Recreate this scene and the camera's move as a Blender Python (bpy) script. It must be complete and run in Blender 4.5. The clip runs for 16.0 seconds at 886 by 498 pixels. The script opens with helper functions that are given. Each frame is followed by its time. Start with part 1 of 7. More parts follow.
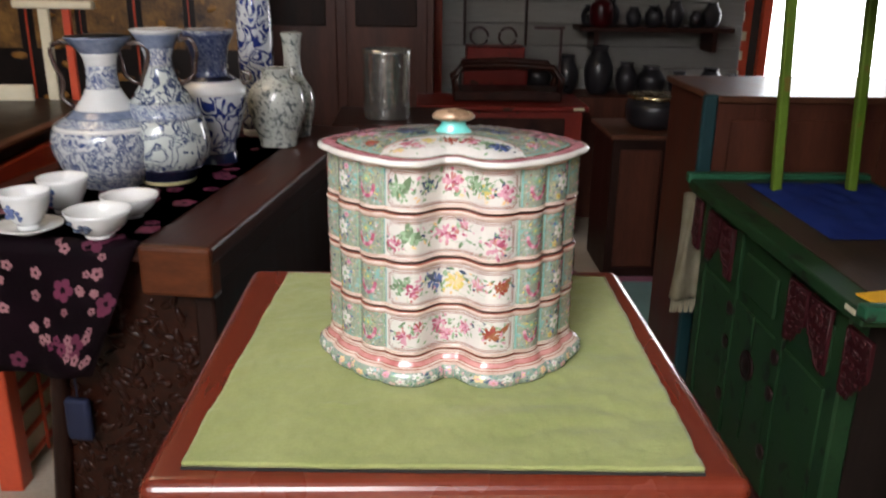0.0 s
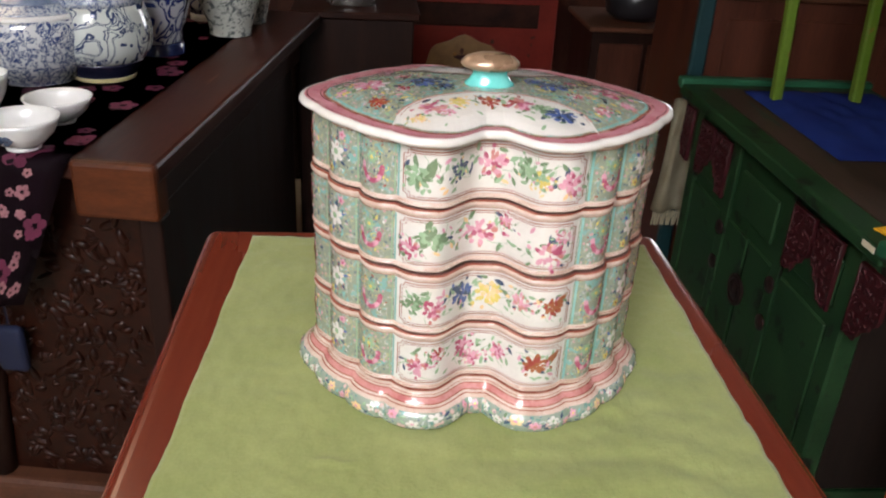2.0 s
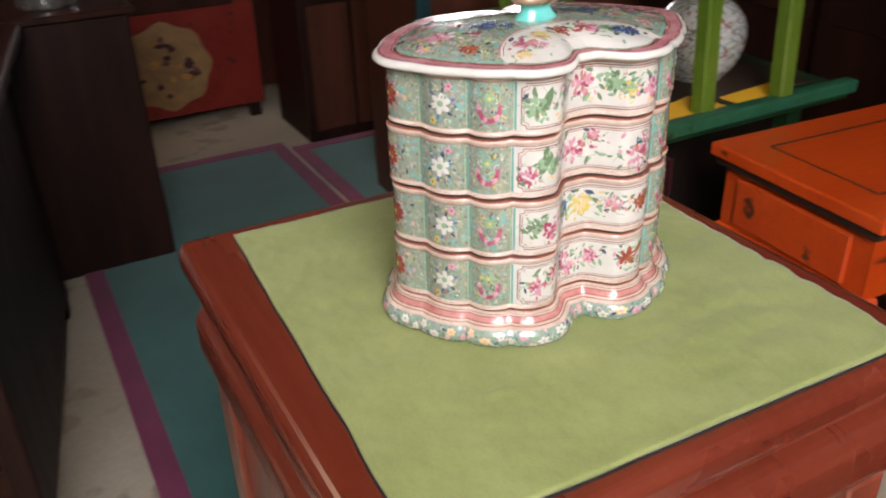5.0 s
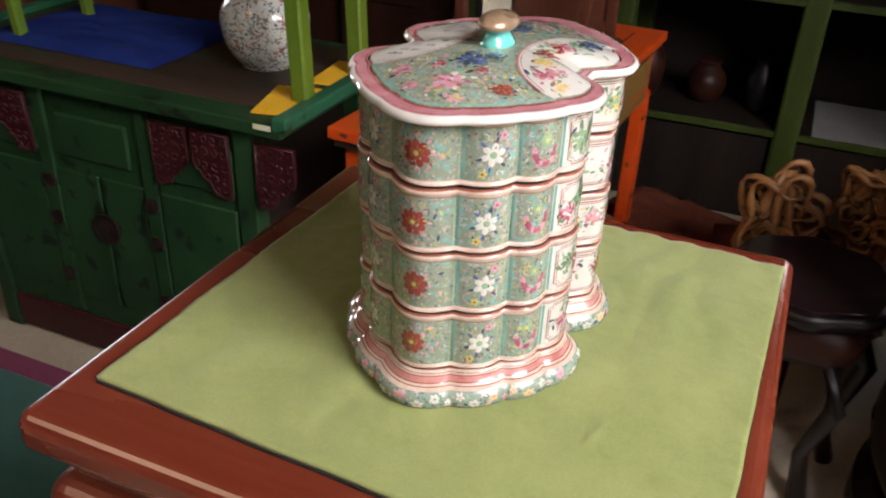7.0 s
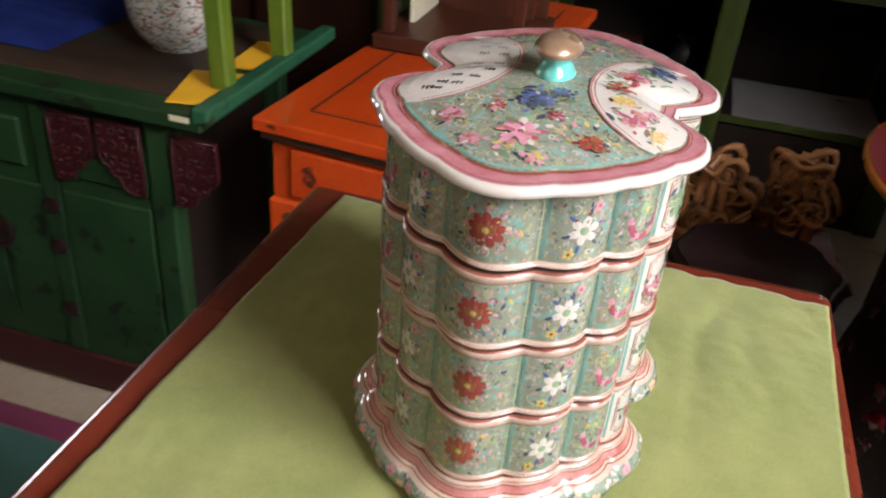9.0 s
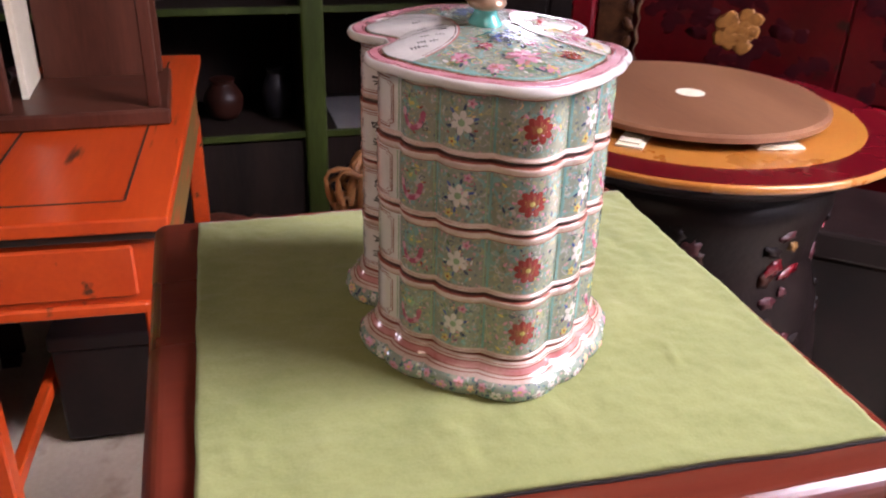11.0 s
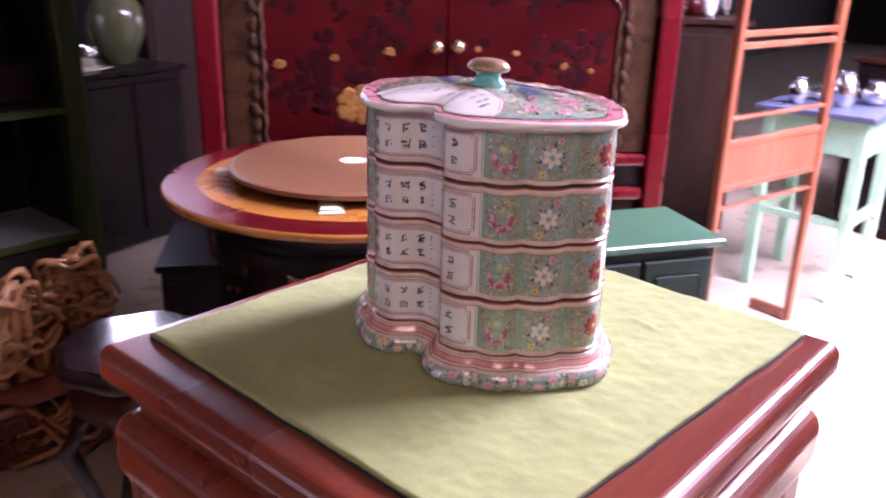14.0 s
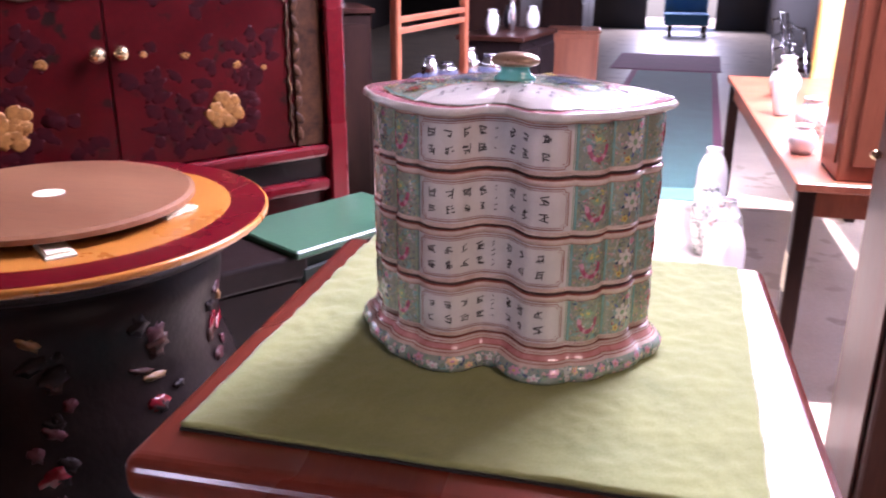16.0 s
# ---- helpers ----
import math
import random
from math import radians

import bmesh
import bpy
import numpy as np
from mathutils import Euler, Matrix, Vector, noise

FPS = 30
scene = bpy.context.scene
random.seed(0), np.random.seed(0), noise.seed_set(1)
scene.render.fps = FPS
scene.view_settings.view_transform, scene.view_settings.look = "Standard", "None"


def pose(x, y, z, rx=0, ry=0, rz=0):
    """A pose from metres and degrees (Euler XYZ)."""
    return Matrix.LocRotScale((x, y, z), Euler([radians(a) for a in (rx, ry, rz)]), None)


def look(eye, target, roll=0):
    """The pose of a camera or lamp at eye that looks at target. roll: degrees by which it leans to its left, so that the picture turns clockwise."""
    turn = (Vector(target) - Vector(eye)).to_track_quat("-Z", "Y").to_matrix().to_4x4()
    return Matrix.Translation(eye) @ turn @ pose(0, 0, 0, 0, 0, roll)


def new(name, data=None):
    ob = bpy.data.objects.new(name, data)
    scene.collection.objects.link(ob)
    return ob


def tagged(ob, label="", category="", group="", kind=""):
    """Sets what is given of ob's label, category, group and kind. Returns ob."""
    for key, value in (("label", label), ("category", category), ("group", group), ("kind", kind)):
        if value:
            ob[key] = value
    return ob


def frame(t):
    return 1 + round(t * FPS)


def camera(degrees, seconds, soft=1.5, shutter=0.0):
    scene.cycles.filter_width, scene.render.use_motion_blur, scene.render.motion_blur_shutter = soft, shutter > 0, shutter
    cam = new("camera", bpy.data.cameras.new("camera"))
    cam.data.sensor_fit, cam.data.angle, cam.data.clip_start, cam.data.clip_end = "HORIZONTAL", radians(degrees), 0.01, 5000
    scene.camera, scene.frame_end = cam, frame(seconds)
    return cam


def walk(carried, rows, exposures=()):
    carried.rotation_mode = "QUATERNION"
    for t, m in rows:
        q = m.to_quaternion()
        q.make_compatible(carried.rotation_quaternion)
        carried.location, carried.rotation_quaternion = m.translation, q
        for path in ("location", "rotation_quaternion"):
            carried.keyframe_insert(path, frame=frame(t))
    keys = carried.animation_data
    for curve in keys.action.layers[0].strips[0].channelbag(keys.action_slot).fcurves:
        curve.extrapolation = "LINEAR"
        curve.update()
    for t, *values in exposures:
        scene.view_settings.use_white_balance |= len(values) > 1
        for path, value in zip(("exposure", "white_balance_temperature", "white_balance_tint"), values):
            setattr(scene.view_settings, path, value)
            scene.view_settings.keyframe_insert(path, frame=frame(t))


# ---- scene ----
cam = camera(55.8, 16.0, soft=2.0, shutter=0.6)
PATH = [
    (0, (-0.023, -0.777, 1.533), (0.038, 1.118, 0.895), 0.8),
    (0.5, (-0.046, -0.676, 1.522), (0.073, 1.181, 0.789), 1.4),
    (1, (-0.063, -0.615, 1.516), (0.102, 1.227, 0.754), 2.2),
    (1.5, (-0.075, -0.574, 1.515), (0.129, 1.239, 0.696), 2.3),
    (2, (-0.069, -0.547, 1.54), (0.105, 1.232, 0.643), 3.2),
    (2.5, (-0.047, -0.529, 1.568), (0.076, 1.228, 0.622), 2.9),
    (3, (-0.022, -0.524, 1.582), (0.079, 1.231, 0.628), 2.1),
    (3.5, (-0.038, -0.529, 1.569), (0.115, 1.225, 0.622), 3.4),
    (4, (-0.143, -0.553, 1.56), (0.248, 1.166, 0.616), 2.9),
    (4.2, (-0.198, -0.571, 1.552), (0.276, 1.123, 0.601), 0.6),
    (6.3, (-0.473, -0.266, 1.526), (0.962, 0.748, 0.572), 1.9),
    (6.5, (-0.495, -0.23, 1.538), (1.009, 0.65, 0.556), 1.5),
    (7, (-0.528, -0.178, 1.548), (1.077, 0.479, 0.553), 2.3),
    (7.5, (-0.539, -0.148, 1.546), (1.082, 0.444, 0.536), 3.4),
    (8, (-0.524, -0.128, 1.558), (1.096, 0.4, 0.511), 4.1),
    (8.5, (-0.473, -0.089, 1.559), (1.138, 0.41, 0.484), 4.1),
    (9, (-0.432, -0.05, 1.539), (1.219, 0.37, 0.492), 5.1),
    (9.5, (-0.408, 0.014, 1.523), (1.31, 0.118, 0.504), 5.5),
    (10, (-0.429, 0.11, 1.528), (1.263, -0.234, 0.518), 2.5),
    (10.2, (-0.454, 0.128, 1.521), (1.241, -0.249, 0.528), 1.7),
    (12.3, (-0.592, 0.394, 1.498), (1.042, -0.502, 0.773), 1.9),
    (12.5, (-0.584, 0.436, 1.503), (1.015, -0.529, 0.786), 1.6),
    (13, (-0.555, 0.511, 1.516), (0.979, -0.579, 0.839), 1.3),
    (13.5, (-0.512, 0.534, 1.499), (0.913, -0.698, 0.828), 2.7),
    (14, (-0.42, 0.549, 1.491), (0.821, -0.865, 0.813), 1.5),
    (14.5, (-0.324, 0.577, 1.498), (0.73, -0.965, 0.784), 0.2),
    (15, (-0.258, 0.605, 1.482), (0.676, -1.02, 0.784), 2.1),
    (15.5, (-0.162, 0.64, 1.482), (0.46, -1.137, 0.806), 0.8),
    (16, (-0.084, 0.684, 1.486), (0.332, -1.151, 0.807), 0.2),
]
walk(cam, [(t, look(eye, target, roll)) for t, eye, target, roll in PATH], exposures=[(0, 0.62, 6700, 14), (4, 0.60, 6700, 15), (6.5, 0.84, 6800, 14), (9, 0.95, 6800, 17), (10, 1.02, 6700, 19), (12.5, 1.83, 5950, 55), (14, 1.92, 5850, 51), (16, 1.86, 5880, 48)])

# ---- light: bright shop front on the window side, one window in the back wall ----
world = bpy.data.worlds.new("sky")
world.use_nodes = True
scene.world = world
wn = world.node_tree.nodes
sky = wn.new("ShaderNodeTexSky")
sky.sky_type, sky.sun_disc = "NISHITA", False
sky.sun_elevation, sky.sun_rotation = radians(75), radians(-68)
world.node_tree.links.new(sky.outputs[0], wn["Background"].inputs[0])
wn["Background"].inputs[1].default_value = 0.12

sun_data = bpy.data.lights.new("sun", "SUN")
sun_data.energy, sun_data.angle, sun_data.color = 5.0, radians(0.6), (1.0, 0.94, 0.86)
sun = new("sun", sun_data)
sun.matrix_world = look((-2.2, -2.4, 6.0), (-0.75, -3.0, 0.0))


def area(name, eye, target, sx, sy, watts, colour):
    d = bpy.data.lights.new(name, "AREA")
    d.shape, d.size, d.size_y, d.energy, d.color = "RECTANGLE", sx, sy, watts, colour
    o = new(name, d)
    o.matrix_world = look(eye, target)
    return o


area("skylight_daylight", (-1.05, -2.9, 3.08), (-0.75, -2.3, 0.0), 1.8, 2.9, 230.0, (0.96, 0.98, 1.0))
# Warm fill added for the vases and the box's far side; no known source.
area("rear_fill_light", (-1.6, 1.7, 3.09), (-1.5, 1.6, 0.0), 1.1, 1.1, 12.0, (1.0, 0.80, 0.55))
area("far_door_daylight", (-0.8, -16.3, 1.3), (-0.6, -10.0, 0.6), 1.2, 1.8, 45.0, (0.92, 0.97, 1.0))
area("shopfront_daylight", (-2.35, -2.6, 1.55), (0.3, -1.0, 1.1), 0.9, 1.9, 12.0, (0.93, 0.97, 1.0))
area("back_window_daylight", (2.7, 4.9, 1.35), (1.6, 1.0, 0.9), 1.0, 1.0, 9.0, (0.9, 0.95, 1.0))


# ---- materials ----
def M(name, col, col2=None, rough=0.5, metal=0.0, scale=9.0, fine=90.0, bump=0.15, coat=0.0, stretch=(1, 1, 1), wear=None, wear_at=0.66, sheen=0.0, depth=0.002, spec=0.5):
    m = bpy.data.materials.new(name)
    m.use_nodes = True
    n, l = m.node_tree.nodes, m.node_tree.links
    b = n["Principled BSDF"]
    tc, mp = n.new("ShaderNodeTexCoord"), n.new("ShaderNodeMapping")
    mp.inputs["Scale"].default_value = stretch
    l.new(tc.outputs["Object"], mp.inputs[0])
    info = n.new("ShaderNodeObjectInfo")
    add = n.new("ShaderNodeVectorMath")
    l.new(mp.outputs[0], add.inputs[0])
    l.new(info.outputs["Random"], add.inputs[1])
    n1, n2 = n.new("ShaderNodeTexNoise"), n.new("ShaderNodeTexNoise")
    n1.inputs["Scale"].default_value, n2.inputs["Scale"].default_value = scale, fine
    n1.inputs["Detail"].default_value, n2.inputs["Detail"].default_value = 4, 5
    l.new(add.outputs[0], n1.inputs[0]), l.new(add.outputs[0], n2.inputs[0])
    mx = n.new("ShaderNodeMath")
    mx.operation = "MULTIPLY_ADD"
    mx.inputs[1].default_value = 0.45
    l.new(n2.outputs[0], mx.inputs[0]), l.new(n1.outputs[0], mx.inputs[2])
    ramp = n.new("ShaderNodeValToRGB")
    ramp.color_ramp.elements[0].position, ramp.color_ramp.elements[1].position = 0.48, 0.98
    c2 = col2 or tuple(min(1, c * 1.35 + 0.01) for c in col)
    ramp.color_ramp.elements[0].color = (*col, 1)
    ramp.color_ramp.elements[1].color = (*c2, 1)
    l.new(mx.outputs[0], ramp.inputs[0])
    out = ramp.outputs[0]
    if wear:
        n3 = n.new("ShaderNodeTexNoise")
        n3.inputs["Scale"].default_value, n3.inputs["Detail"].default_value = scale * 2.3, 8
        l.new(add.outputs[0], n3.inputs[0])
        r3 = n.new("ShaderNodeValToRGB")
        r3.color_ramp.elements[0].position, r3.color_ramp.elements[1].position = wear_at, wear_at + 0.05
        l.new(n3.outputs[0], r3.inputs[0])
        mixc = n.new("ShaderNodeMix")
        mixc.data_type = "RGBA"
        l.new(r3.outputs[0], mixc.inputs[0]), l.new(out, mixc.inputs[6])
        mixc.inputs[7].default_value = (*wear, 1)
        out = mixc.outputs[2]
    l.new(out, b.inputs["Base Color"])
    rr = n.new("ShaderNodeMapRange")
    rr.inputs[3].default_value, rr.inputs[4].default_value = max(0.03, rough - 0.1), min(1, rough + 0.12)
    l.new(n1.outputs[0], rr.inputs[0]), l.new(rr.outputs[0], b.inputs["Roughness"])
    b.inputs["Metallic"].default_value, b.inputs["Coat Weight"].default_value = metal, coat
    b.inputs["Coat Roughness"].default_value = 0.12
    b.inputs["Specular IOR Level"].default_value = spec
    b.inputs["Sheen Weight"].default_value = sheen
    if bump:
        bp = n.new("ShaderNodeBump")
        bp.inputs["Strength"].default_value, bp.inputs["Distance"].default_value = bump, depth
        l.new(mx.outputs[0], bp.inputs["Height"]), l.new(bp.outputs[0], b.inputs["Normal"])
    return m


GRAIN_X, GRAIN_Y, GRAIN_Z = (0.12, 1, 1), (1, 0.12, 1), (1, 1, 0.12)
stand_wood = M("polished_rosewood", (0.118, 0.017, 0.008), (0.178, 0.032, 0.015), rough=0.27, scale=6, fine=120, bump=0.06, coat=0.4, stretch=GRAIN_Y)
stand_wood_z = M("polished_rosewood_leg", (0.10, 0.018, 0.010), (0.24, 0.05, 0.024), rough=0.3, scale=14, fine=160, bump=0.12, coat=0.5, stretch=GRAIN_Z)
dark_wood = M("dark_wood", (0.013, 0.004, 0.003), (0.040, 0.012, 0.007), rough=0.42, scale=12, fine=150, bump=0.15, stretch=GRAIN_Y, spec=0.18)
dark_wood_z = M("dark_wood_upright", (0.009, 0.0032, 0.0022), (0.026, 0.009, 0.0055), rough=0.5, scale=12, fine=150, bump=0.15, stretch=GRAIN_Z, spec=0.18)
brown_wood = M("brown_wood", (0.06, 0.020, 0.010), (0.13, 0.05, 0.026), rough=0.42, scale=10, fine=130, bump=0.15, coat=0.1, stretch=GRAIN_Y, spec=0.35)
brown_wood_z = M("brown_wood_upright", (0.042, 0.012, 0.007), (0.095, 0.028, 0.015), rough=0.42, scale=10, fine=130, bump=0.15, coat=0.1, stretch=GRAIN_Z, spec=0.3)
end_grain = M("worn_end_grain", (0.055, 0.012, 0.003), (0.12, 0.030, 0.007), rough=0.5, scale=25, fine=220, bump=0.3, stretch=(0.3, 1, 1), spec=0.25)
chair_wood = M("reddish_chair_wood", (0.17, 0.045, 0.022), (0.30, 0.10, 0.05), rough=0.35, scale=12, fine=150, bump=0.1, coat=0.3, stretch=GRAIN_Z)
green_paint = M("worn_green_paint", (0.008, 0.029, 0.011), (0.018, 0.056, 0.020), rough=0.45, scale=7, fine=110, bump=0.25, wear=(0.007, 0.010, 0.006), wear_at=0.60, spec=0.25)
green_edge = M("bright_green_paint", (0.012, 0.075, 0.038), (0.024, 0.12, 0.06), rough=0.38, scale=8, fine=110, bump=0.2, coat=0.1, wear=(0.012, 0.018, 0.010), wear_at=0.64, spec=0.35)
worn_top = M("worn_dark_top", (0.016, 0.010, 0.007), (0.060, 0.036, 0.024), rough=0.5, scale=11, fine=140, bump=0.3, stretch=GRAIN_Y, wear=(0.022, 0.034, 0.022), wear_at=0.62, spec=0.25)
carved_red = M("carved_dark_red", (0.022, 0.003, 0.005), (0.062, 0.008, 0.011), rough=0.45, scale=45, fine=180, bump=0.6, spec=0.35)
orange_paint = M("orange_lacquer", (0.46, 0.042, 0.004), (0.62, 0.075, 0.008), rough=0.38, scale=8, fine=80, bump=0.2, coat=0.2, wear=(0.06, 0.016, 0.008), wear_at=0.63, stretch=GRAIN_X)
black_line = M("blackened_edge", (0.012, 0.009, 0.007), (0.05, 0.018, 0.008), rough=0.6, scale=30)
red_lacquer = M("red_lacquer", (0.020, 0.0005, 0.0013), (0.052, 0.0010, 0.0024), rough=0.30, scale=4, fine=60, bump=0.08, coat=0.08, spec=0.2)
red_frame = M("red_frame_lacquer", (0.075, 0.0014, 0.004), (0.12, 0.0025, 0.006), rough=0.27, scale=4, fine=60, bump=0.08, coat=0.25, spec=0.3)
vermilion = M("vermilion_paint", (0.50, 0.05, 0.018), (0.62, 0.085, 0.03), rough=0.4, scale=6, fine=80, coat=0.2)
black_lacquer = M("black_lacquer", (0.006, 0.004, 0.004), (0.014, 0.008, 0.007), rough=0.36, scale=9, fine=60, bump=0.2, coat=0.05, depth=0.004, spec=0.25)
gilt = M("old_gilt", (0.24, 0.105, 0.02), (0.40, 0.20, 0.05), rough=0.45, scale=30, fine=200, bump=0.3)
brass = M("brass", (0.55, 0.42, 0.22), (0.75, 0.62, 0.38), rough=0.25, metal=1.0, scale=20)
iron = M("dark_iron", (0.03, 0.02, 0.02), (0.09, 0.05, 0.045), rough=0.4, metal=0.8, scale=30)
linen = M("green_linen", (0.200, 0.228, 0.068), (0.280, 0.302, 0.106), rough=0.9, scale=16, fine=420, bump=0.4, depth=0.002, sheen=0.15)
olive_paint = M("olive_green_paint", (0.075, 0.135, 0.010), (0.13, 0.21, 0.022), rough=0.4, scale=8, fine=90, coat=0.1, wear=(0.17, 0.12, 0.022), wear_at=0.66)
dark_green = M("dark_shelf_green", (0.014, 0.022, 0.004), (0.042, 0.060, 0.010), rough=0.42, scale=8, fine=90, coat=0.05, stretch=GRAIN_Z, spec=0.3)
yellow_pad = M("yellow_paper", (0.72, 0.36, 0.01), (0.82, 0.46, 0.02), rough=0.7, scale=10)
blue_cloth = M("blue_cloth", (0.007, 0.014, 0.10), (0.013, 0.030, 0.17), rough=0.9, scale=7, fine=300, bump=0.3, spec=0.1)
white_cloth = M("beige_cloth", (0.30, 0.255, 0.16), (0.44, 0.39, 0.27), rough=0.9, scale=12, fine=300, bump=0.3)
floor_mat = M("cream_floor", (0.36, 0.30, 0.225), (0.50, 0.435, 0.34), rough=0.45, scale=2.2, fine=70, bump=0.06, wear=(0.31, 0.25, 0.18), wear_at=0.6)
carpet = M("green_carpet", (0.016, 0.095, 0.082), (0.034, 0.15, 0.13), rough=0.95, scale=5, fine=500, bump=0.5, depth=0.003, sheen=0.3)
carpet_red = M("magenta_carpet_border", (0.15, 0.012, 0.055), (0.23, 0.025, 0.09), rough=0.95, scale=5, fine=500, bump=0.5, depth=0.003, sheen=0.2)
# Near-black colour carries the shade inside the shelving and at the sideboard end.
board_shade = M("shaded_boards", (0.007, 0.005, 0.004), (0.020, 0.012, 0.009), spec=0.15, rough=0.7, scale=10, stretch=GRAIN_Z)
wall_paint = M("dim_wall_paint", (0.022, 0.016, 0.014), (0.04, 0.03, 0.026), rough=0.8, scale=2, fine=60)
slat_white = M("grey_white_boards", (0.15, 0.14, 0.125), (0.22, 0.21, 0.19), rough=0.6, scale=4, fine=90, stretch=GRAIN_X)
ceil_paint = M("ceiling_paint", (0.14, 0.12, 0.10), (0.19, 0.165, 0.145), rough=0.9, scale=2)
porcelain = M("white_porcelain", (0.72, 0.73, 0.72), (0.80, 0.80, 0.78), rough=0.12, scale=6, fine=60, bump=0.02, coat=0.6)
dark_pot = M("dark_stoneware", (0.009, 0.009, 0.011), (0.026, 0.024, 0.028), rough=0.3, scale=12)
grey_metal = M("woven_silver", (0.40, 0.40, 0.37), (0.80, 0.79, 0.74), rough=0.22, metal=0.9, scale=40, fine=200, bump=0.5)
root_wood = M("ochre_root_wood", (0.19, 0.075, 0.022), (0.40, 0.18, 0.06), rough=0.42, scale=12, fine=90, bump=0.4, coat=0.15)
root_dark = M("reddish_root_wood", (0.085, 0.020, 0.012), (0.19, 0.055, 0.03), rough=0.55, scale=14, fine=90, bump=0.4, spec=0.3)
paper_cream = M("cream_paper", (0.62, 0.56, 0.40), (0.74, 0.68, 0.52), rough=0.8, scale=6)
grey_sheet = M("grey_sheet", (0.36, 0.34, 0.34), (0.48, 0.46, 0.46), rough=0.5, scale=5)
mint_paint = M("pale_mint_paint", (0.22, 0.42, 0.30), (0.34, 0.54, 0.40), rough=0.45, scale=8, fine=90, wear=(0.35, 0.20, 0.10), wear_at=0.66)
navy_top = M("slate_blue_top", (0.05, 0.055, 0.11), (0.09, 0.10, 0.17), rough=0.4, scale=8)
susan_wood = M("tan_turntable_wood", (0.15, 0.062, 0.03), (0.24, 0.11, 0.052), rough=0.4, scale=5, fine=120, coat=0.25, stretch=GRAIN_X)
ochre_paint = M("ochre_lacquer", (0.34, 0.115, 0.017), (0.46, 0.18, 0.03), rough=0.28, scale=6, coat=0.4)
gold_paint = M("golden_yellow", (0.70, 0.46, 0.10), (0.82, 0.60, 0.20), rough=0.5, scale=8)


# ---- building helpers ----
def part(name, bm, mat, parent, label="", smooth=False):
    me = bpy.data.meshes.new(name)
    bmesh.ops.recalc_face_normals(bm, faces=bm.faces)
    bm.to_mesh(me)
    bm.free()
    for m in (mat if isinstance(mat, (list, tuple)) else [mat]):
        me.materials.append(m)
    if smooth:
        me.polygons.foreach_set("use_smooth", [True] * len(me.polygons))
    o = new(name, me)
    o.parent = parent
    return tagged(o, label) if label else o


def thing(name, loc, label, category, group="", rz=0.0, kind=""):
    o = new(name)
    o.empty_display_size = 0.1
    o.matrix_world = pose(*loc, 0, 0, rz)
    return tagged(o, label, category, group, kind)


def solo(name, bm, mat, label, category, loc=(0, 0, 0), group="", kind="", smooth=False, rz=0.0):
    o = part(name, bm, mat, None, "", smooth)
    o.matrix_world = pose(*loc, 0, 0, rz)
    return tagged(o, label, category, group, kind)


def B(*boxes, bev=0.0, seg=1):
    """Boxes given as (x0, y0, z0, x1, y1, z1)."""
    bm = bmesh.new()
    for x0, y0, z0, x1, y1, z1 in boxes:
        r = bmesh.ops.create_cube(bm, size=1)
        bmesh.ops.scale(bm, vec=(abs(x1 - x0), abs(y1 - y0), abs(z1 - z0)), verts=r["verts"])
        bmesh.ops.translate(bm, vec=((x0 + x1) / 2, (y0 + y1) / 2, (z0 + z1) / 2), verts=r["verts"])
    if bev:
        bmesh.ops.bevel(bm, geom=bm.edges[:], offset=bev, segments=seg, affect="EDGES", profile=0.5)
    return bm


def lathe(profile, seg=32, bm=None, at=(0, 0, 0), lobes=0, amp=0.0):
    bm = bm or bmesh.new()
    rings = []
    for r, z in profile:
        ring = []
        for i in range(seg):
            a = 2 * math.pi * i / seg
            rr = r * (1 + amp * math.cos(lobes * a)) if lobes else r
            ring.append(bm.verts.new((at[0] + rr * math.cos(a), at[1] + rr * math.sin(a), at[2] + z)))
        rings.append(ring)
    for a, b in zip(rings, rings[1:]):
        for i in range(seg):
            j = (i + 1) % seg
            bm.faces.new((a[i], a[j], b[j], b[i]))
    bm.faces.new(rings[0][::-1]), bm.faces.new(rings[-1])
    return bm


def tube(points, radius, seg=8, bm=None):
    """A round bar along points; radius a number or one per point."""
    bm = bm or bmesh.new()
    pts = [Vector(p) for p in points]
    rad = radius if isinstance(radius, (list, tuple)) else [radius] * len(pts)
    rings = []
    for k, p in enumerate(pts):
        d = (pts[min(k + 1, len(pts) - 1)] - pts[max(k - 1, 0)]).normalized()
        u = d.orthogonal().normalized() if abs(d.z) > 0.9 else d.cross(Vector((0, 0, 1))).normalized()
        v = d.cross(u)
        rings.append([bm.verts.new(p + rad[k] * (u * math.cos(2 * math.pi * i / seg) + v * math.sin(2 * math.pi * i / seg))) for i in range(seg)])
    for a, b in zip(rings, rings[1:]):
        for i in range(seg):
            j = (i + 1) % seg
            bm.faces.new((a[i], a[j], b[j], b[i]))
    bm.faces.new(rings[0]), bm.faces.new(rings[-1])
    return bm


def grid(nx, ny, fn):
    bm = bmesh.new()
    vs = [[bm.verts.new(fn(i / nx, j / ny)) for j in range(ny + 1)] for i in range(nx + 1)]
    for i in range(nx):
        for j in range(ny):
            bm.faces.new((vs[i][j], vs[i + 1][j], vs[i + 1][j + 1], vs[i][j + 1]))
    return bm


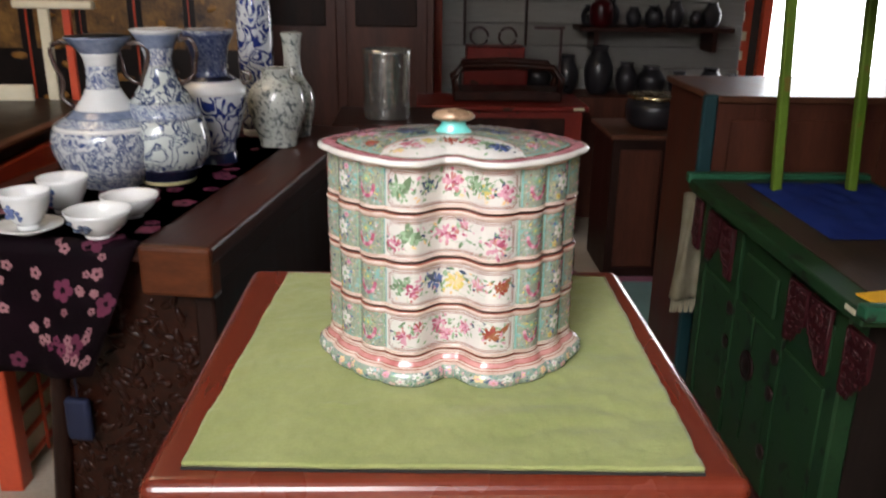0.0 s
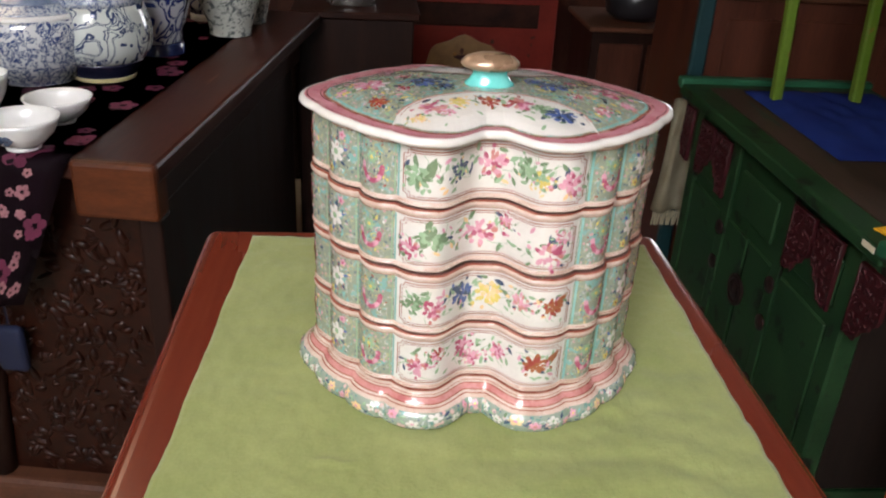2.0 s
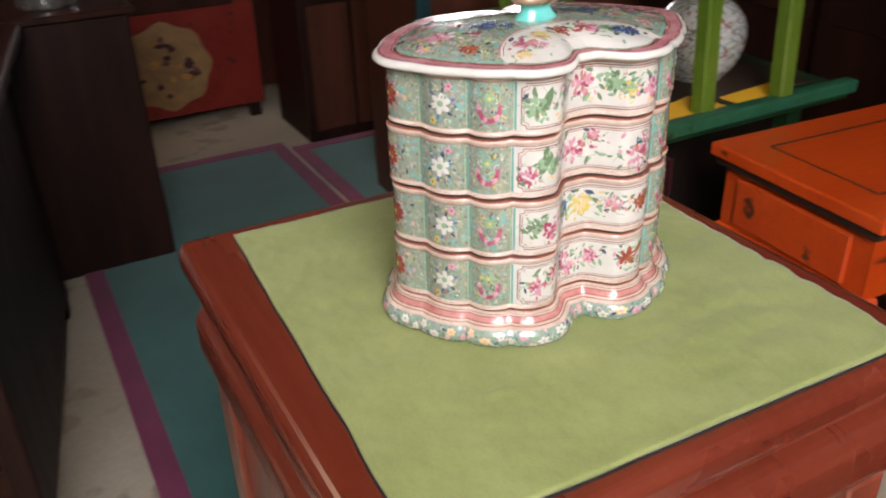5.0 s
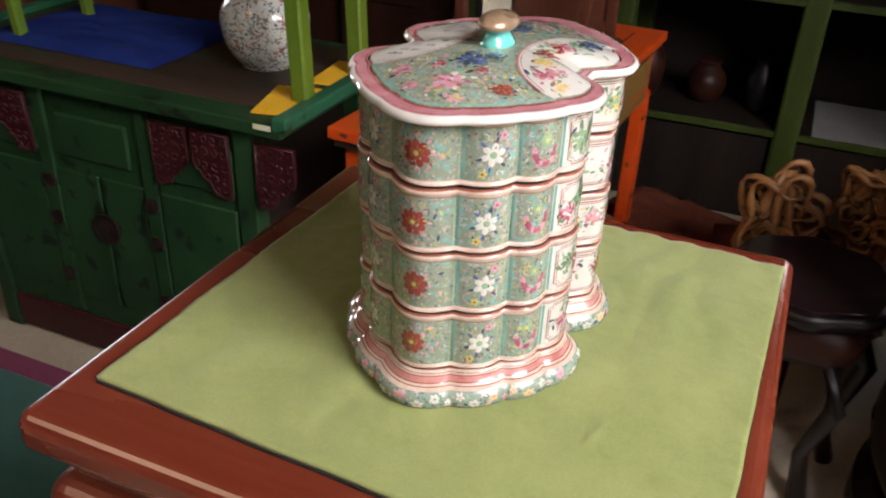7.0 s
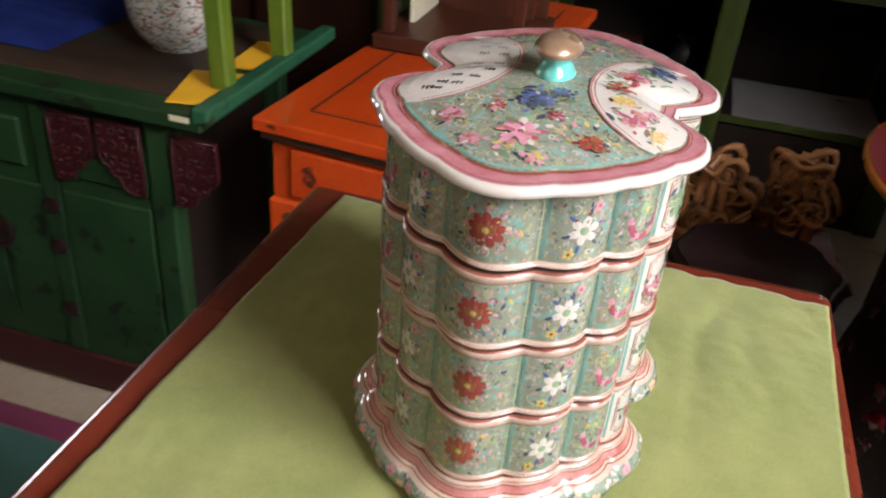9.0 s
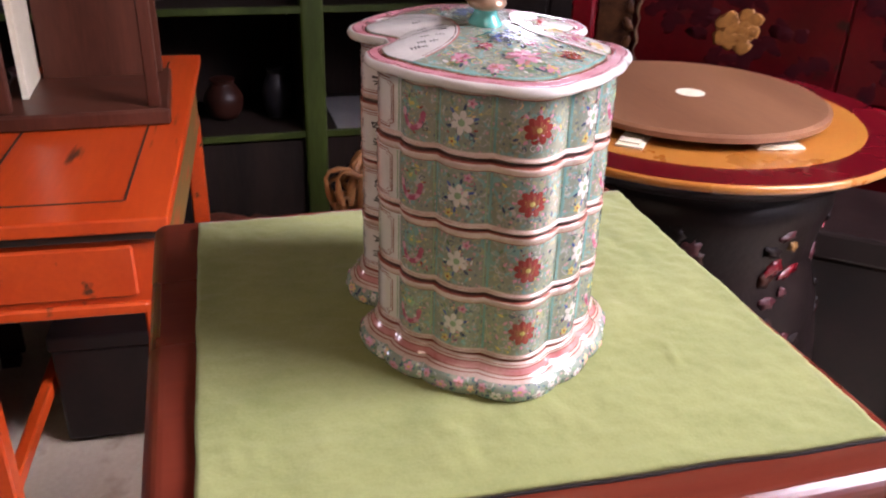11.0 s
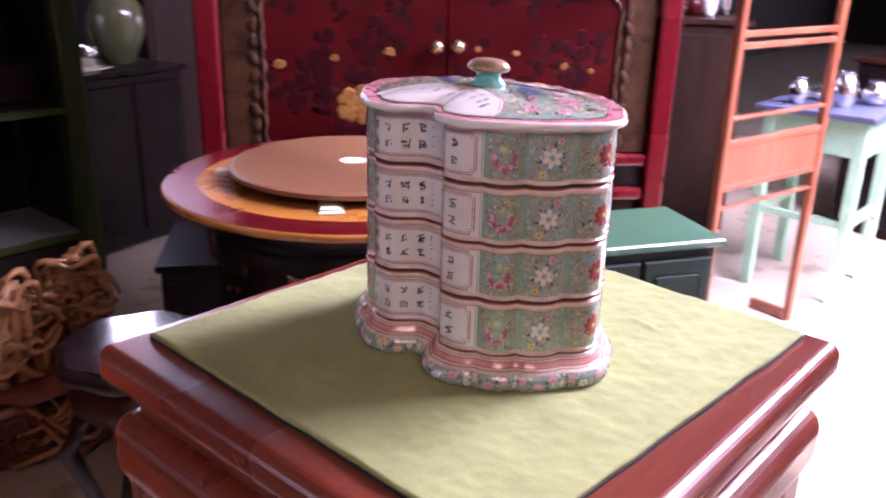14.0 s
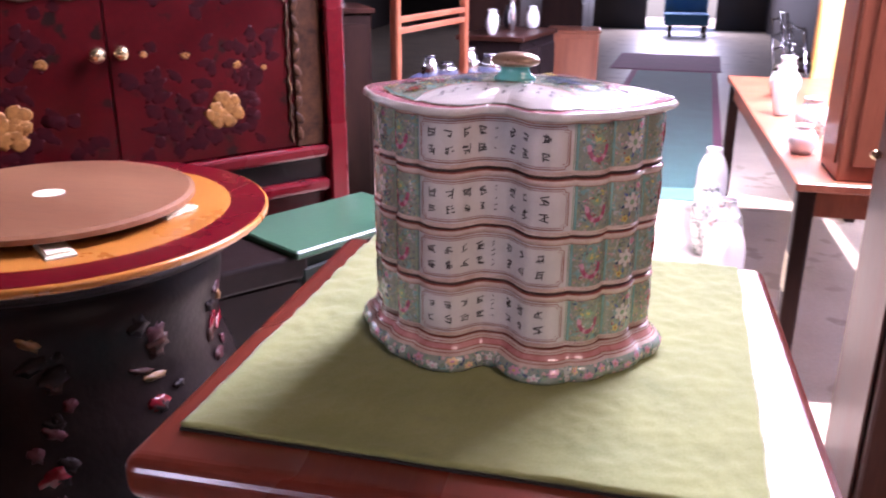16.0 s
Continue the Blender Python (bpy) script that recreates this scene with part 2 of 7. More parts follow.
def blob(bm, at, rx, ry, rz, n=7, squash=0.12, seg=9):
    """A lumpy rounded piece."""
    r = bmesh.ops.create_uvsphere(bm, u_segments=seg, v_segments=n, radius=1)
    for v in r["verts"]:
        k = 1 + squash * noise.noise(v.co * 2.3 + Vector(at) * 17)
        v.co = Vector((at[0] + v.co.x * rx * k, at[1] + v.co.y * ry * k, at[2] + v.co.z * rz * k))
    return bm


def sm(points, n=5):
    """Smooths a profile by Catmull-Rom."""
    out = []
    p = [points[0]] + list(points) + [points[-1]]
    for i in range(1, len(p) - 2):
        for k in range(n):
            t = k / n
            out.append(tuple(0.5 * ((2 * p[i][c]) + (-p[i - 1][c] + p[i + 1][c]) * t + (2 * p[i - 1][c] - 5 * p[i][c] + 4 * p[i + 1][c] - p[i + 2][c]) * t * t + (-p[i - 1][c] + 3 * p[i][c] - 3 * p[i + 1][c] + p[i + 2][c]) * t ** 3) for c in (0, 1)))
    out.append(tuple(points[-1]))
    return out


# ---- room ----
X0, X1, Y0, Y1, H = -2.4, 4.9, -16.6, 5.0, 3.1
solo("floor", B((X0 - 0.3, Y0 - 3, -0.1, X1 + 0.2, Y1 + 0.2, 0.0)), floor_mat, "cream vinyl shop floor with scuffs", "floor", kind="structure")
SX0, SX1, SY0, SY1 = -2.05, -0.1, -4.5, -1.4  # skylight opening over the aisle
RX0, RX1, RY0, RY1 = -2.2, -1.0, 1.1, 2.3  # added unseen opening above the rear fill lamp
solo("ceiling", B((X0 - 0.2, Y0 - 0.2, H, X1 + 0.2, SY0, H + 0.12), (X0 - 0.2, SY1, H, X1 + 0.2, RY0, H + 0.12), (X0 - 0.2, RY1, H, X1 + 0.2, Y1 + 0.2, H + 0.12), (X0 - 0.2, RY0, H, RX0, RY1, H + 0.12), (RX1, RY0, H, X1 + 0.2, RY1, H + 0.12), (X0 - 0.2, SY0, H, SX0, SY1, H + 0.12), (SX1, SY0, H, X1 + 0.2, SY1, H + 0.12)), ceil_paint, "plain painted shop ceiling with an aisle skylight and an added unseen opening", "ceiling", kind="structure")
# Unseen blocker: stops sunlight falling through the added opening.
solo("skylight_panel", B((RX0, RY0, H + 0.05, RX1, RY1, H + 0.07)), slat_white, "opaque white panel added to keep the sun out of the rear opening", "skylight", kind="structure")
EY0, EY1, EZ0, EZ1 = -3.15, -1.93, 1.78, 2.95  # high window on the far side
solo("wall_east", B((X1, Y0, 0, X1 + 0.15, EY0, H), (X1, EY1, 0, X1 + 0.15, Y1, H), (X1, EY0, 0, X1 + 0.15, EY1, EZ0), (X1, EY0, EZ1, X1 + 0.15, EY1, H)), wall_paint, "plain dim painted wall with a high window opening", "wall", kind="structure")
w3 = thing("window_3", (X1, EY0, EZ0), "high bright window in a dark wooden frame", "window", kind="structure")
for k in range(4):
    y = k * (EY1 - EY0 - 0.05) / 3
    part("mullion", B((0.0, y, 0, 0.06, y + 0.05, EZ1 - EZ0)), dark_wood_z, w3)
# shop front with a wide glazed opening
OY0, OY1, OZ0, OZ1 = -4.4, -1.7, 0.45, 2.6
solo("wall_west", B((X0 - 0.15, Y0, 0, X0, OY0, H), (X0 - 0.15, OY1, 0, X0, Y1, H), (X0 - 0.15, OY0, 0, X0, OY1, OZ0), (X0 - 0.15, OY0, OZ1, X0, OY1, H)), wall_paint, "painted wall with a wide shop window opening", "wall", kind="structure")
# back wall with a window opening
WX0, WX1, WZ0, WZ1 = 2.28, 3.3, 0.8, 1.95
solo("wall_north", B((X0 - 0.15, Y1, 0, WX0, Y1 + 0.15, H), (WX1, Y1, 0, X1 + 0.15, Y1 + 0.15, H), (WX0, Y1, 0, WX1, Y1 + 0.15, WZ0), (WX0, Y1, WZ1, WX1, Y1 + 0.15, H)), wall_paint, "painted back wall with one window opening", "wall", kind="structure")
DX0, DX1, DZ1 = -1.5, -0.2, 2.2
solo("wall_south", B((X0 - 0.15, Y0 - 0.15, 0, DX0, Y0, H), (DX1, Y0 - 0.15, 0, X1 + 0.15, Y0, H), (DX0, Y0 - 0.15, DZ1, DX1, Y0, H)), wall_paint, "painted end wall with an open doorway", "wall", kind="structure")
w1 = thing("window_1", (WX0, Y1, WZ0), "bright back window in a red painted frame", "window", kind="structure")
part("window_frame", B((0, -0.05, 0, 0.06, 0.06, 1.15), (WX1 - WX0 - 0.06, -0.05, 0, WX1 - WX0, 0.06, 1.15), (0.06, -0.05, 0, WX1 - WX0 - 0.06, 0.06, 0.05), (0.06, -0.05, 1.09, WX1 - WX0 - 0.06, 0.06, 1.15), bev=0.004), vermilion, w1)
w2 = thing("window_2", (X0, OY0, OZ0), "wide shop window with dark wooden mullions", "window", kind="structure")
part("window_frame", B((-0.12, 0, 0, -0.02, 0.07, OZ1 - OZ0), (-0.12, OY1 - OY0 - 0.07, 0, -0.02, OY1 - OY0, OZ1 - OZ0), (-0.12, 0.07, 0, -0.02, OY1 - OY0 - 0.07, 0.06), (-0.12, 0.07, OZ1 - OZ0 - 0.06, -0.02, OY1 - OY0 - 0.07, OZ1 - OZ0), bev=0.004), dark_wood_z, w2)
part("mullion", B((-0.1, 0.80, 0.06, -0.04, 0.86, OZ1 - OZ0 - 0.06), bev=0.004), dark_wood_z, w2)
part("mullion", B((-0.1, 2.02, 0.06, -0.04, 2.08, OZ1 - OZ0 - 0.06), bev=0.004), dark_wood_z, w2)

glow = bpy.data.materials.new("bright_daylight")
glow.use_nodes = True
gb = glow.node_tree.nodes["Principled BSDF"]
gb.inputs["Base Color"].default_value = (0.8, 0.85, 0.9, 1)
gb.inputs["Emission Color"].default_value = (0.9, 0.96, 1.0, 1)
gb.inputs["Emission Strength"].default_value = 5.5
solo("backdrop", B((WX0 - 1.5, Y1 + 1.2, 0.0, WX1 + 2.5, Y1 + 1.25, 3.0)), glow, "overexposed daylight outside the back window", "backdrop", kind="structure")

solo("backdrop", B((X1 + 0.9, EY0 - 1.5, 0.5, X1 + 0.95, EY1 + 1.5, 4.5)), glow, "overexposed daylight outside the high window", "backdrop", kind="structure")

# runners on the floor
def runner(loc, sx, sy, rz, label, ended=True):
    r = thing("carpet_runner", loc, label, "carpet", rz=rz)
    part("carpet_field", B((-sx / 2 + 0.07, -sy / 2 + 0.07, 0, sx / 2 - 0.07, sy / 2 - (0.07 if ended else 0.0), 0.008), bev=0.002), carpet, r)
    for a in ((-sx / 2, -sy / 2, 0, -sx / 2 + 0.07, sy / 2, 0.010), (sx / 2 - 0.07, -sy / 2, 0, sx / 2, sy / 2, 0.010), (-sx / 2 + 0.07, -sy / 2, 0, sx / 2 - 0.07, -sy / 2 + 0.07, 0.010), (-sx / 2 + 0.07, sy / 2 - 0.07, 0, sx / 2 - 0.07, sy / 2, 0.010))[:4 if ended else 3]:
        part("border", B(a, bev=0.002), carpet_red, r, "magenta border band")
    return r


runner((0.28, 1.25, 0.0), 1.08, 4.3, 0, "dark green carpet runner with magenta border on the floor")
runner((1.36, 2.86, 0.0), 0.90, 1.04, 90, "dark green carpet runner branching off towards the counter")
runner((-0.366, -7.55, 0.0), 1.05, 6.0, -3.8, "long green carpet runner with magenta border down the aisle", False)
solo("door_carpet", B((-0.70, -0.86, 0, 0.70, 0.86, 0.008), bev=0.002), carpet_red, "magenta carpet laid across the end of the runner", "carpet", (-0.50, -11.47, 0), rz=-3.8)

# ---- the display stand and its cloth ----
TZ = 1.157
stand = thing("display_stand", (0.0015, 0.015, 0), "tall square rosewood display stand with a moulded polished top", "stand")
part("tabletop", B((-0.24, -0.242, TZ - 0.036, 0.24, 0.242, TZ), bev=0.013, seg=6), stand_wood, stand, smooth=False)
part("waist", B((-0.215, -0.217, TZ - 0.066, 0.215, 0.217, TZ - 0.0362)), stand_wood_z, stand)
part("apron", B((-0.238, -0.240, TZ - 0.135, 0.238, 0.240, TZ - 0.0662), bev=0.022, seg=6), stand_wood, stand, "moulded apron")
for sx in (-1, 1):
    for sy in (-1, 1):
        part("leg", B((sx * 0.228, sy * 0.230, 0, sx * 0.178, sy * 0.180, TZ - 0.1352), bev=0.006, seg=2), stand_wood_z, stand)


for k, (x, y, w) in enumerate(((0, 0.207, 0.354), (-0.205, 0, 0.358), (0, -0.207, 0.354), (0.205, 0, 0.358))):
    o = part("side_panel", B((-w / 2, 0, -0.60, w / 2, 0.015, 0), (-w / 2 + 0.03, -0.004, -0.57, w / 2 - 0.03, -0.0005, -0.03)), stand_wood_z, stand, "fielded side panel")
    o.matrix_local = pose(x, y, TZ - 0.1354, 0, 0, 180 + 90 * k if k % 2 == 0 else 90 * k)
for sx in (-1, 1):
    part("stretcher", B((sx * 0.222, -0.1795, 0.13, sx * 0.192, 0.1795, 0.165), bev=0.004), stand_wood, stand)
    part("stretcher", B((-0.1775, sx * 0.224, 0.13, 0.1775, sx * 0.194, 0.165), bev=0.004), stand_wood, stand)


def cloth_fn(u, v):
    ax, ay = (-0.208, -0.206), (0.203, -0.217)
    dx, dy = (-0.187, 0.226), (0.216, 0.215)
    x = (1 - u) * (1 - v) * ax[0] + u * (1 - v) * ay[0] + (1 - u) * v * dx[0] + u * v * dy[0]
    y = (1 - u) * (1 - v) * ax[1] + u * (1 - v) * ay[1] + (1 - u) * v * dx[1] + u * v * dy[1]
    e = min(u, 1 - u, v, 1 - v)
    x += 0.0018 * noise.noise(Vector((y * 18, 3, u * 3)))
    y += 0.0018 * noise.noise(Vector((x * 18, 7, v * 3)))
    wr = noise.noise(Vector((x * 14, y * 30, 1.7)))
    fold = math.exp(-((x * 0.35 + y + 0.02) / 0.006) ** 2) * 0.5
    side = max(0.0, min(1.0, (0.06 - y) * 6)) * max(0.0, min(1.0, (x + 0.06) * 7))
    z = 0.0012 * wr + 0.0042 * abs(noise.noise(Vector((x * 9, y * 26, 5)))) * side + 0.0008 * fold
    z += 0.0028 * math.exp(-((y + 0.115 + 0.25 * (x + 0.09)) / 0.0022) ** 2 - ((x + 0.09) / 0.014) ** 2)
    z += 0.0010 * noise.noise(Vector((x * 70, y * 70, 3.3))) + 0.0007 * noise.noise(Vector((x * 150, y * 130, 6.1)))
    if e < 0.03:
        z += 0.0005 * (0.5 + noise.noise(Vector((x * 25, y * 25, 9))))
    return Vector((x, y, 0.0062 + z))


mat_black = M("mat_backing_and_shadow", (0.010, 0.008, 0.007), (0.02, 0.015, 0.012), rough=0.8, scale=30)
mat = thing("table_mat", (0, 0, TZ), "square lime green linen mat with a dark backing, slightly wrinkled", "cloth")
N = 130
bm = grid(N, N, cloth_fn)
bm.verts.ensure_lookup_table()
rim = [k * (N + 1) for k in range(N)] + [N * (N + 1) + k for k in range(N)] + [k * (N + 1) + N for k in range(N, 0, -1)] + list(range(N, 0, -1))
top = [bm.verts[k] for k in rim]
low = [bm.verts.new((v.co.x * 0.998, v.co.y * 0.998, 0.0026)) for v in top]
for k in range(len(rim)):
    q = (k + 1) % len(rim)
    bm.faces.new((top[k], top[q], low[q], low[k]))
bm.faces.new(low)
part("linen_top", bm, linen, mat, smooth=True)
# Dark backing; its projecting rim also paints the mat's thin edge shadow.
bm = grid(24, 24, lambda u, v: Vector(((cloth_fn(u, v).x) * 1.003, cloth_fn(u, v).y * 1.003, 0.0022)))
r = bmesh.ops.extrude_face_region(bm, geom=bm.faces[:])
bmesh.ops.translate(bm, vec=(0, 0, -0.0018), verts=[v for v in r["geom"] if isinstance(v, bmesh.types.BMVert)])
part("mat_backing", bm, mat_black, mat, "thin dark backing with the mat's edge shadow in its rim")

# ---- the stacked porcelain box ----
BX, BY = 0.0105, 0.0080
BZ = TZ + 0.0056


def hollow(s):
    s = min(1.0, max(0.0, (s - 0.18) / 0.62))
    return 0.95 * s * s * (3 - 2 * s) + 0.05 * s


def quarter(sag):
    """Plan of a quarter of the box: from the front's hollow to its end."""
    p = []
    for i in range(14):
        x = 0.041 * i / 14
        p.append((x, 0.0605 + 0.0195 * hollow(i / 14)))
    for i in range(6):
        s = i / 6
        p.append((0.041 + 0.019 * s, 0.0696 + 0.0104 * math.cos(math.pi / 2 * s) ** 0.8))
    for (x0, y0), (x1, y1) in (((0.060, 0.0696), (0.0842, 0.0510)), ((0.0842, 0.0510), (0.1065, 0.0232))):
        d = Vector((x1 - x0, y1 - y0))
        nn = Vector((-d.y, d.x)).normalized()
        for i in range(8):
            s = i / 8
            q = Vector((x0, y0)) + d * s + nn * sag * (1 - abs(2 * s - 1) ** 2.2)
            p.append((q.x, q.y))
    for i in range(6):
        s = i / 12
        p.append((0.1065 + (0.0095 + sag * 0.7) * (1 - abs(2 * s - 1) ** 1.9), 0.0232 - 0.0464 * s))
    return p


def outline(off, sag=0.0064):
    q = quarter(sag)
    end = [(0.116 + sag * 0.7, 0.0)]
    right = q + end + [(x, -y) for x, y in reversed(q[1:])]
    pts = [Vector((x, -y)) for x, y in right] + [Vector((0, 0.0605))] + [Vector((-x, y)) for x, y in right[1:]]
    n = len(pts)
    if off:
        nor = []
        for i in range(n):
            d = pts[(i + 2) % n] - pts[i - 2]
            nor.append(Vector((d.y, -d.x)).normalized())
        pts = [pts[i] + off * (nor[i - 1] + nor[i] * 2 + nor[(i + 1) % n]) / 4 for i in range(n)]
    return pts


BASE = outline(0)
NP = len(BASE)
ARC = [0.0]
for i in range(NP):
    ARC.append(ARC[-1] + (BASE[(i + 1) % NP] - BASE[i]).length)
PERIM = ARC[-1]


def along(u):
    u %= PERIM
    lo, hi = 0, NP
    while hi - lo > 1:
        mid = (lo + hi) // 2
        if ARC[mid] <= u:
            lo = mid
        else:
            hi = mid
    return lo, (u - ARC[lo]) / max(1e-9, ARC[lo + 1] - ARC[lo])


def sweep(rows, mats_of_row, sag=0.0064, panel=None):
    """Sweeps rows of (offset, z) round the plan; mats_of_row gives the material slot of each band."""
    bm = bmesh.new()
    uv = bm.loops.layers.uv.new("UVMap")
    rings = []
    for off, z in rows:
        rings.append([bm.verts.new((p.x, p.y, z)) for p in outline(off, sag)])
    for k in range(len(rows) - 1):
        for i in range(NP):
            j = (i + 1) % NP
            f = bm.faces.new((rings[k][i], rings[k][j], rings[k + 1][j], rings[k + 1][i]))
            f.material_index = mats_of_row[k]
            if panel is not None and mats_of_row[k] == panel[0] and abs((BASE[i].x + BASE[j].x) / 2) < 0.0595 and abs(BASE[i].y) > 0.056:
                f.material_index = panel[1]
            for lp, (uu, vv) in zip(f.loops, ((ARC[i], rows[k][1]), (ARC[i + 1], rows[k][1]), (ARC[i + 1], rows[k + 1][1]), (ARC[i], rows[k + 1][1]))):
                lp[uv].uv = (uu, vv)
    bm.faces.new(rings[0][::-1])
    bm.faces.new(rings[-1])
    return bm


def enamel(name, col, rough=0.10, col2=None):
    return M(name, col, col2, rough=rough, scale=60, fine=400, bump=0.03, coat=0.5, depth=0.0005)


def scroll_ground(name, base, dots):
    """Glazed ground with fine scrolling enamel."""
    m = bpy.data.materials.new(name)
    m.use_nodes = True
    n, l = m.node_tree.nodes, m.node_tree.links
    b = n["Principled BSDF"]
    tc = n.new("ShaderNodeTexCoord")
    col = None
    mixin = n.new("ShaderNodeRGB")
    mixin.outputs[0].default_value = (*base, 1)
    col = mixin.outputs[0]
    for k, (c, sc, thr) in enumerate(dots):
        v = n.new("ShaderNodeTexVoronoi") if k % 2 else n.new("ShaderNodeTexNoise")
        v.inputs["Scale"].default_value = sc
        mp = n.new("ShaderNodeMapping")
        mp.inputs["Location"].default_value = (k * 3.7, k * 1.3, k * 2.1)
        l.new(tc.outputs["Object"], mp.inputs[0]), l.new(mp.outputs[0], v.inputs["Vector"])
        r = n.new("ShaderNodeValToRGB")
        if k % 2:
            r.color_ramp.elements[0].position, r.color_ramp.elements[1].position = thr, thr + 0.05
            r.color_ramp.elements[0].color, r.color_ramp.elements[1].color = (1, 1, 1, 1), (0, 0, 0, 1)
        else:
            v.inputs["Detail"].default_value, v.inputs["Distortion"].default_value = 3, 1.5
            r.color_ramp.elements[0].position, r.color_ramp.elements[1].position = thr, thr + 0.04
        l.new(v.outputs[0], r.inputs[0])
        mx = n.new("ShaderNodeMix")
        mx.data_type = "RGBA"
        l.new(r.outputs[0], mx.inputs[0]), l.new(col, mx.inputs[6])
        mx.inputs[7].default_value = (*c, 1)
        col = mx.outputs[2]
    l.new(col, b.inputs["Base Color"])
    b.inputs["Roughness"].default_value, b.inputs["Coat Weight"].default_value, b.inputs["Coat Roughness"].default_value = 0.22, 0.5, 0.08
    return m


ground = scroll_ground("scrolled_celadon_glaze", (0.25, 0.285, 0.215), [((0.36, 0.36, 0.22), 170, 0.57), ((0.16, 0.20, 0.19), 230, 0.22), ((0.20, 0.37, 0.33), 90, 0.57), ((0.50, 0.30, 0.30), 190, 0.17), ((0.42, 0.42, 0.38), 240, 0.60)])
foot_ground = scroll_ground("foot_celadon_glaze", (0.26, 0.31, 0.25), [((0.13, 0.26, 0.22), 170, 0.58), ((0.60, 0.40, 0.36), 150, 0.25), ((0.46, 0.50, 0.46), 120, 0.62), ((0.10, 0.14, 0.20), 240, 0.18)])
P_WHITE = enamel("milk_white_glaze", (0.60, 0.57, 0.52), 0.12, (0.68, 0.65, 0.60))
P_PINK = enamel("rose_pink_enamel", (0.43, 0.135, 0.125), 0.2, (0.60, 0.31, 0.28))
P_SALMON = enamel("salmon_rim_enamel", (0.48, 0.33, 0.26), 0.14, (0.64, 0.52, 0.44))
P_AQUA = enamel("soft_aqua_enamel", (0.15, 0.33, 0.29), 0.16, (0.25, 0.47, 0.42))
P_RED = enamel("iron_red_line", (0.23, 0.065, 0.042), 0.25)
P_JOINT = enamel("brown_unglazed_joint", (0.075, 0.026, 0.018), 0.6)
P_TURQ = enamel("turquoise_enamel", (0.10, 0.50, 0.45), 0.14, (0.18, 0.60, 0.54))
P_ROSE = enamel("deep_rose_enamel", (0.34, 0.055, 0.11), 0.2, (0.48, 0.16, 0.22))
P_LILAC = enamel("pale_pink_enamel", (0.52, 0.25, 0.31), 0.2)
P_CRIM = enamel("crimson_enamel", (0.26, 0.045, 0.035), 0.2)
P_BLUE = enamel("cobalt_enamel", (0.06, 0.10, 0.28), 0.2, (0.14, 0.19, 0.36))
P_NAVY = enamel("ink_blue_enamel", (0.035, 0.055, 0.11), 0.2, (0.09, 0.12, 0.17))
P_YEL = enamel("yellow_enamel", (0.50, 0.40, 0.12), 0.2)
P_LEAF = enamel("leaf_green_enamel", (0.12, 0.19, 0.10), 0.2, (0.20, 0.28, 0.17))
P_SAGE = enamel("sage_enamel", (0.22, 0.33, 0.20), 0.2)
P_RUST = enamel("rust_enamel", (0.27, 0.09, 0.04), 0.2)
P_INK = enamel("black_ink_enamel", (0.02, 0.018, 0.016), 0.3)
P_CREAM = enamel("cream_enamel", (0.62, 0.42, 0.22), 0.2)
P_GOLD = M("worn_gilt_knob", (0.26, 0.15, 0.085), (0.46, 0.31, 0.20), rough=0.28, metal=0.35, scale=40, fine=300, bump=0.1, coat=0.3)
PAL = [P_WHITE, P_PINK, P_RED, P_AQUA, P_ROSE, P_LILAC, P_CRIM, P_BLUE, P_NAVY, P_YEL, P_LEAF, P_SAGE, P_RUST, P_INK, P_CREAM]
WHITE, PINK, RED, TURQ, ROSE, LILAC, CRIM, BLUE, NAVY, YEL, LEAF, SAGE, RUST, INK, CREAM = range(15)


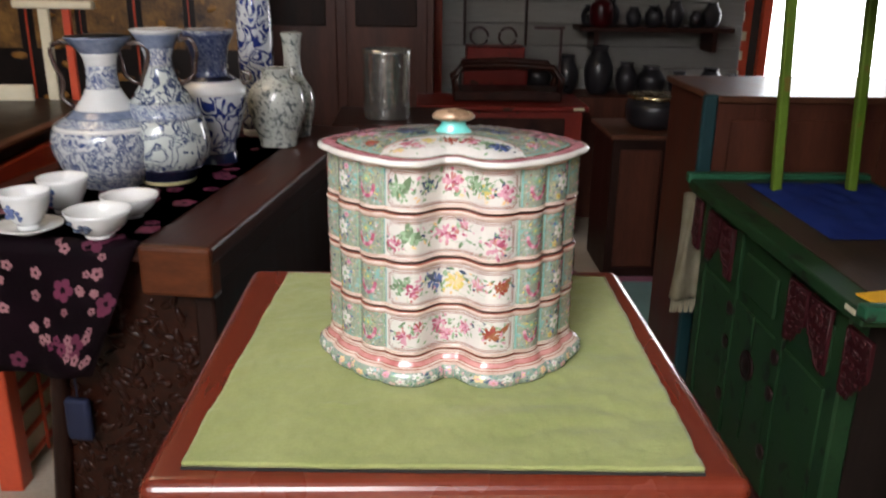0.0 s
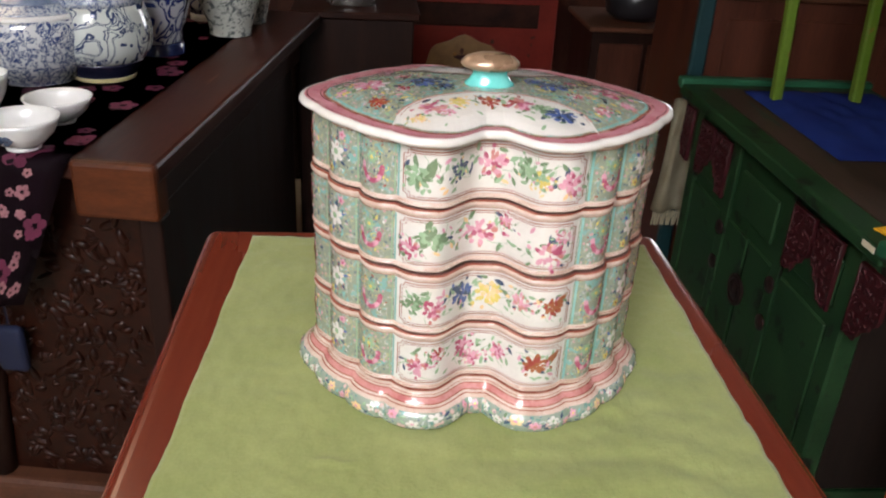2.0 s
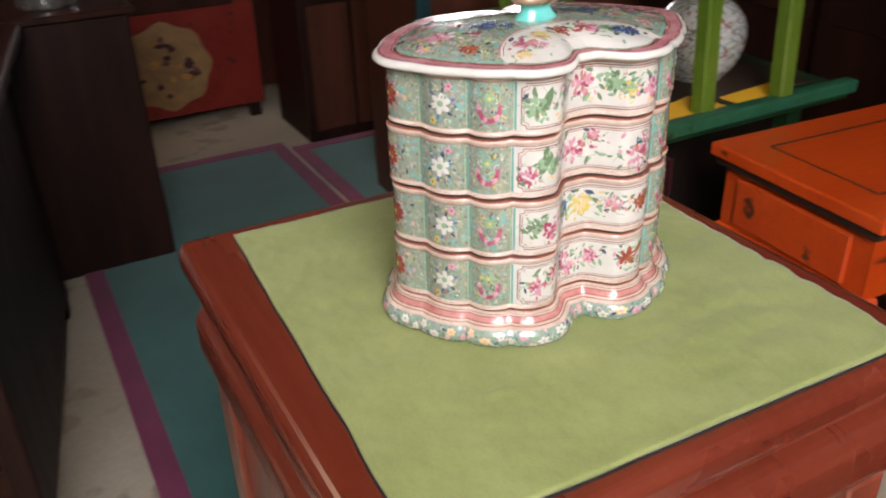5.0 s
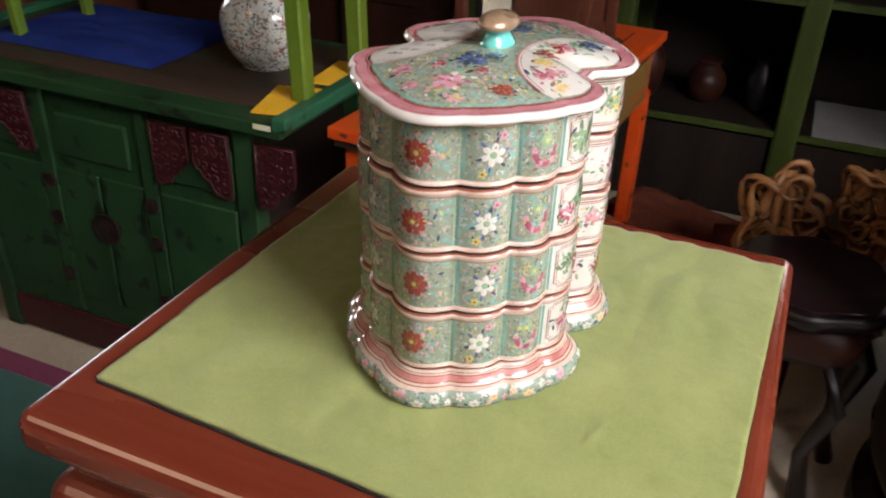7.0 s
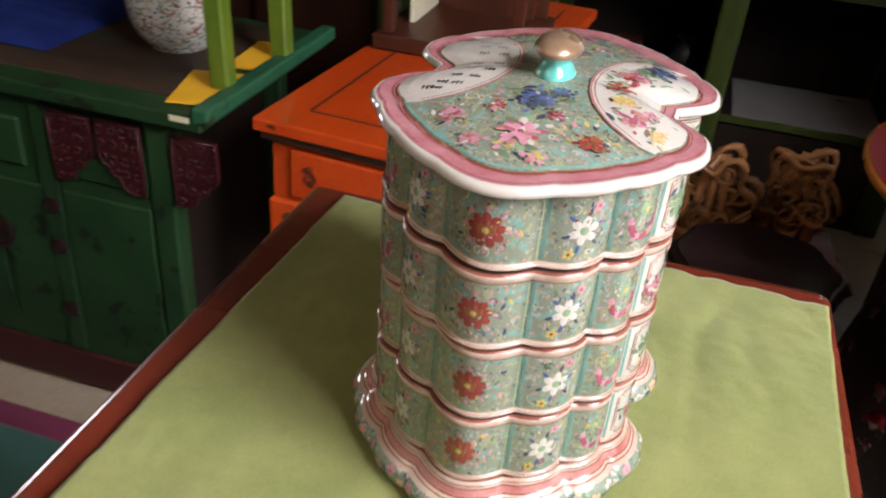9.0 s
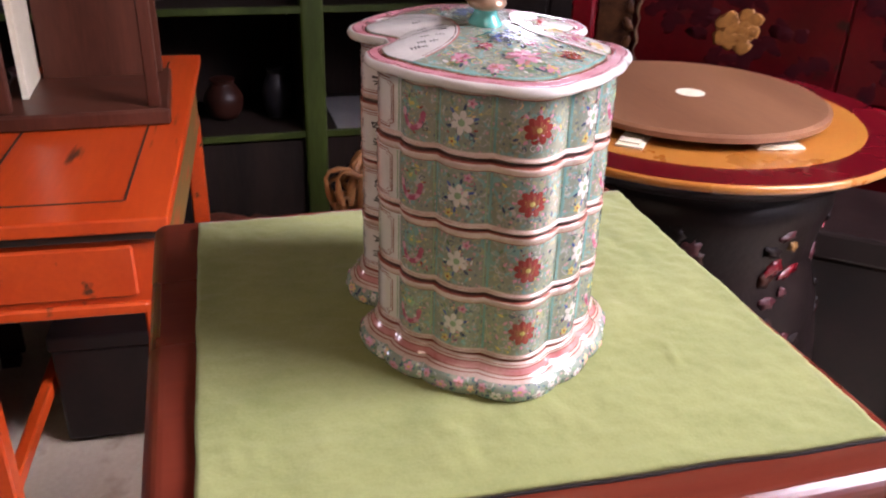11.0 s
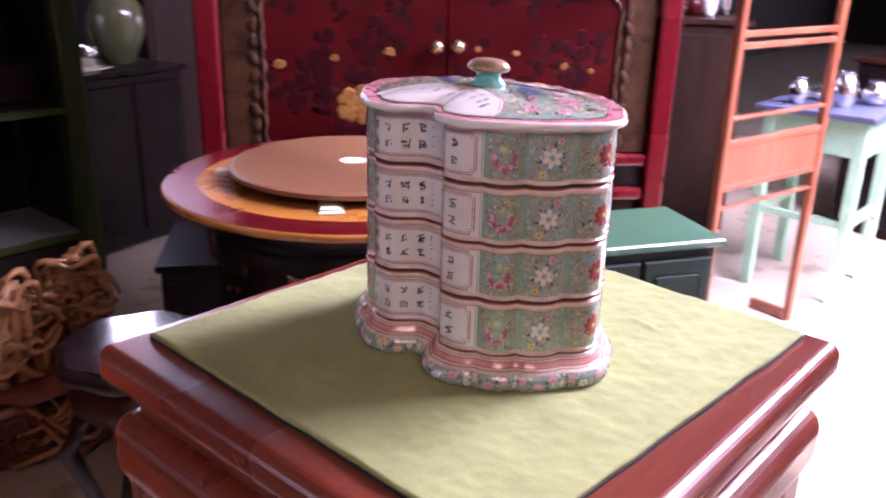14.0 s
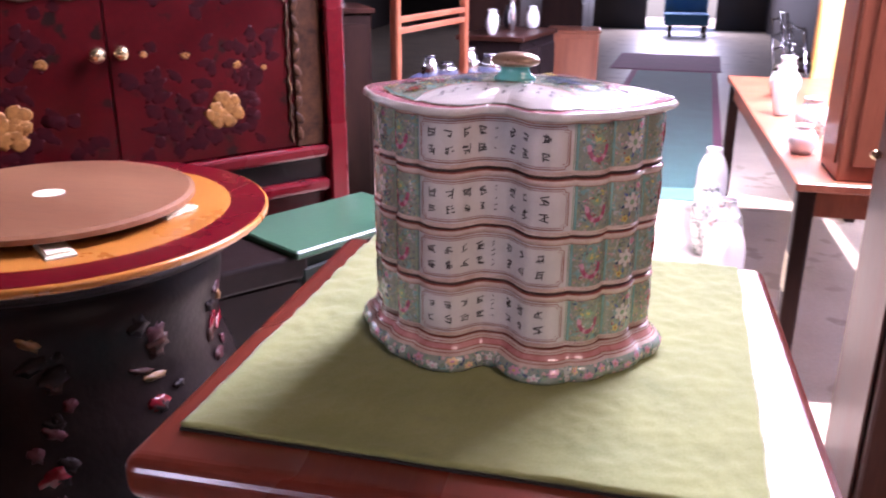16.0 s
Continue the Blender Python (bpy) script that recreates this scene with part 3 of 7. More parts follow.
class Brush:
    """Thin raised enamel laid on a surface given by a function of (u, v, lift)."""

    def __init__(self, surf, lift=0.00035):
        self.bm, self.surf, self.lift, self.n = bmesh.new(), surf, lift, 0

    def poly(self, pts, mat, extra=0.0):
        self.n += 1
        lift = self.lift + extra + 0.00002 * (self.n % 9)
        vs = [self.bm.verts.new(self.surf(u, v, lift)) for u, v in pts]
        c = self.bm.verts.new(self.surf(sum(p[0] for p in pts) / len(pts), sum(p[1] for p in pts) / len(pts), lift + 0.0001))
        for i in range(len(vs)):
            f = self.bm.faces.new((vs[i], vs[(i + 1) % len(vs)], c))
            f.material_index = mat

    def oval(self, u, v, a, b, ang, mat, extra=0.0, n=8):
        ca, sa = math.cos(ang), math.sin(ang)
        self.poly([(u + a * math.cos(t) * ca - b * math.sin(t) * sa, v + a * math.cos(t) * sa + b * math.sin(t) * ca) for t in (2 * math.pi * i / n for i in range(n))], mat, extra)

    def line(self, pts, w, mat, extra=0.0, closed=False):
        """A painted line; points in (u, v)."""
        self.n += 1
        lift = self.lift + extra
        pts = list(pts)
        m = len(pts)
        rows = []
        for i in range(m):
            a, b = (pts[i - 1], pts[(i + 1) % m]) if closed else (pts[max(0, i - 1)], pts[min(m - 1, i + 1)])
            d = Vector((b[0] - a[0], b[1] - a[1]))
            d = d.normalized() if d.length else Vector((1, 0))
            nx, ny = -d.y * w / 2, d.x * w / 2
            rows.append((self.bm.verts.new(self.surf(pts[i][0] + nx, pts[i][1] + ny, lift)), self.bm.verts.new(self.surf(pts[i][0] - nx, pts[i][1] - ny, lift))))
        for i in range(m if closed else m - 1):
            a, b = rows[i], rows[(i + 1) % m]
            self.bm.faces.new((a[0], a[1], b[1], b[0])).material_index = mat

    def flower(self, u, v, r, petal, heart, n=5, ang=0.0, fat=0.5):
        for k in range(n):
            a = ang + 2 * math.pi * k / n
            self.oval(u + 0.62 * r * math.cos(a), v + 0.62 * r * math.sin(a), 0.46 * r, 0.46 * r * fat * 1.5, a, petal, 0.0)
        self.oval(u, v, r * 0.32, r * 0.32, 0, heart, 0.00025)

    def leaf(self, u, v, r, ang, mat):
        ca, sa = math.cos(ang), math.sin(ang)
        sh = [(-1, 0), (-0.4, 0.38), (0.3, 0.36), (1, 0), (0.3, -0.36), (-0.4, -0.38)]
        self.poly([(u + r * (x * ca - y * sa), v + r * (x * sa + y * ca)) for x, y in sh], mat)

    def done(self, name, parent, label):
        return part(name, self.bm, PAL, parent, label)


def side_surf(u, v, lift):
    i, f = along(u)
    p0, p1 = BASE[i], BASE[(i + 1) % NP]
    d = BASE[(i + 2) % NP] - BASE[i - 1]
    nn = Vector((d.y, -d.x)).normalized()
    p = p0.lerp(p1, f) + nn * lift
    return Vector((p.x, p.y, v))


# places along the rim: centres of the panels and lobes
def arc_at(test):
    return min(range(NP), key=test)


def u_of(x, y):
    return ARC[arc_at(lambda i: (BASE[i].x - x) ** 2 + (BASE[i].y - y) ** 2)]


LOBE_B = [u_of(sx * 0.0750, sy * 0.066) for sx in (1, -1) for sy in (1, -1)]
LOBE_W = [u_of(sx * 0.0990, sy * 0.040) for sx in (1, -1) for sy in (1, -1)]
LOBE_R = [u_of(0.118, 0), u_of(-0.118, 0)]
CUSPS = [u_of(sx * x, sy * y) for sx in (1, -1) for sy in (1, -1) for x, y in ((0.060, 0.0696), (0.0842, 0.0510), (0.1065, 0.0232))]
FRONT, REAR = 0.0, u_of(0, 0.0605)
HALF = u_of(0.0575, -0.0745)

sweet_box = thing("tiered_porcelain_box", (BX, BY, BZ), "four-tier lobed famille rose porcelain box with flowers and a domed lid", "porcelain box", rz=-2.6)
FOOT_H, TIER = 0.0265, 0.0460
FOOT_ROWS = [(0.004, 0.0), (0.0113, 0.0004), (0.0138, 0.0035), (0.0146, 0.0075), (0.0138, 0.0115), (0.0112, 0.0150), (0.0084, 0.0166), (0.0076, 0.0170), (0.0064, 0.0183), (0.0058, 0.0189), (0.0046, 0.0208), (0.0038, 0.0224), (0.0034, 0.0230), (0.0030, 0.0244), (0.0028, 0.0249), (0.001, 0.0262), (-0.004, FOOT_H)]
foot = part("foot_ring", sweep(FOOT_ROWS, [0, 0, 0, 0, 0, 3, 2, 3, 2, 1, 1, 2, 3, 2, 3, 2], sag=0.0046), [foot_ground, P_PINK, P_RED, P_SALMON], sweet_box, "flared foot with a rose band", smooth=True)


def foot_surf(u, v, lift):
    i, f = along(u)
    a, b = FOOT_O[i], FOOT_O[(i + 1) % NP]
    d = FOOT_O[(i + 2) % NP] - FOOT_O[i - 1]
    nn = Vector((d.y, -d.x)).normalized()
    for (o0, z0), (o1, z1) in zip(FOOT_ROWS, FOOT_ROWS[1:]):
        if z0 <= v <= z1:
            bulge = o0 + (o1 - o0) * (v - z0) / (z1 - z0)
            break
    p = a.lerp(b, f) + nn * (bulge - 0.0144 + lift)
    return Vector((p.x, p.y, v + lift * 0.7))


FOOT_O = outline(0.0144, 0.0046)
random.seed(5)
br = Brush(foot_surf, 0.0004)
u, k = 0.0, 0
while u < PERIM - 0.006:
    k += 1
    v = (0.0070, 0.0112)[k % 2] + random.uniform(-0.0008, 0.0008)
    c = random.choice(((LILAC, PINK), (WHITE, SAGE), (LILAC, YEL), (WHITE, LILAC), (CREAM, LILAC)))
    br.flower(u, v, random.uniform(0.0030, 0.0032), c[0], c[1], random.choice((5, 6)), random.random() * 3)
    br.leaf(u + 0.0055, v + random.uniform(-0.002, 0.002), 0.0022, random.random() * 3, random.choice((LEAF, SAGE, NAVY, TURQ)))
    br.leaf(u - 0.0045, v - random.uniform(-0.003, 0.003), 0.0018, random.random() * 3, random.choice((LEAF, NAVY, SAGE)))
    u += random.uniform(0.0085, 0.0105)
br.done("painted_band", foot, "small enamel flowers on celadon")


def panel_frame(br, mid, z0, z1, col, notch=0.0032):
    a, b = mid - HALF + 0.001, mid + HALF - 0.001
    def box_pts(g):
        n = notch
        p = []
        for i in range(25):
            p.append((a + g + n + (b - a - 2 * g - 2 * n) * i / 24, z0 + g))
        p += [(b - g - n, z0 + g + n * 0.7), (b - g, z0 + g + n), ]
        p += [(b - g, z1 - g - n), (b - g - n, z1 - g - n * 0.7)]
        for i in range(25):
            p.append((b - g - n - (b - a - 2 * g - 2 * n) * i / 24, z1 - g))
        p += [(a + g + n, z1 - g - n * 0.7), (a + g, z1 - g - n), (a + g, z0 + g + n), (a + g + n, z0 + g + n * 0.7)]
        return p
    br.line(box_pts(0.0), 0.0008, RED, closed=True)
    br.line(box_pts(0.0016), 0.0005, RED, closed=True)


def dab(br, u, v, r, petals, heart, lift=0.0):
    """A blossom laid on in small uneven strokes, with buds and faint leaves."""
    tints = [petals, petals, petals, heart, heart]
    if petals in (ROSE, LILAC):
        tints += [LILAC, PINK, WHITE]
    for k in range(7):
        a, q = random.random() * 6.28, random.uniform(0.9, 1.7)
        br.leaf(u + q * r * math.cos(a), v + 0.85 * q * r * math.sin(a), r * random.uniform(0.25, 0.48), random.random() * 3, random.choice((SAGE, SAGE, LEAF, LEAF, NAVY)))
    for k in range(24):
        a, q = k * 2.4 + random.uniform(-0.3, 0.3), 0.92 * ((k + 0.5) / 24) ** 0.5
        br.oval(u + q * r * math.cos(a), v + 0.9 * q * r * math.sin(a), r * random.uniform(0.20, 0.34), r * random.uniform(0.12, 0.22), a + random.uniform(-0.5, 0.5), random.choice(tints), lift + 0.0001 + 0.00002 * (24 - k))
    br.oval(u, v, r * 0.16, r * 0.13, 0, heart, lift + 0.0006)
    for k in range(3):
        a = random.random() * 6.28
        br.oval(u + 1.5 * r * math.cos(a), v + 1.2 * r * math.sin(a), r * 0.18, r * 0.14, a, random.choice(tints), lift + 0.0001)


def spray(br, u, v, r, petals, heart):
    dab(br, u, v, r * 1.18, petals, heart)
    for k in range(3):
        a = random.random() * 6.28
        br.line([(u + r * (0.9 + 0.5 * q) * math.cos(a + 0.25 * q), v + r * (0.8 + 0.4 * q) * math.sin(a + 0.25 * q)) for q in range(4)], 0.0004, SAGE)


def tier(k, z0):
    """One box of the stack, bottom one first."""
    z1 = z0 + TIER
    rows = [(-0.003, z0 + 0.0002), (-0.0008, z0 + 0.0006), (0.0006, z0 + 0.0016), (0.0006, z0 + 0.0034), (0.0, z0 + 0.0032), (0.0, z0 + 0.0050)]
    ids = [3, 3, 5, 2, 5]
    for i in range(1, 7):
        rows.append((0.0 + 0.0004 * math.sin(math.pi * i / 6), z0 + 0.005 + (TIER - 0.0115) * i / 6))
        ids.append(0)
    rows += [(0.0, z1 - 0.0060), (0.0007, z1 - 0.0050), (0.0011, z1 - 0.0034), (0.0007, z1 - 0.0018), (-0.0008, z1 - 0.0009), (-0.003, z1 - 0.0002)]
    ids += [2, 5, 5, 5, 2, 3]
    body = part("tray" if k < 3 else "top_tray", sweep(rows, ids, panel=(0, 4)), [ground, P_PINK, P_RED, P_JOINT, P_WHITE, P_SALMON], sweet_box, "lobed porcelain tray with painted panels", smooth=True)
    body.location = ((0.0, 0.0006, -0.0007, 0.0004)[k], (0.0, -0.0008, 0.0004, -0.0006)[k], 0)
    random.seed(40 + k)
    br = Brush(side_surf, 0.0006)
    zm = (z0 + z1) / 2 - 0.0005
    lo, hi = z0 + 0.0066, z1 - 0.0078
    for c in CUSPS:
        br.line([(c + 0.0014, lo - 0.001 + (hi - lo + 0.002) * i / 3) for i in range(4)], 0.0018, TURQ)
        br.line([(c - 0.0014, lo - 0.001 + (hi - lo + 0.002) * i / 3) for i in range(4)], 0.0008, SAGE)
    for mid in (FRONT, REAR):
        panel_frame(br, mid, lo, hi, RED)
    for u in LOBE_B:  # crescent sprays
        for i in range(9):
            a = math.pi * (1.05 + 0.9 * i / 8)
            br.oval(u + 0.0072 * math.cos(a), zm + 0.001 + 0.0105 * math.sin(a), 0.0029, 0.0019, a + 1.57, ROSE if i % 3 else LILAC)
        br.flower(u, zm + 0.006, 0.0042, SAGE, YEL, 6)
        for i in range(5):
            br.leaf(u + random.uniform(-0.008, 0.008), zm + random.uniform(0.004, 0.013), 0.0022, random.random() * 3, random.choice((YEL, LEAF, SAGE, TURQ)))
    for u in LOBE_W:  # white blossoms
        br.flower(u, zm, 0.0074, WHITE, SAGE, 6, 0.5 + k, 0.42)
        for i in range(6):
            a = i * 1.05 + 0.3
            br.leaf(u + 0.0088 * math.cos(a), zm + 0.010 * math.sin(a), 0.0025, a, NAVY if i % 2 else BLUE)
        br.flower(u - 0.006, zm - 0.0125, 0.003, YEL, RUST, 5)
        br.flower(u + 0.006, zm + 0.0125, 0.003, LILAC, ROSE, 5)
        br.leaf(u + 0.007, zm - 0.012, 0.0025, 1.0, TURQ)
        br.leaf(u - 0.007, zm + 0.012, 0.0025, 2.0, LEAF)
    for u in LOBE_R:  # red blossoms
        br.flower(u, zm, 0.0088, CRIM, RUST, 9, 0.2, 0.42)
        br.flower(u, zm, 0.0055, RUST, ROSE, 6, 0.4, 0.5)
        br.oval(u, zm, 0.0017, 0.0017, 0, YEL, 0.0004)
        for i in range(8):
            a = i * 0.785
            br.oval(u + 0.0108 * math.cos(a), zm + 0.0112 * math.sin(a), 0.0016, 0.0010, a, LILAC)
        for su in (-1, 1):
            for i in range(5):
                br.leaf(u + su * random.uniform(0.011, 0.018), zm + random.uniform(-0.014, 0.014), 0.0024, random.random() * 3, random.choice((TURQ, LEAF, YEL, LILAC, NAVY)))
    for u0 in LOBE_B + LOBE_W + LOBE_R:
        for i in range(22):
            br.leaf(u0 + random.uniform(-0.0115, 0.0115), zm + random.uniform(-0.0158, 0.0152), random.uniform(0.0009, 0.0017), random.random() * 3, random.choice((YEL, NAVY, SAGE, WHITE, LILAC, TURQ, CRIM, CREAM)))
        for i in range(9):
            cu, cz, r0, ph = u0 + random.uniform(-0.010, 0.010), zm + random.uniform(-0.013, 0.013), random.uniform(0.0018, 0.0032), random.random() * 6
            br.line([(cu + r0 * (1 - q / 11) * math.cos(ph + q * 0.7), cz + r0 * (1 - q / 11) * math.sin(ph + q * 0.7)) for q in range(9)], 0.00045, random.choice((YEL, NAVY, NAVY, INK, WHITE, ROSE, TURQ)))
    # front panel flowers
    sets = {3: [(-0.055, SAGE, LEAF, -0.001, 0.0075), (-0.026, NAVY, SAGE, 0.003, 0.006), (0.0, LILAC, ROSE, 0.003, 0.0085), (0.025, SAGE, LEAF, 0.004, 0.007), (0.036, YEL, SAGE, 0.0, 0.005), (0.055, LILAC, ROSE, -0.002, 0.0075)],
            2: [(-0.058, LILAC, ROSE, -0.004, 0.006), (-0.042, LEAF, SAGE, 0.003, 0.0075), (-0.004, LILAC, ROSE, 0.001, 0.0095), (0.014, LILAC, ROSE, 0.010, 0.0045), (0.048, LILAC, ROSE, -0.006, 0.0085), (0.056, LILAC, ROSE, 0.007, 0.0045)],
            1: [(-0.054, SAGE, LEAF, 0.002, 0.006), (-0.042, ROSE, LILAC, -0.002, 0.0075), (-0.018, BLUE, NAVY, 0.003, 0.0078), (0.004, YEL, CREAM, 0.001, 0.0085), (0.030, LILAC, PINK, 0.003, 0.006), (0.053, RUST, CRIM, 0.002, 0.0058)],
            0: [(-0.050, ROSE, LILAC, -0.003, 0.0065), (-0.036, ROSE, CRIM, 0.007, 0.005), (-0.012, ROSE, LILAC, 0.004, 0.0075), (-0.004, ROSE, LILAC, -0.006, 0.006), (0.016, ROSE, LILAC, 0.002, 0.006), (0.046, RUST, CRIM, 0.002, 0.0070)]}[k]
    for du, pc, hc, dz, r in sets:
        spray(br, du, zm + dz, r, pc, hc)
    for i in range(52):
        br.leaf(random.uniform(-0.060, 0.060), zm + random.uniform(-0.011, 0.011), random.uniform(0.0015, 0.0036), random.random() * 3, random.choice((LEAF, SAGE, SAGE, SAGE, LILAC, CREAM)))
    if k in (0, 1):
        br.leaf(0.058, zm + 0.006, 0.0075, 0.8, RUST)
    if k in (2, 3):
        br.leaf(-0.047, zm + 0.004, 0.009, 1.2, LEAF)
    # rear panel: columns of plain ink bars
    for ci, du in enumerate((-0.054, -0.040, -0.026, -0.012, -0.001, 0.014, 0.030, 0.047)):
        small = ci == 4
        for row in range(3 if small else 2):
            zc = zm + (0.009 - 0.008 * row if small else 0.0066 - 0.0128 * row)
            w = 0.0016 if small else 0.0040
            n_bar = random.choice((1, 2)) if small else random.choice((2, 3, 3, 4))
            for s in range(n_bar):
                dz, sl = 0.0034 - 0.0068 * (s + 0.5) / n_bar + random.uniform(-0.0006, 0.0006), random.uniform(-0.0010, 0.0014)
                br.line([(REAR + du - w * random.uniform(0.3, 1), zc + dz - sl), (REAR + du + w * random.uniform(0.3, 1), zc + dz + sl)], (0.0006 if small else 0.0010) * random.uniform(0.8, 1.3), INK, 0.0001)
            if not small:
                for q in range(random.choice((1, 1, 2))):
                    du2 = random.uniform(-0.0026, 0.0026)
                    br.line([(REAR + du + du2, zc - random.uniform(0.0015, 0.0044)), (REAR + du + du2 + random.uniform(-0.0014, 0.0014), zc + random.uniform(0.0005, 0.0042))], 0.0010, INK, 0.00012)
    br.done("painted_decoration", body, "enamel flowers and panel borders")


for k in range(4):
    tier(k, FOOT_H + k * TIER)

# lid
LZ = FOOT_H + 4 * TIER - 0.0030
LID_O = [Vector((p.x * 1.018, p.y)) for p in outline(0.0082, 0.0022)]
LID_ROWS = [(1.0, 0.0050), (0.990, 0.0058), (0.978, 0.0059), (0.880, 0.0056), (0.866, 0.0060), (0.80, 0.0082), (0.70, 0.0108), (0.50, 0.0139), (0.30, 0.0156), (0.12, 0.0163), (0.06, 0.0164)]
RIM_A = sorted((math.atan2(p.y, p.x), p.length) for p in LID_O)
RIM_T, RIM_R = [q[0] for q in RIM_A], [q[1] for q in RIM_A]


def lid_share(x, y):
    """How far out a place on the lid lies: 0 in the middle, 1 at the rim."""
    return math.hypot(x, y) / float(np.interp(math.atan2(y, x), RIM_T, RIM_R, period=2 * math.pi))


def lid_surf(x, y, lift):
    s = lid_share(x, y)
    for (s0, z0), (s1, z1) in zip(LID_ROWS, LID_ROWS[1:]):
        if s1 <= s <= s0:
            return Vector((x, y, LZ + z0 + (z1 - z0) * (s0 - s) / (s0 - s1) + lift))
    return Vector((x, y, LZ + (LID_ROWS[0][1] if s > 1 else LID_ROWS[-1][1]) + lift))


bm = bmesh.new()
rings = []
under = [(outline(-0.004, 0.002), 0.0002), (outline(0.004, 0.002), 0.0002), (outline(0.0072, 0.0024), 0.0000), (outline(0.0090, 0.0022), 0.0012), (outline(0.0094, 0.0022), 0.0030)]
for o, z in under:
    rings.append([bm.verts.new((p.x * 1.018, p.y, LZ + z)) for p in o])
for s, z in LID_ROWS:
    rings.append([bm.verts.new((p.x * s, p.y * s, LZ + z)) for p in LID_O])
ids = [0, 0, 0, 0, 0, 0, 0, 1, 2, 3, 3, 3, 3, 3, 3]
for k in range(len(rings) - 1):
    for i in range(NP):
        j = (i + 1) % NP
        bm.faces.new((rings[k][i], rings[k][j], rings[k + 1][j], rings[k + 1][i])).material_index = ids[k]
bm.faces.new(rings[0][::-1]), bm.faces.new(rings[-1])
P_LIDPINK = enamel("lid_rose_enamel", (0.48, 0.155, 0.185), 0.2, (0.60, 0.29, 0.32))
lid = part("lid", bm, [P_WHITE, P_LIDPINK, P_RED, ground], sweet_box, "domed lid with white rolled rim and rose border", smooth=True)
random.seed(77)
br = Brush(lid_surf, 0.0004)
for s, w, c in ((0.965, 0.0005, RED), (0.893, 0.0006, RED)):
    br.line([(p.x * s, p.y * s) for p in LID_O], w, c, 0.0001, closed=True)
for e in (-1, 1):
    br.line([(p.x * 0.853, p.y * 0.853) for p in (LID_O if e < 0 else LID_O[NP // 2:] + LID_O[:NP // 2]) if p.x * e > 0.066], 0.0016, TURQ, 0.0001)
PA, PB, PC = 0.064, 0.047, 0.068  # half width, height and seat of the lid's white panels


def in_panel(x, y, grow=0.0):
    return (x / (PA + grow)) ** 2 + ((abs(y) - PC) / (PB + grow)) ** 2 < 1


for side in (-1, 1):
    arc = []
    for i in range(49):
        x = -PA + 2 * PA * i / 48
        y0 = PC - PB * math.sqrt(max(0.0, 1 - (x / PA) ** 2))
        y1 = y0
        while lid_share(x, y1 + 0.0004) < 0.862 and y1 < PC + 0.02:
            y1 += 0.0004
        arc.append((x, y0, y1))
    for (xa, a0, a1), (xb, b0, b1) in zip(arc, arc[1:]):
        if a1 - a0 < 0.0005 and b1 - b0 < 0.0005:
            continue
        for q in range(7):
            f0, f1 = q / 7, (q + 1) / 7
            vs = [br.bm.verts.new(lid_surf(x, side * (c0 + (c1 - c0) * f), 0.0007)) for x, c0, c1, f in ((xa, a0, a1, f0), (xb, b0, b1, f0), (xb, b0, b1, f1), (xa, a0, a1, f1))]
            br.bm.faces.new(vs).material_index = WHITE
    inner = [(x, side * y0) for x, y0, y1 in arc if y1 - y0 > 0.0005]
    br.line(inner, 0.0013, PINK, 0.0005)
    br.line([(x * 0.97, y + side * 0.002) for x, y in inner], 0.0005, RED, 0.0006)


def lid_spray(x, y, r, pc, hc):
    dab(br, x, y, r * 1.05, pc, hc, 0.0003)


br.lift = 0.0008
for x, y, r, pc, hc in ((-0.039, -0.050, 0.0085, ROSE, LILAC), (-0.022, -0.041, 0.0070, YEL, CREAM), (-0.003, -0.036, 0.0068, RUST, CRIM), (0.016, -0.041, 0.0095, ROSE, CRIM), (0.042, -0.053, 0.0095, BLUE, NAVY), (-0.048, -0.063, 0.0050, CREAM, YEL), (0.030, -0.046, 0.0055, SAGE, LEAF), (-0.030, -0.056, 0.0050, LILAC, ROSE)):
    lid_spray(x, y, r, pc, hc)
for i in range(30):
    x, y = random.uniform(-0.055, 0.055), -random.uniform(0.026, 0.074)
    if in_panel(x, y, -0.005) and lid_share(x, y) < 0.82:
        br.leaf(x, y, random.uniform(0.002, 0.0035), random.random() * 3, random.choice((LEAF, SAGE, SAGE, LILAC)))
for ci in range(9):  # rear panel: plain ink bars
    for row in range(2):
        a = math.pi * (0.14 + 0.72 * ci / 8)
        x, y = 0.050 * math.cos(a), PC - (0.036 - 0.012 * row) * math.sin(a)
        if lid_share(x, y) < 0.81:
            for q in range(3):
                br.line([(x - 0.0026 * random.uniform(0.5, 1), y + 0.0022 * (q - 1)), (x + 0.0026 * random.uniform(0.5, 1), y + 0.0022 * (q - 1) + random.uniform(-0.0006, 0.0006))], 0.0009, INK, 0.0003)
            br.line([(x + random.uniform(-0.001, 0.001), y - 0.003), (x, y + 0.003)], 0.0009, INK, 0.0004)
br.lift = 0.0004
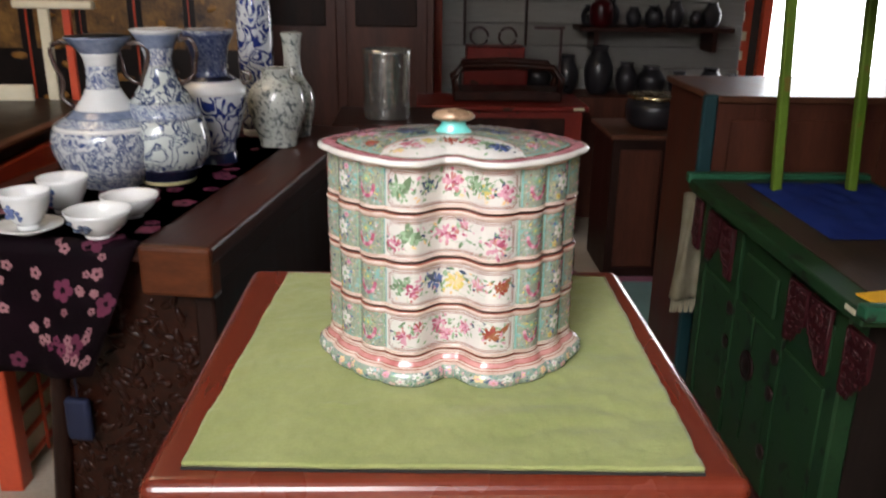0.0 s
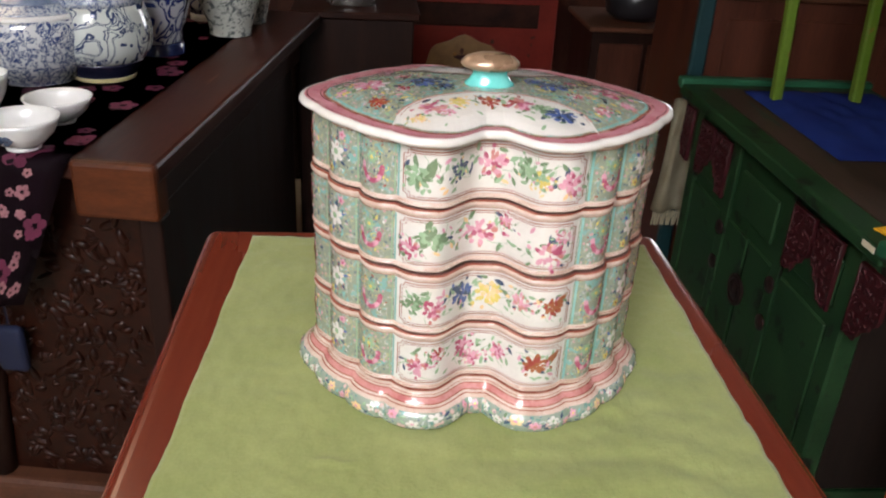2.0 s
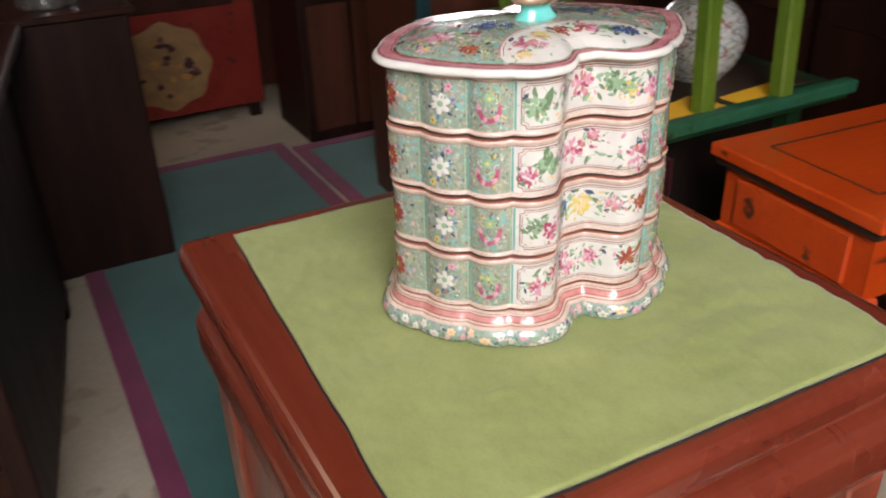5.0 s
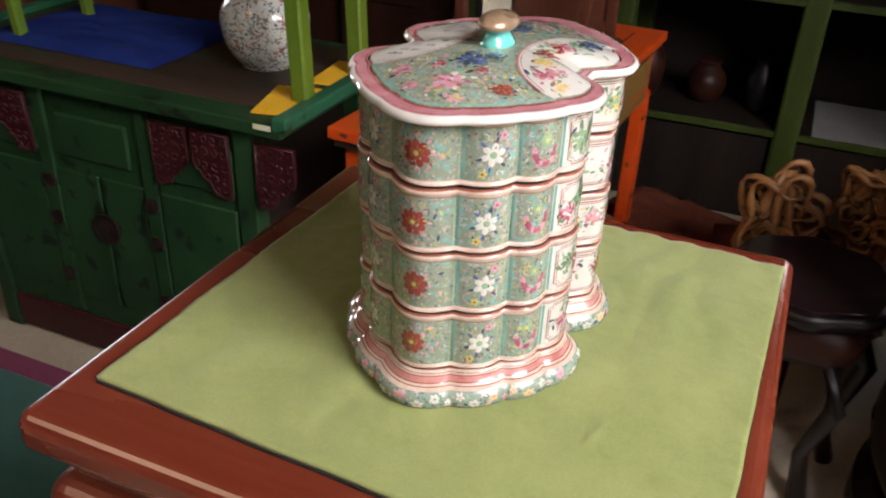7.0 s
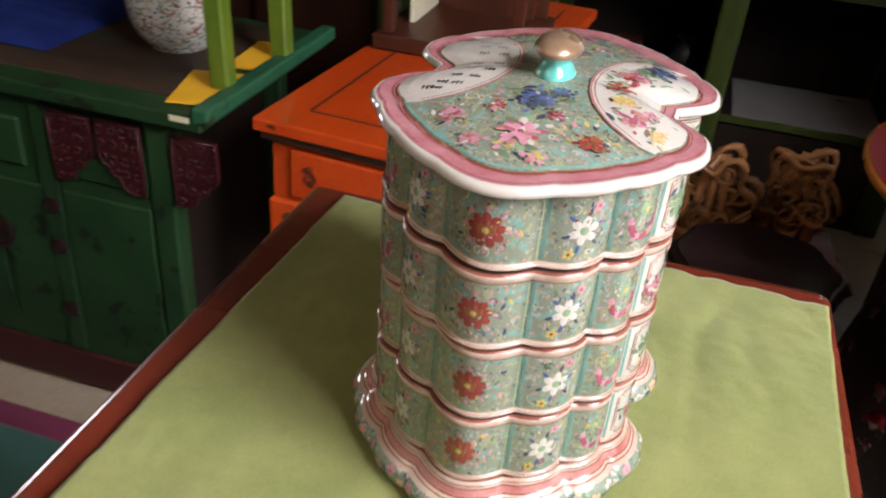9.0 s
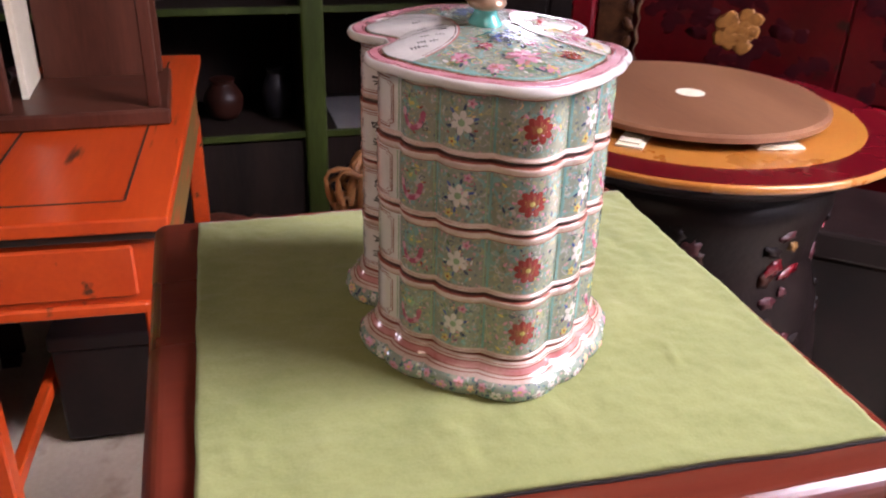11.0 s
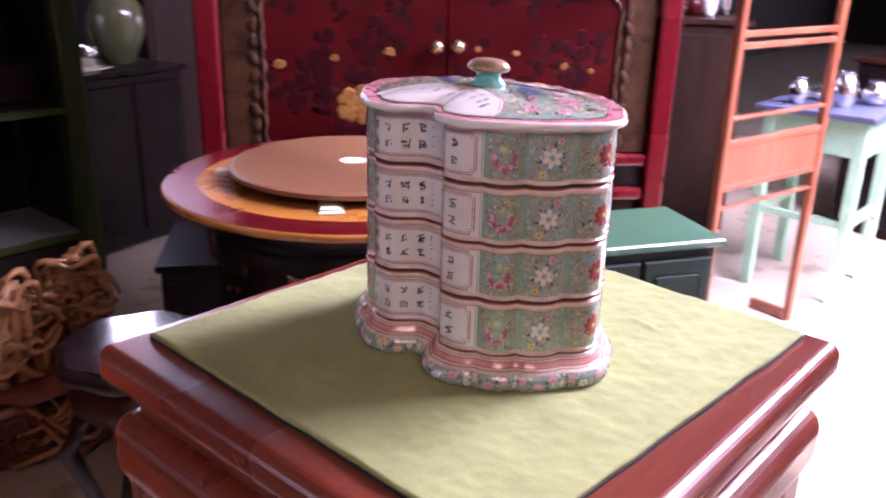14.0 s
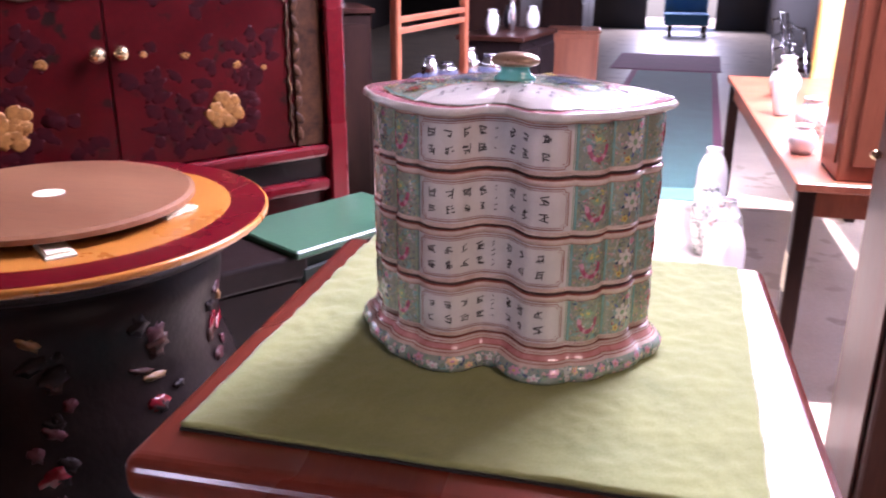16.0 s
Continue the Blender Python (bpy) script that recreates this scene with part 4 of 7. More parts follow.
for side in (-1, 1):
    for x, y, r, pc, hc in ((0.081, 0.002, 0.0115, LILAC, ROSE), (0.043, 0.0, 0.0105, BLUE, NAVY), (0.058, 0.014, 0.005, ROSE, CRIM), (0.058, -0.016, 0.005, ROSE, CRIM), (0.093, -0.019, 0.0055, LILAC, PINK), (0.074, 0.035, 0.0065, CRIM, RUST), (0.098, 0.014, 0.005, YEL, LILAC), (0.072, -0.036, 0.0065, LILAC, ROSE), (0.030, 0.010, 0.006, NAVY, BLUE)):
        lid_spray(side * x, side * y, r, pc, hc)
    for kk in range(250):
        x, y = side * random.uniform(0.022, 0.108), random.uniform(-0.06, 0.06)
        if lid_share(x, y) > 0.80 or in_panel(x, y, 0.004):
            continue
        c = random.choice((YEL, YEL, LEAF, SAGE, TURQ, TURQ, LILAC, NAVY, ROSE, WHITE))
        if kk % 3:
            br.leaf(x, y, random.uniform(0.0014, 0.0036), random.random() * 3, c)
        else:
            r0, ph = random.uniform(0.0025, 0.005), random.random() * 6
            br.line([(x + r0 * (1 - q / 11) * math.cos(ph + q * 0.7), y + r0 * (1 - q / 11) * math.sin(ph + q * 0.7)) for q in range(9)], 0.0006, random.choice((YEL, YEL, NAVY, WHITE, TURQ)))
br.done("painted_decoration", lid, "enamel flowers on the lid")
kz = LZ + 0.0160
def oblong(profile, at, k=0.66):
    bm = lathe(profile, 36)
    for v in bm.verts:
        v.co = Vector((v.co.x + at[0], v.co.y * k + at[1], v.co.z + at[2]))
    return bm


part("knob_stem", oblong([(0.0165, -0.001), (0.0170, 0.0012), (0.0138, 0.0042), (0.0116, 0.0074), (0.0122, 0.0102), (0.0146, 0.0118)], (0, 0, kz)), P_TURQ, sweet_box, "turquoise knob stem", smooth=True)
part("knob", oblong([(0.0140, 0.0106), (0.0180, 0.0120), (0.0202, 0.0140), (0.0198, 0.0160), (0.0168, 0.0188), (0.0110, 0.0210), (0.002, 0.0218)], (0, 0, kz)), P_GOLD, sweet_box, "worn gilt knob", smooth=True)

# ---- green sideboard ----
SBZ = 0.865
sideboard = thing("green_sideboard", (0.90, 0.80, 0), "worn green painted sideboard with carved dark red spandrels", "sideboard")
SL, SD = 1.18, 0.62
part("top", B((0.0, 0, SBZ - 0.035, SD, SL, SBZ), bev=0.006, seg=2), green_paint, sideboard)
part("top_panel", B((0.07, 0.07, SBZ - 0.01, SD - 0.05, SL - 0.07, SBZ + 0.003)), worn_top, sideboard, "worn dark inset top")
for y in (0.0, SL):
    part("end_flange", B((-0.004, y - 0.020, SBZ - 0.016, SD + 0.004, y + 0.020, SBZ + 0.018), bev=0.007, seg=3), green_edge, sideboard, "bright green raised end moulding")
part("carcass", B((0.045, 0.16, 0.13, SD - 0.03, SL - 0.16, SBZ - 0.036)), green_paint, sideboard)
# Dark board stands in for the shadow beneath the overhanging end.
part("end_board", B((0.06, 0.148, 0.14, SD - 0.04, 0.1595, SBZ - 0.04)), board_shade, sideboard, "dark board painting the shade under the overhanging top")
for y in (0.13, SL - 0.13):
    for x in (0.035, SD - 0.08):
        part("leg", B((x, y - 0.03, 0, x + 0.05, y + 0.03, SBZ - 0.0365), bev=0.006), green_paint, sideboard)
for y in (0.42, SL - 0.42):
    part("stile", B((0.033, y - 0.022, 0.14, 0.0455, y + 0.022, SBZ - 0.04), bev=0.003), green_paint, sideboard)
for a, b in ((0.165, 0.395), (0.445, 0.585), (0.595, 0.735), (0.785, 1.015)):
    d = part("door" if 0.4 < a < 0.7 else "drawer_panel", B((0.036, a, 0.20, 0.0452, b, 0.60), bev=0.004), green_paint, sideboard)
for y in (0.28, 0.59, 0.90):
    part("drawer", B((0.034, y - 0.115, 0.64, 0.0453, y + 0.115, 0.76), bev=0.006), green_paint, sideboard)
lock = part("lock_plate", lathe([(0.045, 0), (0.045, 0.006), (0.036, 0.009), (0.03, 0.007), (0.008, 0.012)], 24), iron, sideboard, "round dark metal lock plate")
lock.matrix_local = pose(0.034, 0.59, 0.45, 0, -90, 0)
for y in (0.59 - 0.17, 0.59 + 0.17):
    for z in (0.27, 0.45, 0.56):
        s = part("hinge_rosette", lathe([(0.022, 0), (0.022, 0.005), (0.008, 0.009)], 14), iron, sideboard)
        s.matrix_local = pose(0.031, y, z, 0, -90, 0)


def spandrel(y, flip, z1=0.80, w=0.105, h=0.165):
    """A squarish carved bracket: a backing board with flat scrolls and a raised edge."""
    pts = [(0, 0), (w, 0), (w, -h * 0.50), (w * 0.93, -h * 0.60), (w * 0.80, -h * 0.62), (w * 0.74, -h * 0.74), (w * 0.55, -h * 0.78), (w * 0.46, -h * 0.92), (w * 0.2, -h), (0, -h)]
    bm = bmesh.new()
    f = bm.faces.new([bm.verts.new((0.004, a, b)) for a, b in pts])
    r = bmesh.ops.extrude_face_region(bm, geom=[f])
    bmesh.ops.translate(bm, vec=(-0.008, 0, 0), verts=[v for v in r["geom"] if isinstance(v, bmesh.types.BMVert)])
    o = part("carved_spandrel", bm, carved_red, sideboard, "carved dark red spandrel")
    o.matrix_local = Matrix.Translation((0.03, y, z1)) @ Matrix.Diagonal((1, flip, 1, 1))
    bm = tube([(-0.004, a * 0.96 + 0.002, b * 0.97 - 0.002) for a, b in pts] + [(-0.004, 0.002, -0.002)], 0.0032, 5)
    part("raised_edge", bm, carved_red, o, smooth=True)
    random.seed(int(y * 100))
    for i in range(4):
        for k in range(5):
            if i / 3.0 * 0.7 + k / 4.0 > 1.25:
                continue
            yy, zz = 0.015 + i * w * 0.25, -0.018 - k * h * 0.2
            ph = random.random() * 6.28
            curl = [(-0.0045, yy + (0.012 - 0.0012 * q) * math.cos(q * 0.8 + ph), zz + (0.013 - 0.0013 * q) * math.sin(q * 0.8 + ph)) for q in range(8)]
            part("curl", tube(curl, 0.0028, 4), carved_red, o, smooth=True)


for y, f in ((0.09, -1), (0.165, 1), (SL - 0.09, 1), (SL - 0.165, -1), (0.39, -1), (SL - 0.39, 1)):
    spandrel(y, f)
part("bottom_apron", B((0.036, 0.165, 0.015, 0.05, SL - 0.165, 0.13), bev=0.006), carved_red, sideboard, "dark red lower apron")
for y in (0.145, SL - 0.160):
    part("side_apron", B((0.0505, y, 0.012, SD - 0.03, y + 0.0145, 0.1295), bev=0.002), green_paint, sideboard)
solo("price_tag", B((0, -0.022, -0.006, 0.002, 0.022, 0.006)), paper_cream, "small blank white price tag on the sideboard edge", "tag", (0.897, 0.845, SBZ - 0.01))

# green stand upon the sideboard
gs = thing("green_plant_stand", (1.0, 0.83, SBZ + 0.003), "olive green painted stand with four straight legs", "stand")
for i, (x, y) in enumerate(((0.05, 0.0), (0.28, -0.02), (0.11, 0.93), (0.34, 0.91))):
    w = 0.021 if i < 2 else 0.015
    leg = B((x - w, y - w, 0.0042, x + w, y + w, 0.75), bev=0.005)
    for v in leg.verts:
        v.co.x -= 0.06 * v.co.z
    part("leg", leg, olive_paint, gs)
part("stand_top", B((-0.045, -0.06, 0.751, 0.355, 0.98, 0.79), bev=0.006), olive_paint, gs)
for i, (x, y) in enumerate(((1.05, 0.83), (1.28, 0.81), (1.11, 1.76), (1.34, 1.74))):
    w = 1.0 if i < 2 else 0.5
    solo("yellow_pad", B((-0.065 * w, -0.055 * w, 0, 0.065 * w, 0.055 * w, 0.0035), (-0.06 * w, -0.05 * w, 0.0036, 0.055 * w, 0.05 * w, 0.0038)) if w < 1 else B((-0.10, -0.050, 0, 0.085, 0.062, 0.0035), (-0.092, -0.044, 0.0036, 0.075, 0.055, 0.0042)), yellow_pad, "folded yellow paper pad under a stand leg", "paper pad", (x - 0.005, y + 0.03, SBZ + 0.0032), "pads under the stand legs", rz=14 - 9 * i)


def drape(nx, ny, x0, y0, x1, y1, h):
    return grid(nx, ny, lambda u, v: Vector((x0 + (x1 - x0) * u, y0 + (y1 - y0) * v, h * (0.35 + 0.9 * abs(noise.noise(Vector((u * 3.1, v * 2.7, 4.2)))) + 0.3 * noise.noise(Vector((u * 9, v * 8, 1)))) * min(1, 9 * min(u, 1 - u, v, 1 - v)) ** 0.5)))


bm = drape(30, 34, 0, 0, 0.42, 0.60, 0.028)
solo("blue_cloth", bm, blue_cloth, "crumpled blue cloth lying on the sideboard", "cloth", (1.06, 1.28, SBZ + 0.006), smooth=True)


def jar_profile(h, r):
    return [(r * 0.55, 0), (r * 0.58, h * 0.02), (r * 0.72, h * 0.15), (r * 0.95, h * 0.38), (r, h * 0.55), (r * 0.93, h * 0.74), (r * 0.68, h * 0.88), (r * 0.5, h * 0.94), (r * 0.52, h), (r * 0.46, h), (r * 0.44, h * 0.93)]


def painted(name, base, cols):
    return scroll_ground(name, base, cols)


def vine_glaze(name, base, ink, scale, width, dots, wash=None):
    """White glaze with winding blue stems, leaf dabs and a faint wash."""
    m = bpy.data.materials.new(name)
    m.use_nodes = True
    n, l = m.node_tree.nodes, m.node_tree.links
    b = n["Principled BSDF"]
    tc = n.new("ShaderNodeTexCoord")

    def band(node, lo, hi, soft):
        a = n.new("ShaderNodeValToRGB")
        e = a.color_ramp.elements
        e[0].position, e[0].color = lo - soft, (0, 0, 0, 1)
        e[1].position, e[1].color = hi + soft, (0, 0, 0, 1)
        for p in (lo, hi):
            e.new(p).color = (1, 1, 1, 1)
        l.new(node.outputs[0], a.inputs[0])
        return a.outputs[0]

    def laid(under, mask, colour):
        mx = n.new("ShaderNodeMix")
        mx.data_type = "RGBA"
        l.new(mask, mx.inputs[0]), l.new(under, mx.inputs[6])
        mx.inputs[7].default_value = (*colour, 1)
        return mx.outputs[2]

    rgb = n.new("ShaderNodeRGB")
    rgb.outputs[0].default_value = (*base, 1)
    col = rgb.outputs[0]
    stems = n.new("ShaderNodeTexNoise")
    stems.inputs["Scale"].default_value, stems.inputs["Detail"].default_value, stems.inputs["Distortion"].default_value = scale, 1.2, 1.6
    l.new(tc.outputs["Object"], stems.inputs["Vector"])
    if wash:
        col = laid(col, band(stems, 0.66, 0.9, 0.02), wash)
    col = laid(col, band(stems, 0.5 - width, 0.5 + width, 0.012), ink)
    col = laid(col, band(stems, 0.40 - width * 0.7, 0.40 + width * 0.7, 0.012), ink)
    dabs = n.new("ShaderNodeTexVoronoi")
    dabs.inputs["Scale"].default_value = scale * 2.2
    l.new(tc.outputs["Object"], dabs.inputs["Vector"])
    col = laid(col, band(dabs, -0.1, dots, 0.03), ink)
    l.new(col, b.inputs["Base Color"])
    b.inputs["Roughness"].default_value, b.inputs["Coat Weight"].default_value, b.inputs["Coat Roughness"].default_value = 0.2, 0.5, 0.08
    return m


rose_glaze = painted("famille_rose_glaze", (0.55, 0.54, 0.50), [((0.30, 0.10, 0.09), 22, 0.62), ((0.08, 0.10, 0.16), 55, 0.22), ((0.18, 0.28, 0.18), 34, 0.6), ((0.52, 0.36, 0.10), 45, 0.16)])
blue_dense = vine_glaze("dense_blue_and_white", (0.60, 0.62, 0.63), (0.045, 0.075, 0.19), 46, 0.030, 0.20)
blue_loose = vine_glaze("loose_blue_and_white", (0.56, 0.60, 0.57), (0.035, 0.055, 0.13), 17, 0.024, 0.16)
blue_sparse = vine_glaze("bold_blue_and_white", (0.62, 0.65, 0.68), (0.012, 0.028, 0.17), 11, 0.026, 0.13, (0.04, 0.07, 0.26))
ink_glaze = painted("grey_ink_landscape", (0.52, 0.54, 0.49), [((0.13, 0.15, 0.15), 34, 0.56), ((0.07, 0.08, 0.10), 80, 0.16), ((0.20, 0.22, 0.20), 55, 0.6)])
cobalt = M("cobalt_band", (0.010, 0.018, 0.075), (0.03, 0.05, 0.16), rough=0.15, scale=30, coat=0.6)
cobalt_dark = M("blackish_base_band", (0.008, 0.009, 0.022), (0.02, 0.022, 0.05), rough=0.2, scale=30, coat=0.5)
yellow_rim = M("straw_glaze", (0.52, 0.46, 0.22), (0.62, 0.56, 0.32), rough=0.2, scale=20, coat=0.5)
jar = thing("ginger_jar", (1.25, 1.06, SBZ + 0.003), "round famille rose jar on the sideboard", "jar")
rose_dense = painted("dense_famille_rose", (0.50, 0.50, 0.47), [((0.26, 0.10, 0.08), 40, 0.58), ((0.07, 0.09, 0.15), 80, 0.24), ((0.16, 0.24, 0.16), 60, 0.58), ((0.06, 0.07, 0.10), 130, 0.20), ((0.44, 0.30, 0.10), 60, 0.62)])
part("body", lathe(sm([(0.066, 0), (0.072, 0.008), (0.098, 0.045), (0.112, 0.095), (0.108, 0.145), (0.080, 0.185), (0.052, 0.200)], 4), 40), rose_dense, jar, smooth=True)
part("lid", lathe(sm([(0.056, 0.2005), (0.058, 0.212), (0.050, 0.228), (0.018, 0.240), (0.016, 0.252), (0.004, 0.258)], 3), 32), rose_dense, jar, smooth=True)

# fringed cloth hanging over the sideboard's far end
bm = grid(8, 24, lambda u, v: Vector((0.082 * u + 0.03 * v * u + 0.012 * math.sin(u * 7 + v * 3), 0.02 * math.sin(u * 9 + v * 2) + 0.03 * v, -0.40 * v)))
bmesh.ops.solidify(bm, geom=bm.faces[:], thickness=0.004)
hc = thing("hanging_scarf", (0.882, 1.96, 0.815), "beige fringed cloth hanging beside the sideboard", "scarf")
part("scarf_body", bm, white_cloth, hc, smooth=True)
for i in range(14):
    part("fringe", tube([(0.01 + 0.0070 * i, 0.035, -0.40), (0.012 + 0.0070 * i, 0.04, -0.425), (0.01 + 0.0070 * i + 0.004 * math.sin(i * 2), 0.04, -0.455)], 0.003, 5), white_cloth, hc)
post = thing("teal_post", (0.962, 2.085, 0), "dark teal painted square post", "post")
part("shaft", B((0, 0, 0, 0.05, 0.03, 1.13), bev=0.006), M("teal_paint", (0.006, 0.028, 0.032), (0.012, 0.045, 0.05), rough=0.4, scale=8), post)

# dark filler added to cover the pale floor beyond the sideboard
scr = thing("dark_filler_screen", (1.86, 0.80, 0), "dark wooden screen filling in for dark furniture behind the sideboard", "screen", rz=0)
for k in range(3):
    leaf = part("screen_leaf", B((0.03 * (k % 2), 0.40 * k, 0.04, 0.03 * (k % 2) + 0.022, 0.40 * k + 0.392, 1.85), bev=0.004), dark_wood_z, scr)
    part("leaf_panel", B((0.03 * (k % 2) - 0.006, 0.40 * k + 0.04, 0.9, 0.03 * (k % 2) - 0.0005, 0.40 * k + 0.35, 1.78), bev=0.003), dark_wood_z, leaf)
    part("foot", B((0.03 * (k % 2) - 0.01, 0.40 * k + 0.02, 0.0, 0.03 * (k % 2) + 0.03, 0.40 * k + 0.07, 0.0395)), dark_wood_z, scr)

# brown counter behind the sideboard
ct = thing("brown_counter", (1.02, 2.12, 0), "brown panelled wooden counter with a pale top", "counter")
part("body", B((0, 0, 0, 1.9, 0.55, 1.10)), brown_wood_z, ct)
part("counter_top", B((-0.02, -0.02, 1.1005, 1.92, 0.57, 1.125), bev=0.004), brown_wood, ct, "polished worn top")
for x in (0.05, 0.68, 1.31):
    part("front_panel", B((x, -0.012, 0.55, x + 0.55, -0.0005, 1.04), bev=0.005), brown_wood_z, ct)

# ---- orange lacquer table ----
OZ = 0.845
ot = thing("orange_table", (0.962, 0.285, 0), "bright orange lacquered table with blackened edges", "table", rz=-4)
OW, OL = 1.26, 0.455
part("tabletop", B((0, 0, OZ - 0.03, OW, OL, OZ), bev=0.005, seg=2), orange_paint, ot)
for a in ((0.085, 0.09, OZ, 0.09, OL - 0.09, OZ + 0.0015), (0.09, 0.085, OZ, OW - 0.09, 0.09, OZ + 0.0015), (0.09, OL - 0.09, OZ, OW - 0.09, OL - 0.085, OZ + 0.0015)):
    part("groove_line", B(a), black_line, ot, "blackened joint line")
part("under_moulding", B((0.012, 0.012, OZ - 0.048, OW - 0.012, OL - 0.012, OZ - 0.0305)), black_line, ot, "blackened under-edge")
part("frieze", B((0.03, 0.03, OZ - 0.19, OW - 0.03, OL - 0.03, OZ - 0.0485)), orange_paint, ot)
part("drawer", B((0.019, 0.075, OZ - 0.175, 0.0295, OL - 0.075, OZ - 0.065), bev=0.004), orange_paint, ot, "orange drawer front")
part("rail", B((0.02, 0.06, OZ - 0.215, 0.05, OL - 0.06, OZ - 0.1905), bev=0.004), orange_paint, ot)
part("side_board", B((0.10, 0.018, OZ - 0.20, OW - 0.10, 0.0295, OZ - 0.06)), M("worn_olive_board", (0.11, 0.07, 0.018), (0.26, 0.13, 0.03), rough=0.5, scale=12, fine=90, stretch=GRAIN_X, wear=(0.36, 0.06, 0.012), wear_at=0.6), ot, "worn olive and orange side board")
for x in (0.02, OW - 0.07):
    for y in (0.02, OL - 0.07):
        part("leg", B((x, y, 0, x + 0.05, y + 0.05, OZ - 0.1905), bev=0.005), orange_paint, ot)
for y in (0.03, OL - 0.06):
    part("stretcher", B((0.07, y, 0.16, OW - 0.07, y + 0.03, 0.20), bev=0.004), orange_paint, ot)

ubx = thing("black_storage_chest", (1.40, 0.335, 0), "glossy black chest stored under the orange table", "chest", rz=-4)
part("body", B((0, 0, 0.02, 0.66, 0.30, 0.30), bev=0.006), black_lacquer, ubx)
part("lid", B((-0.006, -0.006, 0.3005, 0.666, 0.306, 0.345), bev=0.008, seg=2), black_lacquer, ubx, "flat lid")
for x in (0.03, 0.58):
    part("foot", B((x, 0.02, 0, x + 0.05, 0.28, 0.0195)), dark_wood_z, ubx)

# glazed dark wooden case on the orange table
gl = thing("glazed_display_case", (1.53, 0.30, OZ + 0.0015), "dark rosewood display case with glazed front", "display case")
for x in (0, 0.33):
    for y in (0, 0.33):
        part("post", B((x, y, 0.04, x + 0.03, y + 0.03, 0.52), bev=0.003), brown_wood_z, gl)
part("base", B((-0.02, -0.02, 0, 0.38, 0.38, 0.04), bev=0.006), brown_wood_z, gl)
part("cap", B((-0.02, -0.02, 0.521, 0.38, 0.38, 0.56), bev=0.006), brown_wood_z, gl)
part("inner_panel", B((0.12, 0.31, 0.0405, 0.33, 0.325, 0.52)), paper_cream, gl, "cream inner backing")
part("inner_panel", B((0.31, 0.031, 0.0405, 0.325, 0.30, 0.52)), brown_wood_z, gl)

# ---- table with vases ----
VZ = 0.945
worn_red_top = M("worn_reddish_tabletop", (0.026, 0.007, 0.005), (0.075, 0.022, 0.013), rough=0.38, scale=7, fine=110, bump=0.2, stretch=GRAIN_Y, wear=(0.15, 0.06, 0.035), wear_at=0.68, spec=0.22)
vt = thing("long_dark_table", (-0.474, 0.968, 0), "long thick-topped dark wooden table", "table", rz=-8.6)
part("tabletop", B((-0.80, 0, VZ - 0.045, 0.0, 1.50, VZ), bev=0.009, seg=2), worn_red_top, vt)
part("end_block", B((-0.168, -0.008, VZ - 0.118, -0.002, 0.055, VZ - 0.001), bev=0.009, seg=2), end_grain, vt, "worn brown end batten")
part("apron", B((-0.74, 0.06, VZ - 0.135, -0.045, 1.36, VZ - 0.0455)), dark_wood, vt)
for x in (-0.70, -0.09):
    part("leg", B((x - 0.03, 1.25, 0, x + 0.03, 1.31, VZ - 0.1355), bev=0.006), dark_wood_z, vt)
part("stretcher", B((-0.67, 1.26, 0.10, -0.12, 1.30, 0.14), bev=0.004), dark_wood, vt)
part("side_board", B((-0.062, 0.104, 0.095, -0.046, 1.2495, VZ - 0.1355), bev=0.003), dark_wood_z, vt, "plain dark side board")

# the table's carved end: splayed post, straight post, sill and a panel of carved leaves
carve = M("carved_glossy_wood", (0.010, 0.003, 0.002), (0.036, 0.010, 0.005), rough=0.32, scale=40, fine=140, bump=0.3, spec=0.18)
part("post", tube([(-0.490, 0.070, 0.0905), (-0.472, 0.072, 0.30), (-0.448, 0.074, 0.56), (-0.440, 0.076, VZ - 0.136)], [0.026, 0.024, 0.023, 0.025], 10), dark_wood_z, vt, "splayed dark end post", smooth=True)
part("post", B((-0.072, 0.046, 0.0905, -0.022, 0.1035, VZ - 0.1355), bev=0.008, seg=2), dark_wood_z, vt)
sill = B((-0.53, 0.030, 0.0, -0.015, 0.110, 0.090), bev=0.022, seg=3)
part("sill", sill, brown_wood, vt, "rounded brown foot rail")
panel = part("carved_panel", B((-0.470, 0.082, 0.0905, -0.0725, 0.100, VZ - 0.1355)), carve, vt, "dark panel carved with glossy leaves")
bm = bmesh.new()
random.seed(9)
for k in range(360):
    x, z = random.uniform(-0.452, -0.090), random.uniform(0.108, VZ - 0.155)
    rx, rz, h, a = random.uniform(0.005, 0.012), random.uniform(0.010, 0.026), random.uniform(0.004, 0.010), random.random() * 3.14
    ca, sa = math.cos(a), math.sin(a)
    rings = [[bm.verts.new((x + f * (rx * math.cos(t) * ca - rz * math.sin(t) * sa), 0.0822 - h * d, z + f * (rx * math.cos(t) * sa + rz * math.sin(t) * ca))) for t in (0.785 * q for q in range(8))] for f, d in ((1.0, 0.0), (0.86, 0.55), (0.45, 0.92))]
    for lo_ring, hi_ring in zip(rings, rings[1:]):
        for q in range(8):
            bm.faces.new((lo_ring[q], lo_ring[(q + 1) % 8], hi_ring[(q + 1) % 8], hi_ring[q]))
    bm.faces.new(rings[-1])
part("carved_relief", bm, carve, panel, "carved leaf relief", smooth=True)["kind"] = "stuff"
pouch = thing("blue_pouch", (-0.474, 0.968, 0), "small dark blue cloth pouch hanging on the carved panel", "pouch", rz=-8.6)
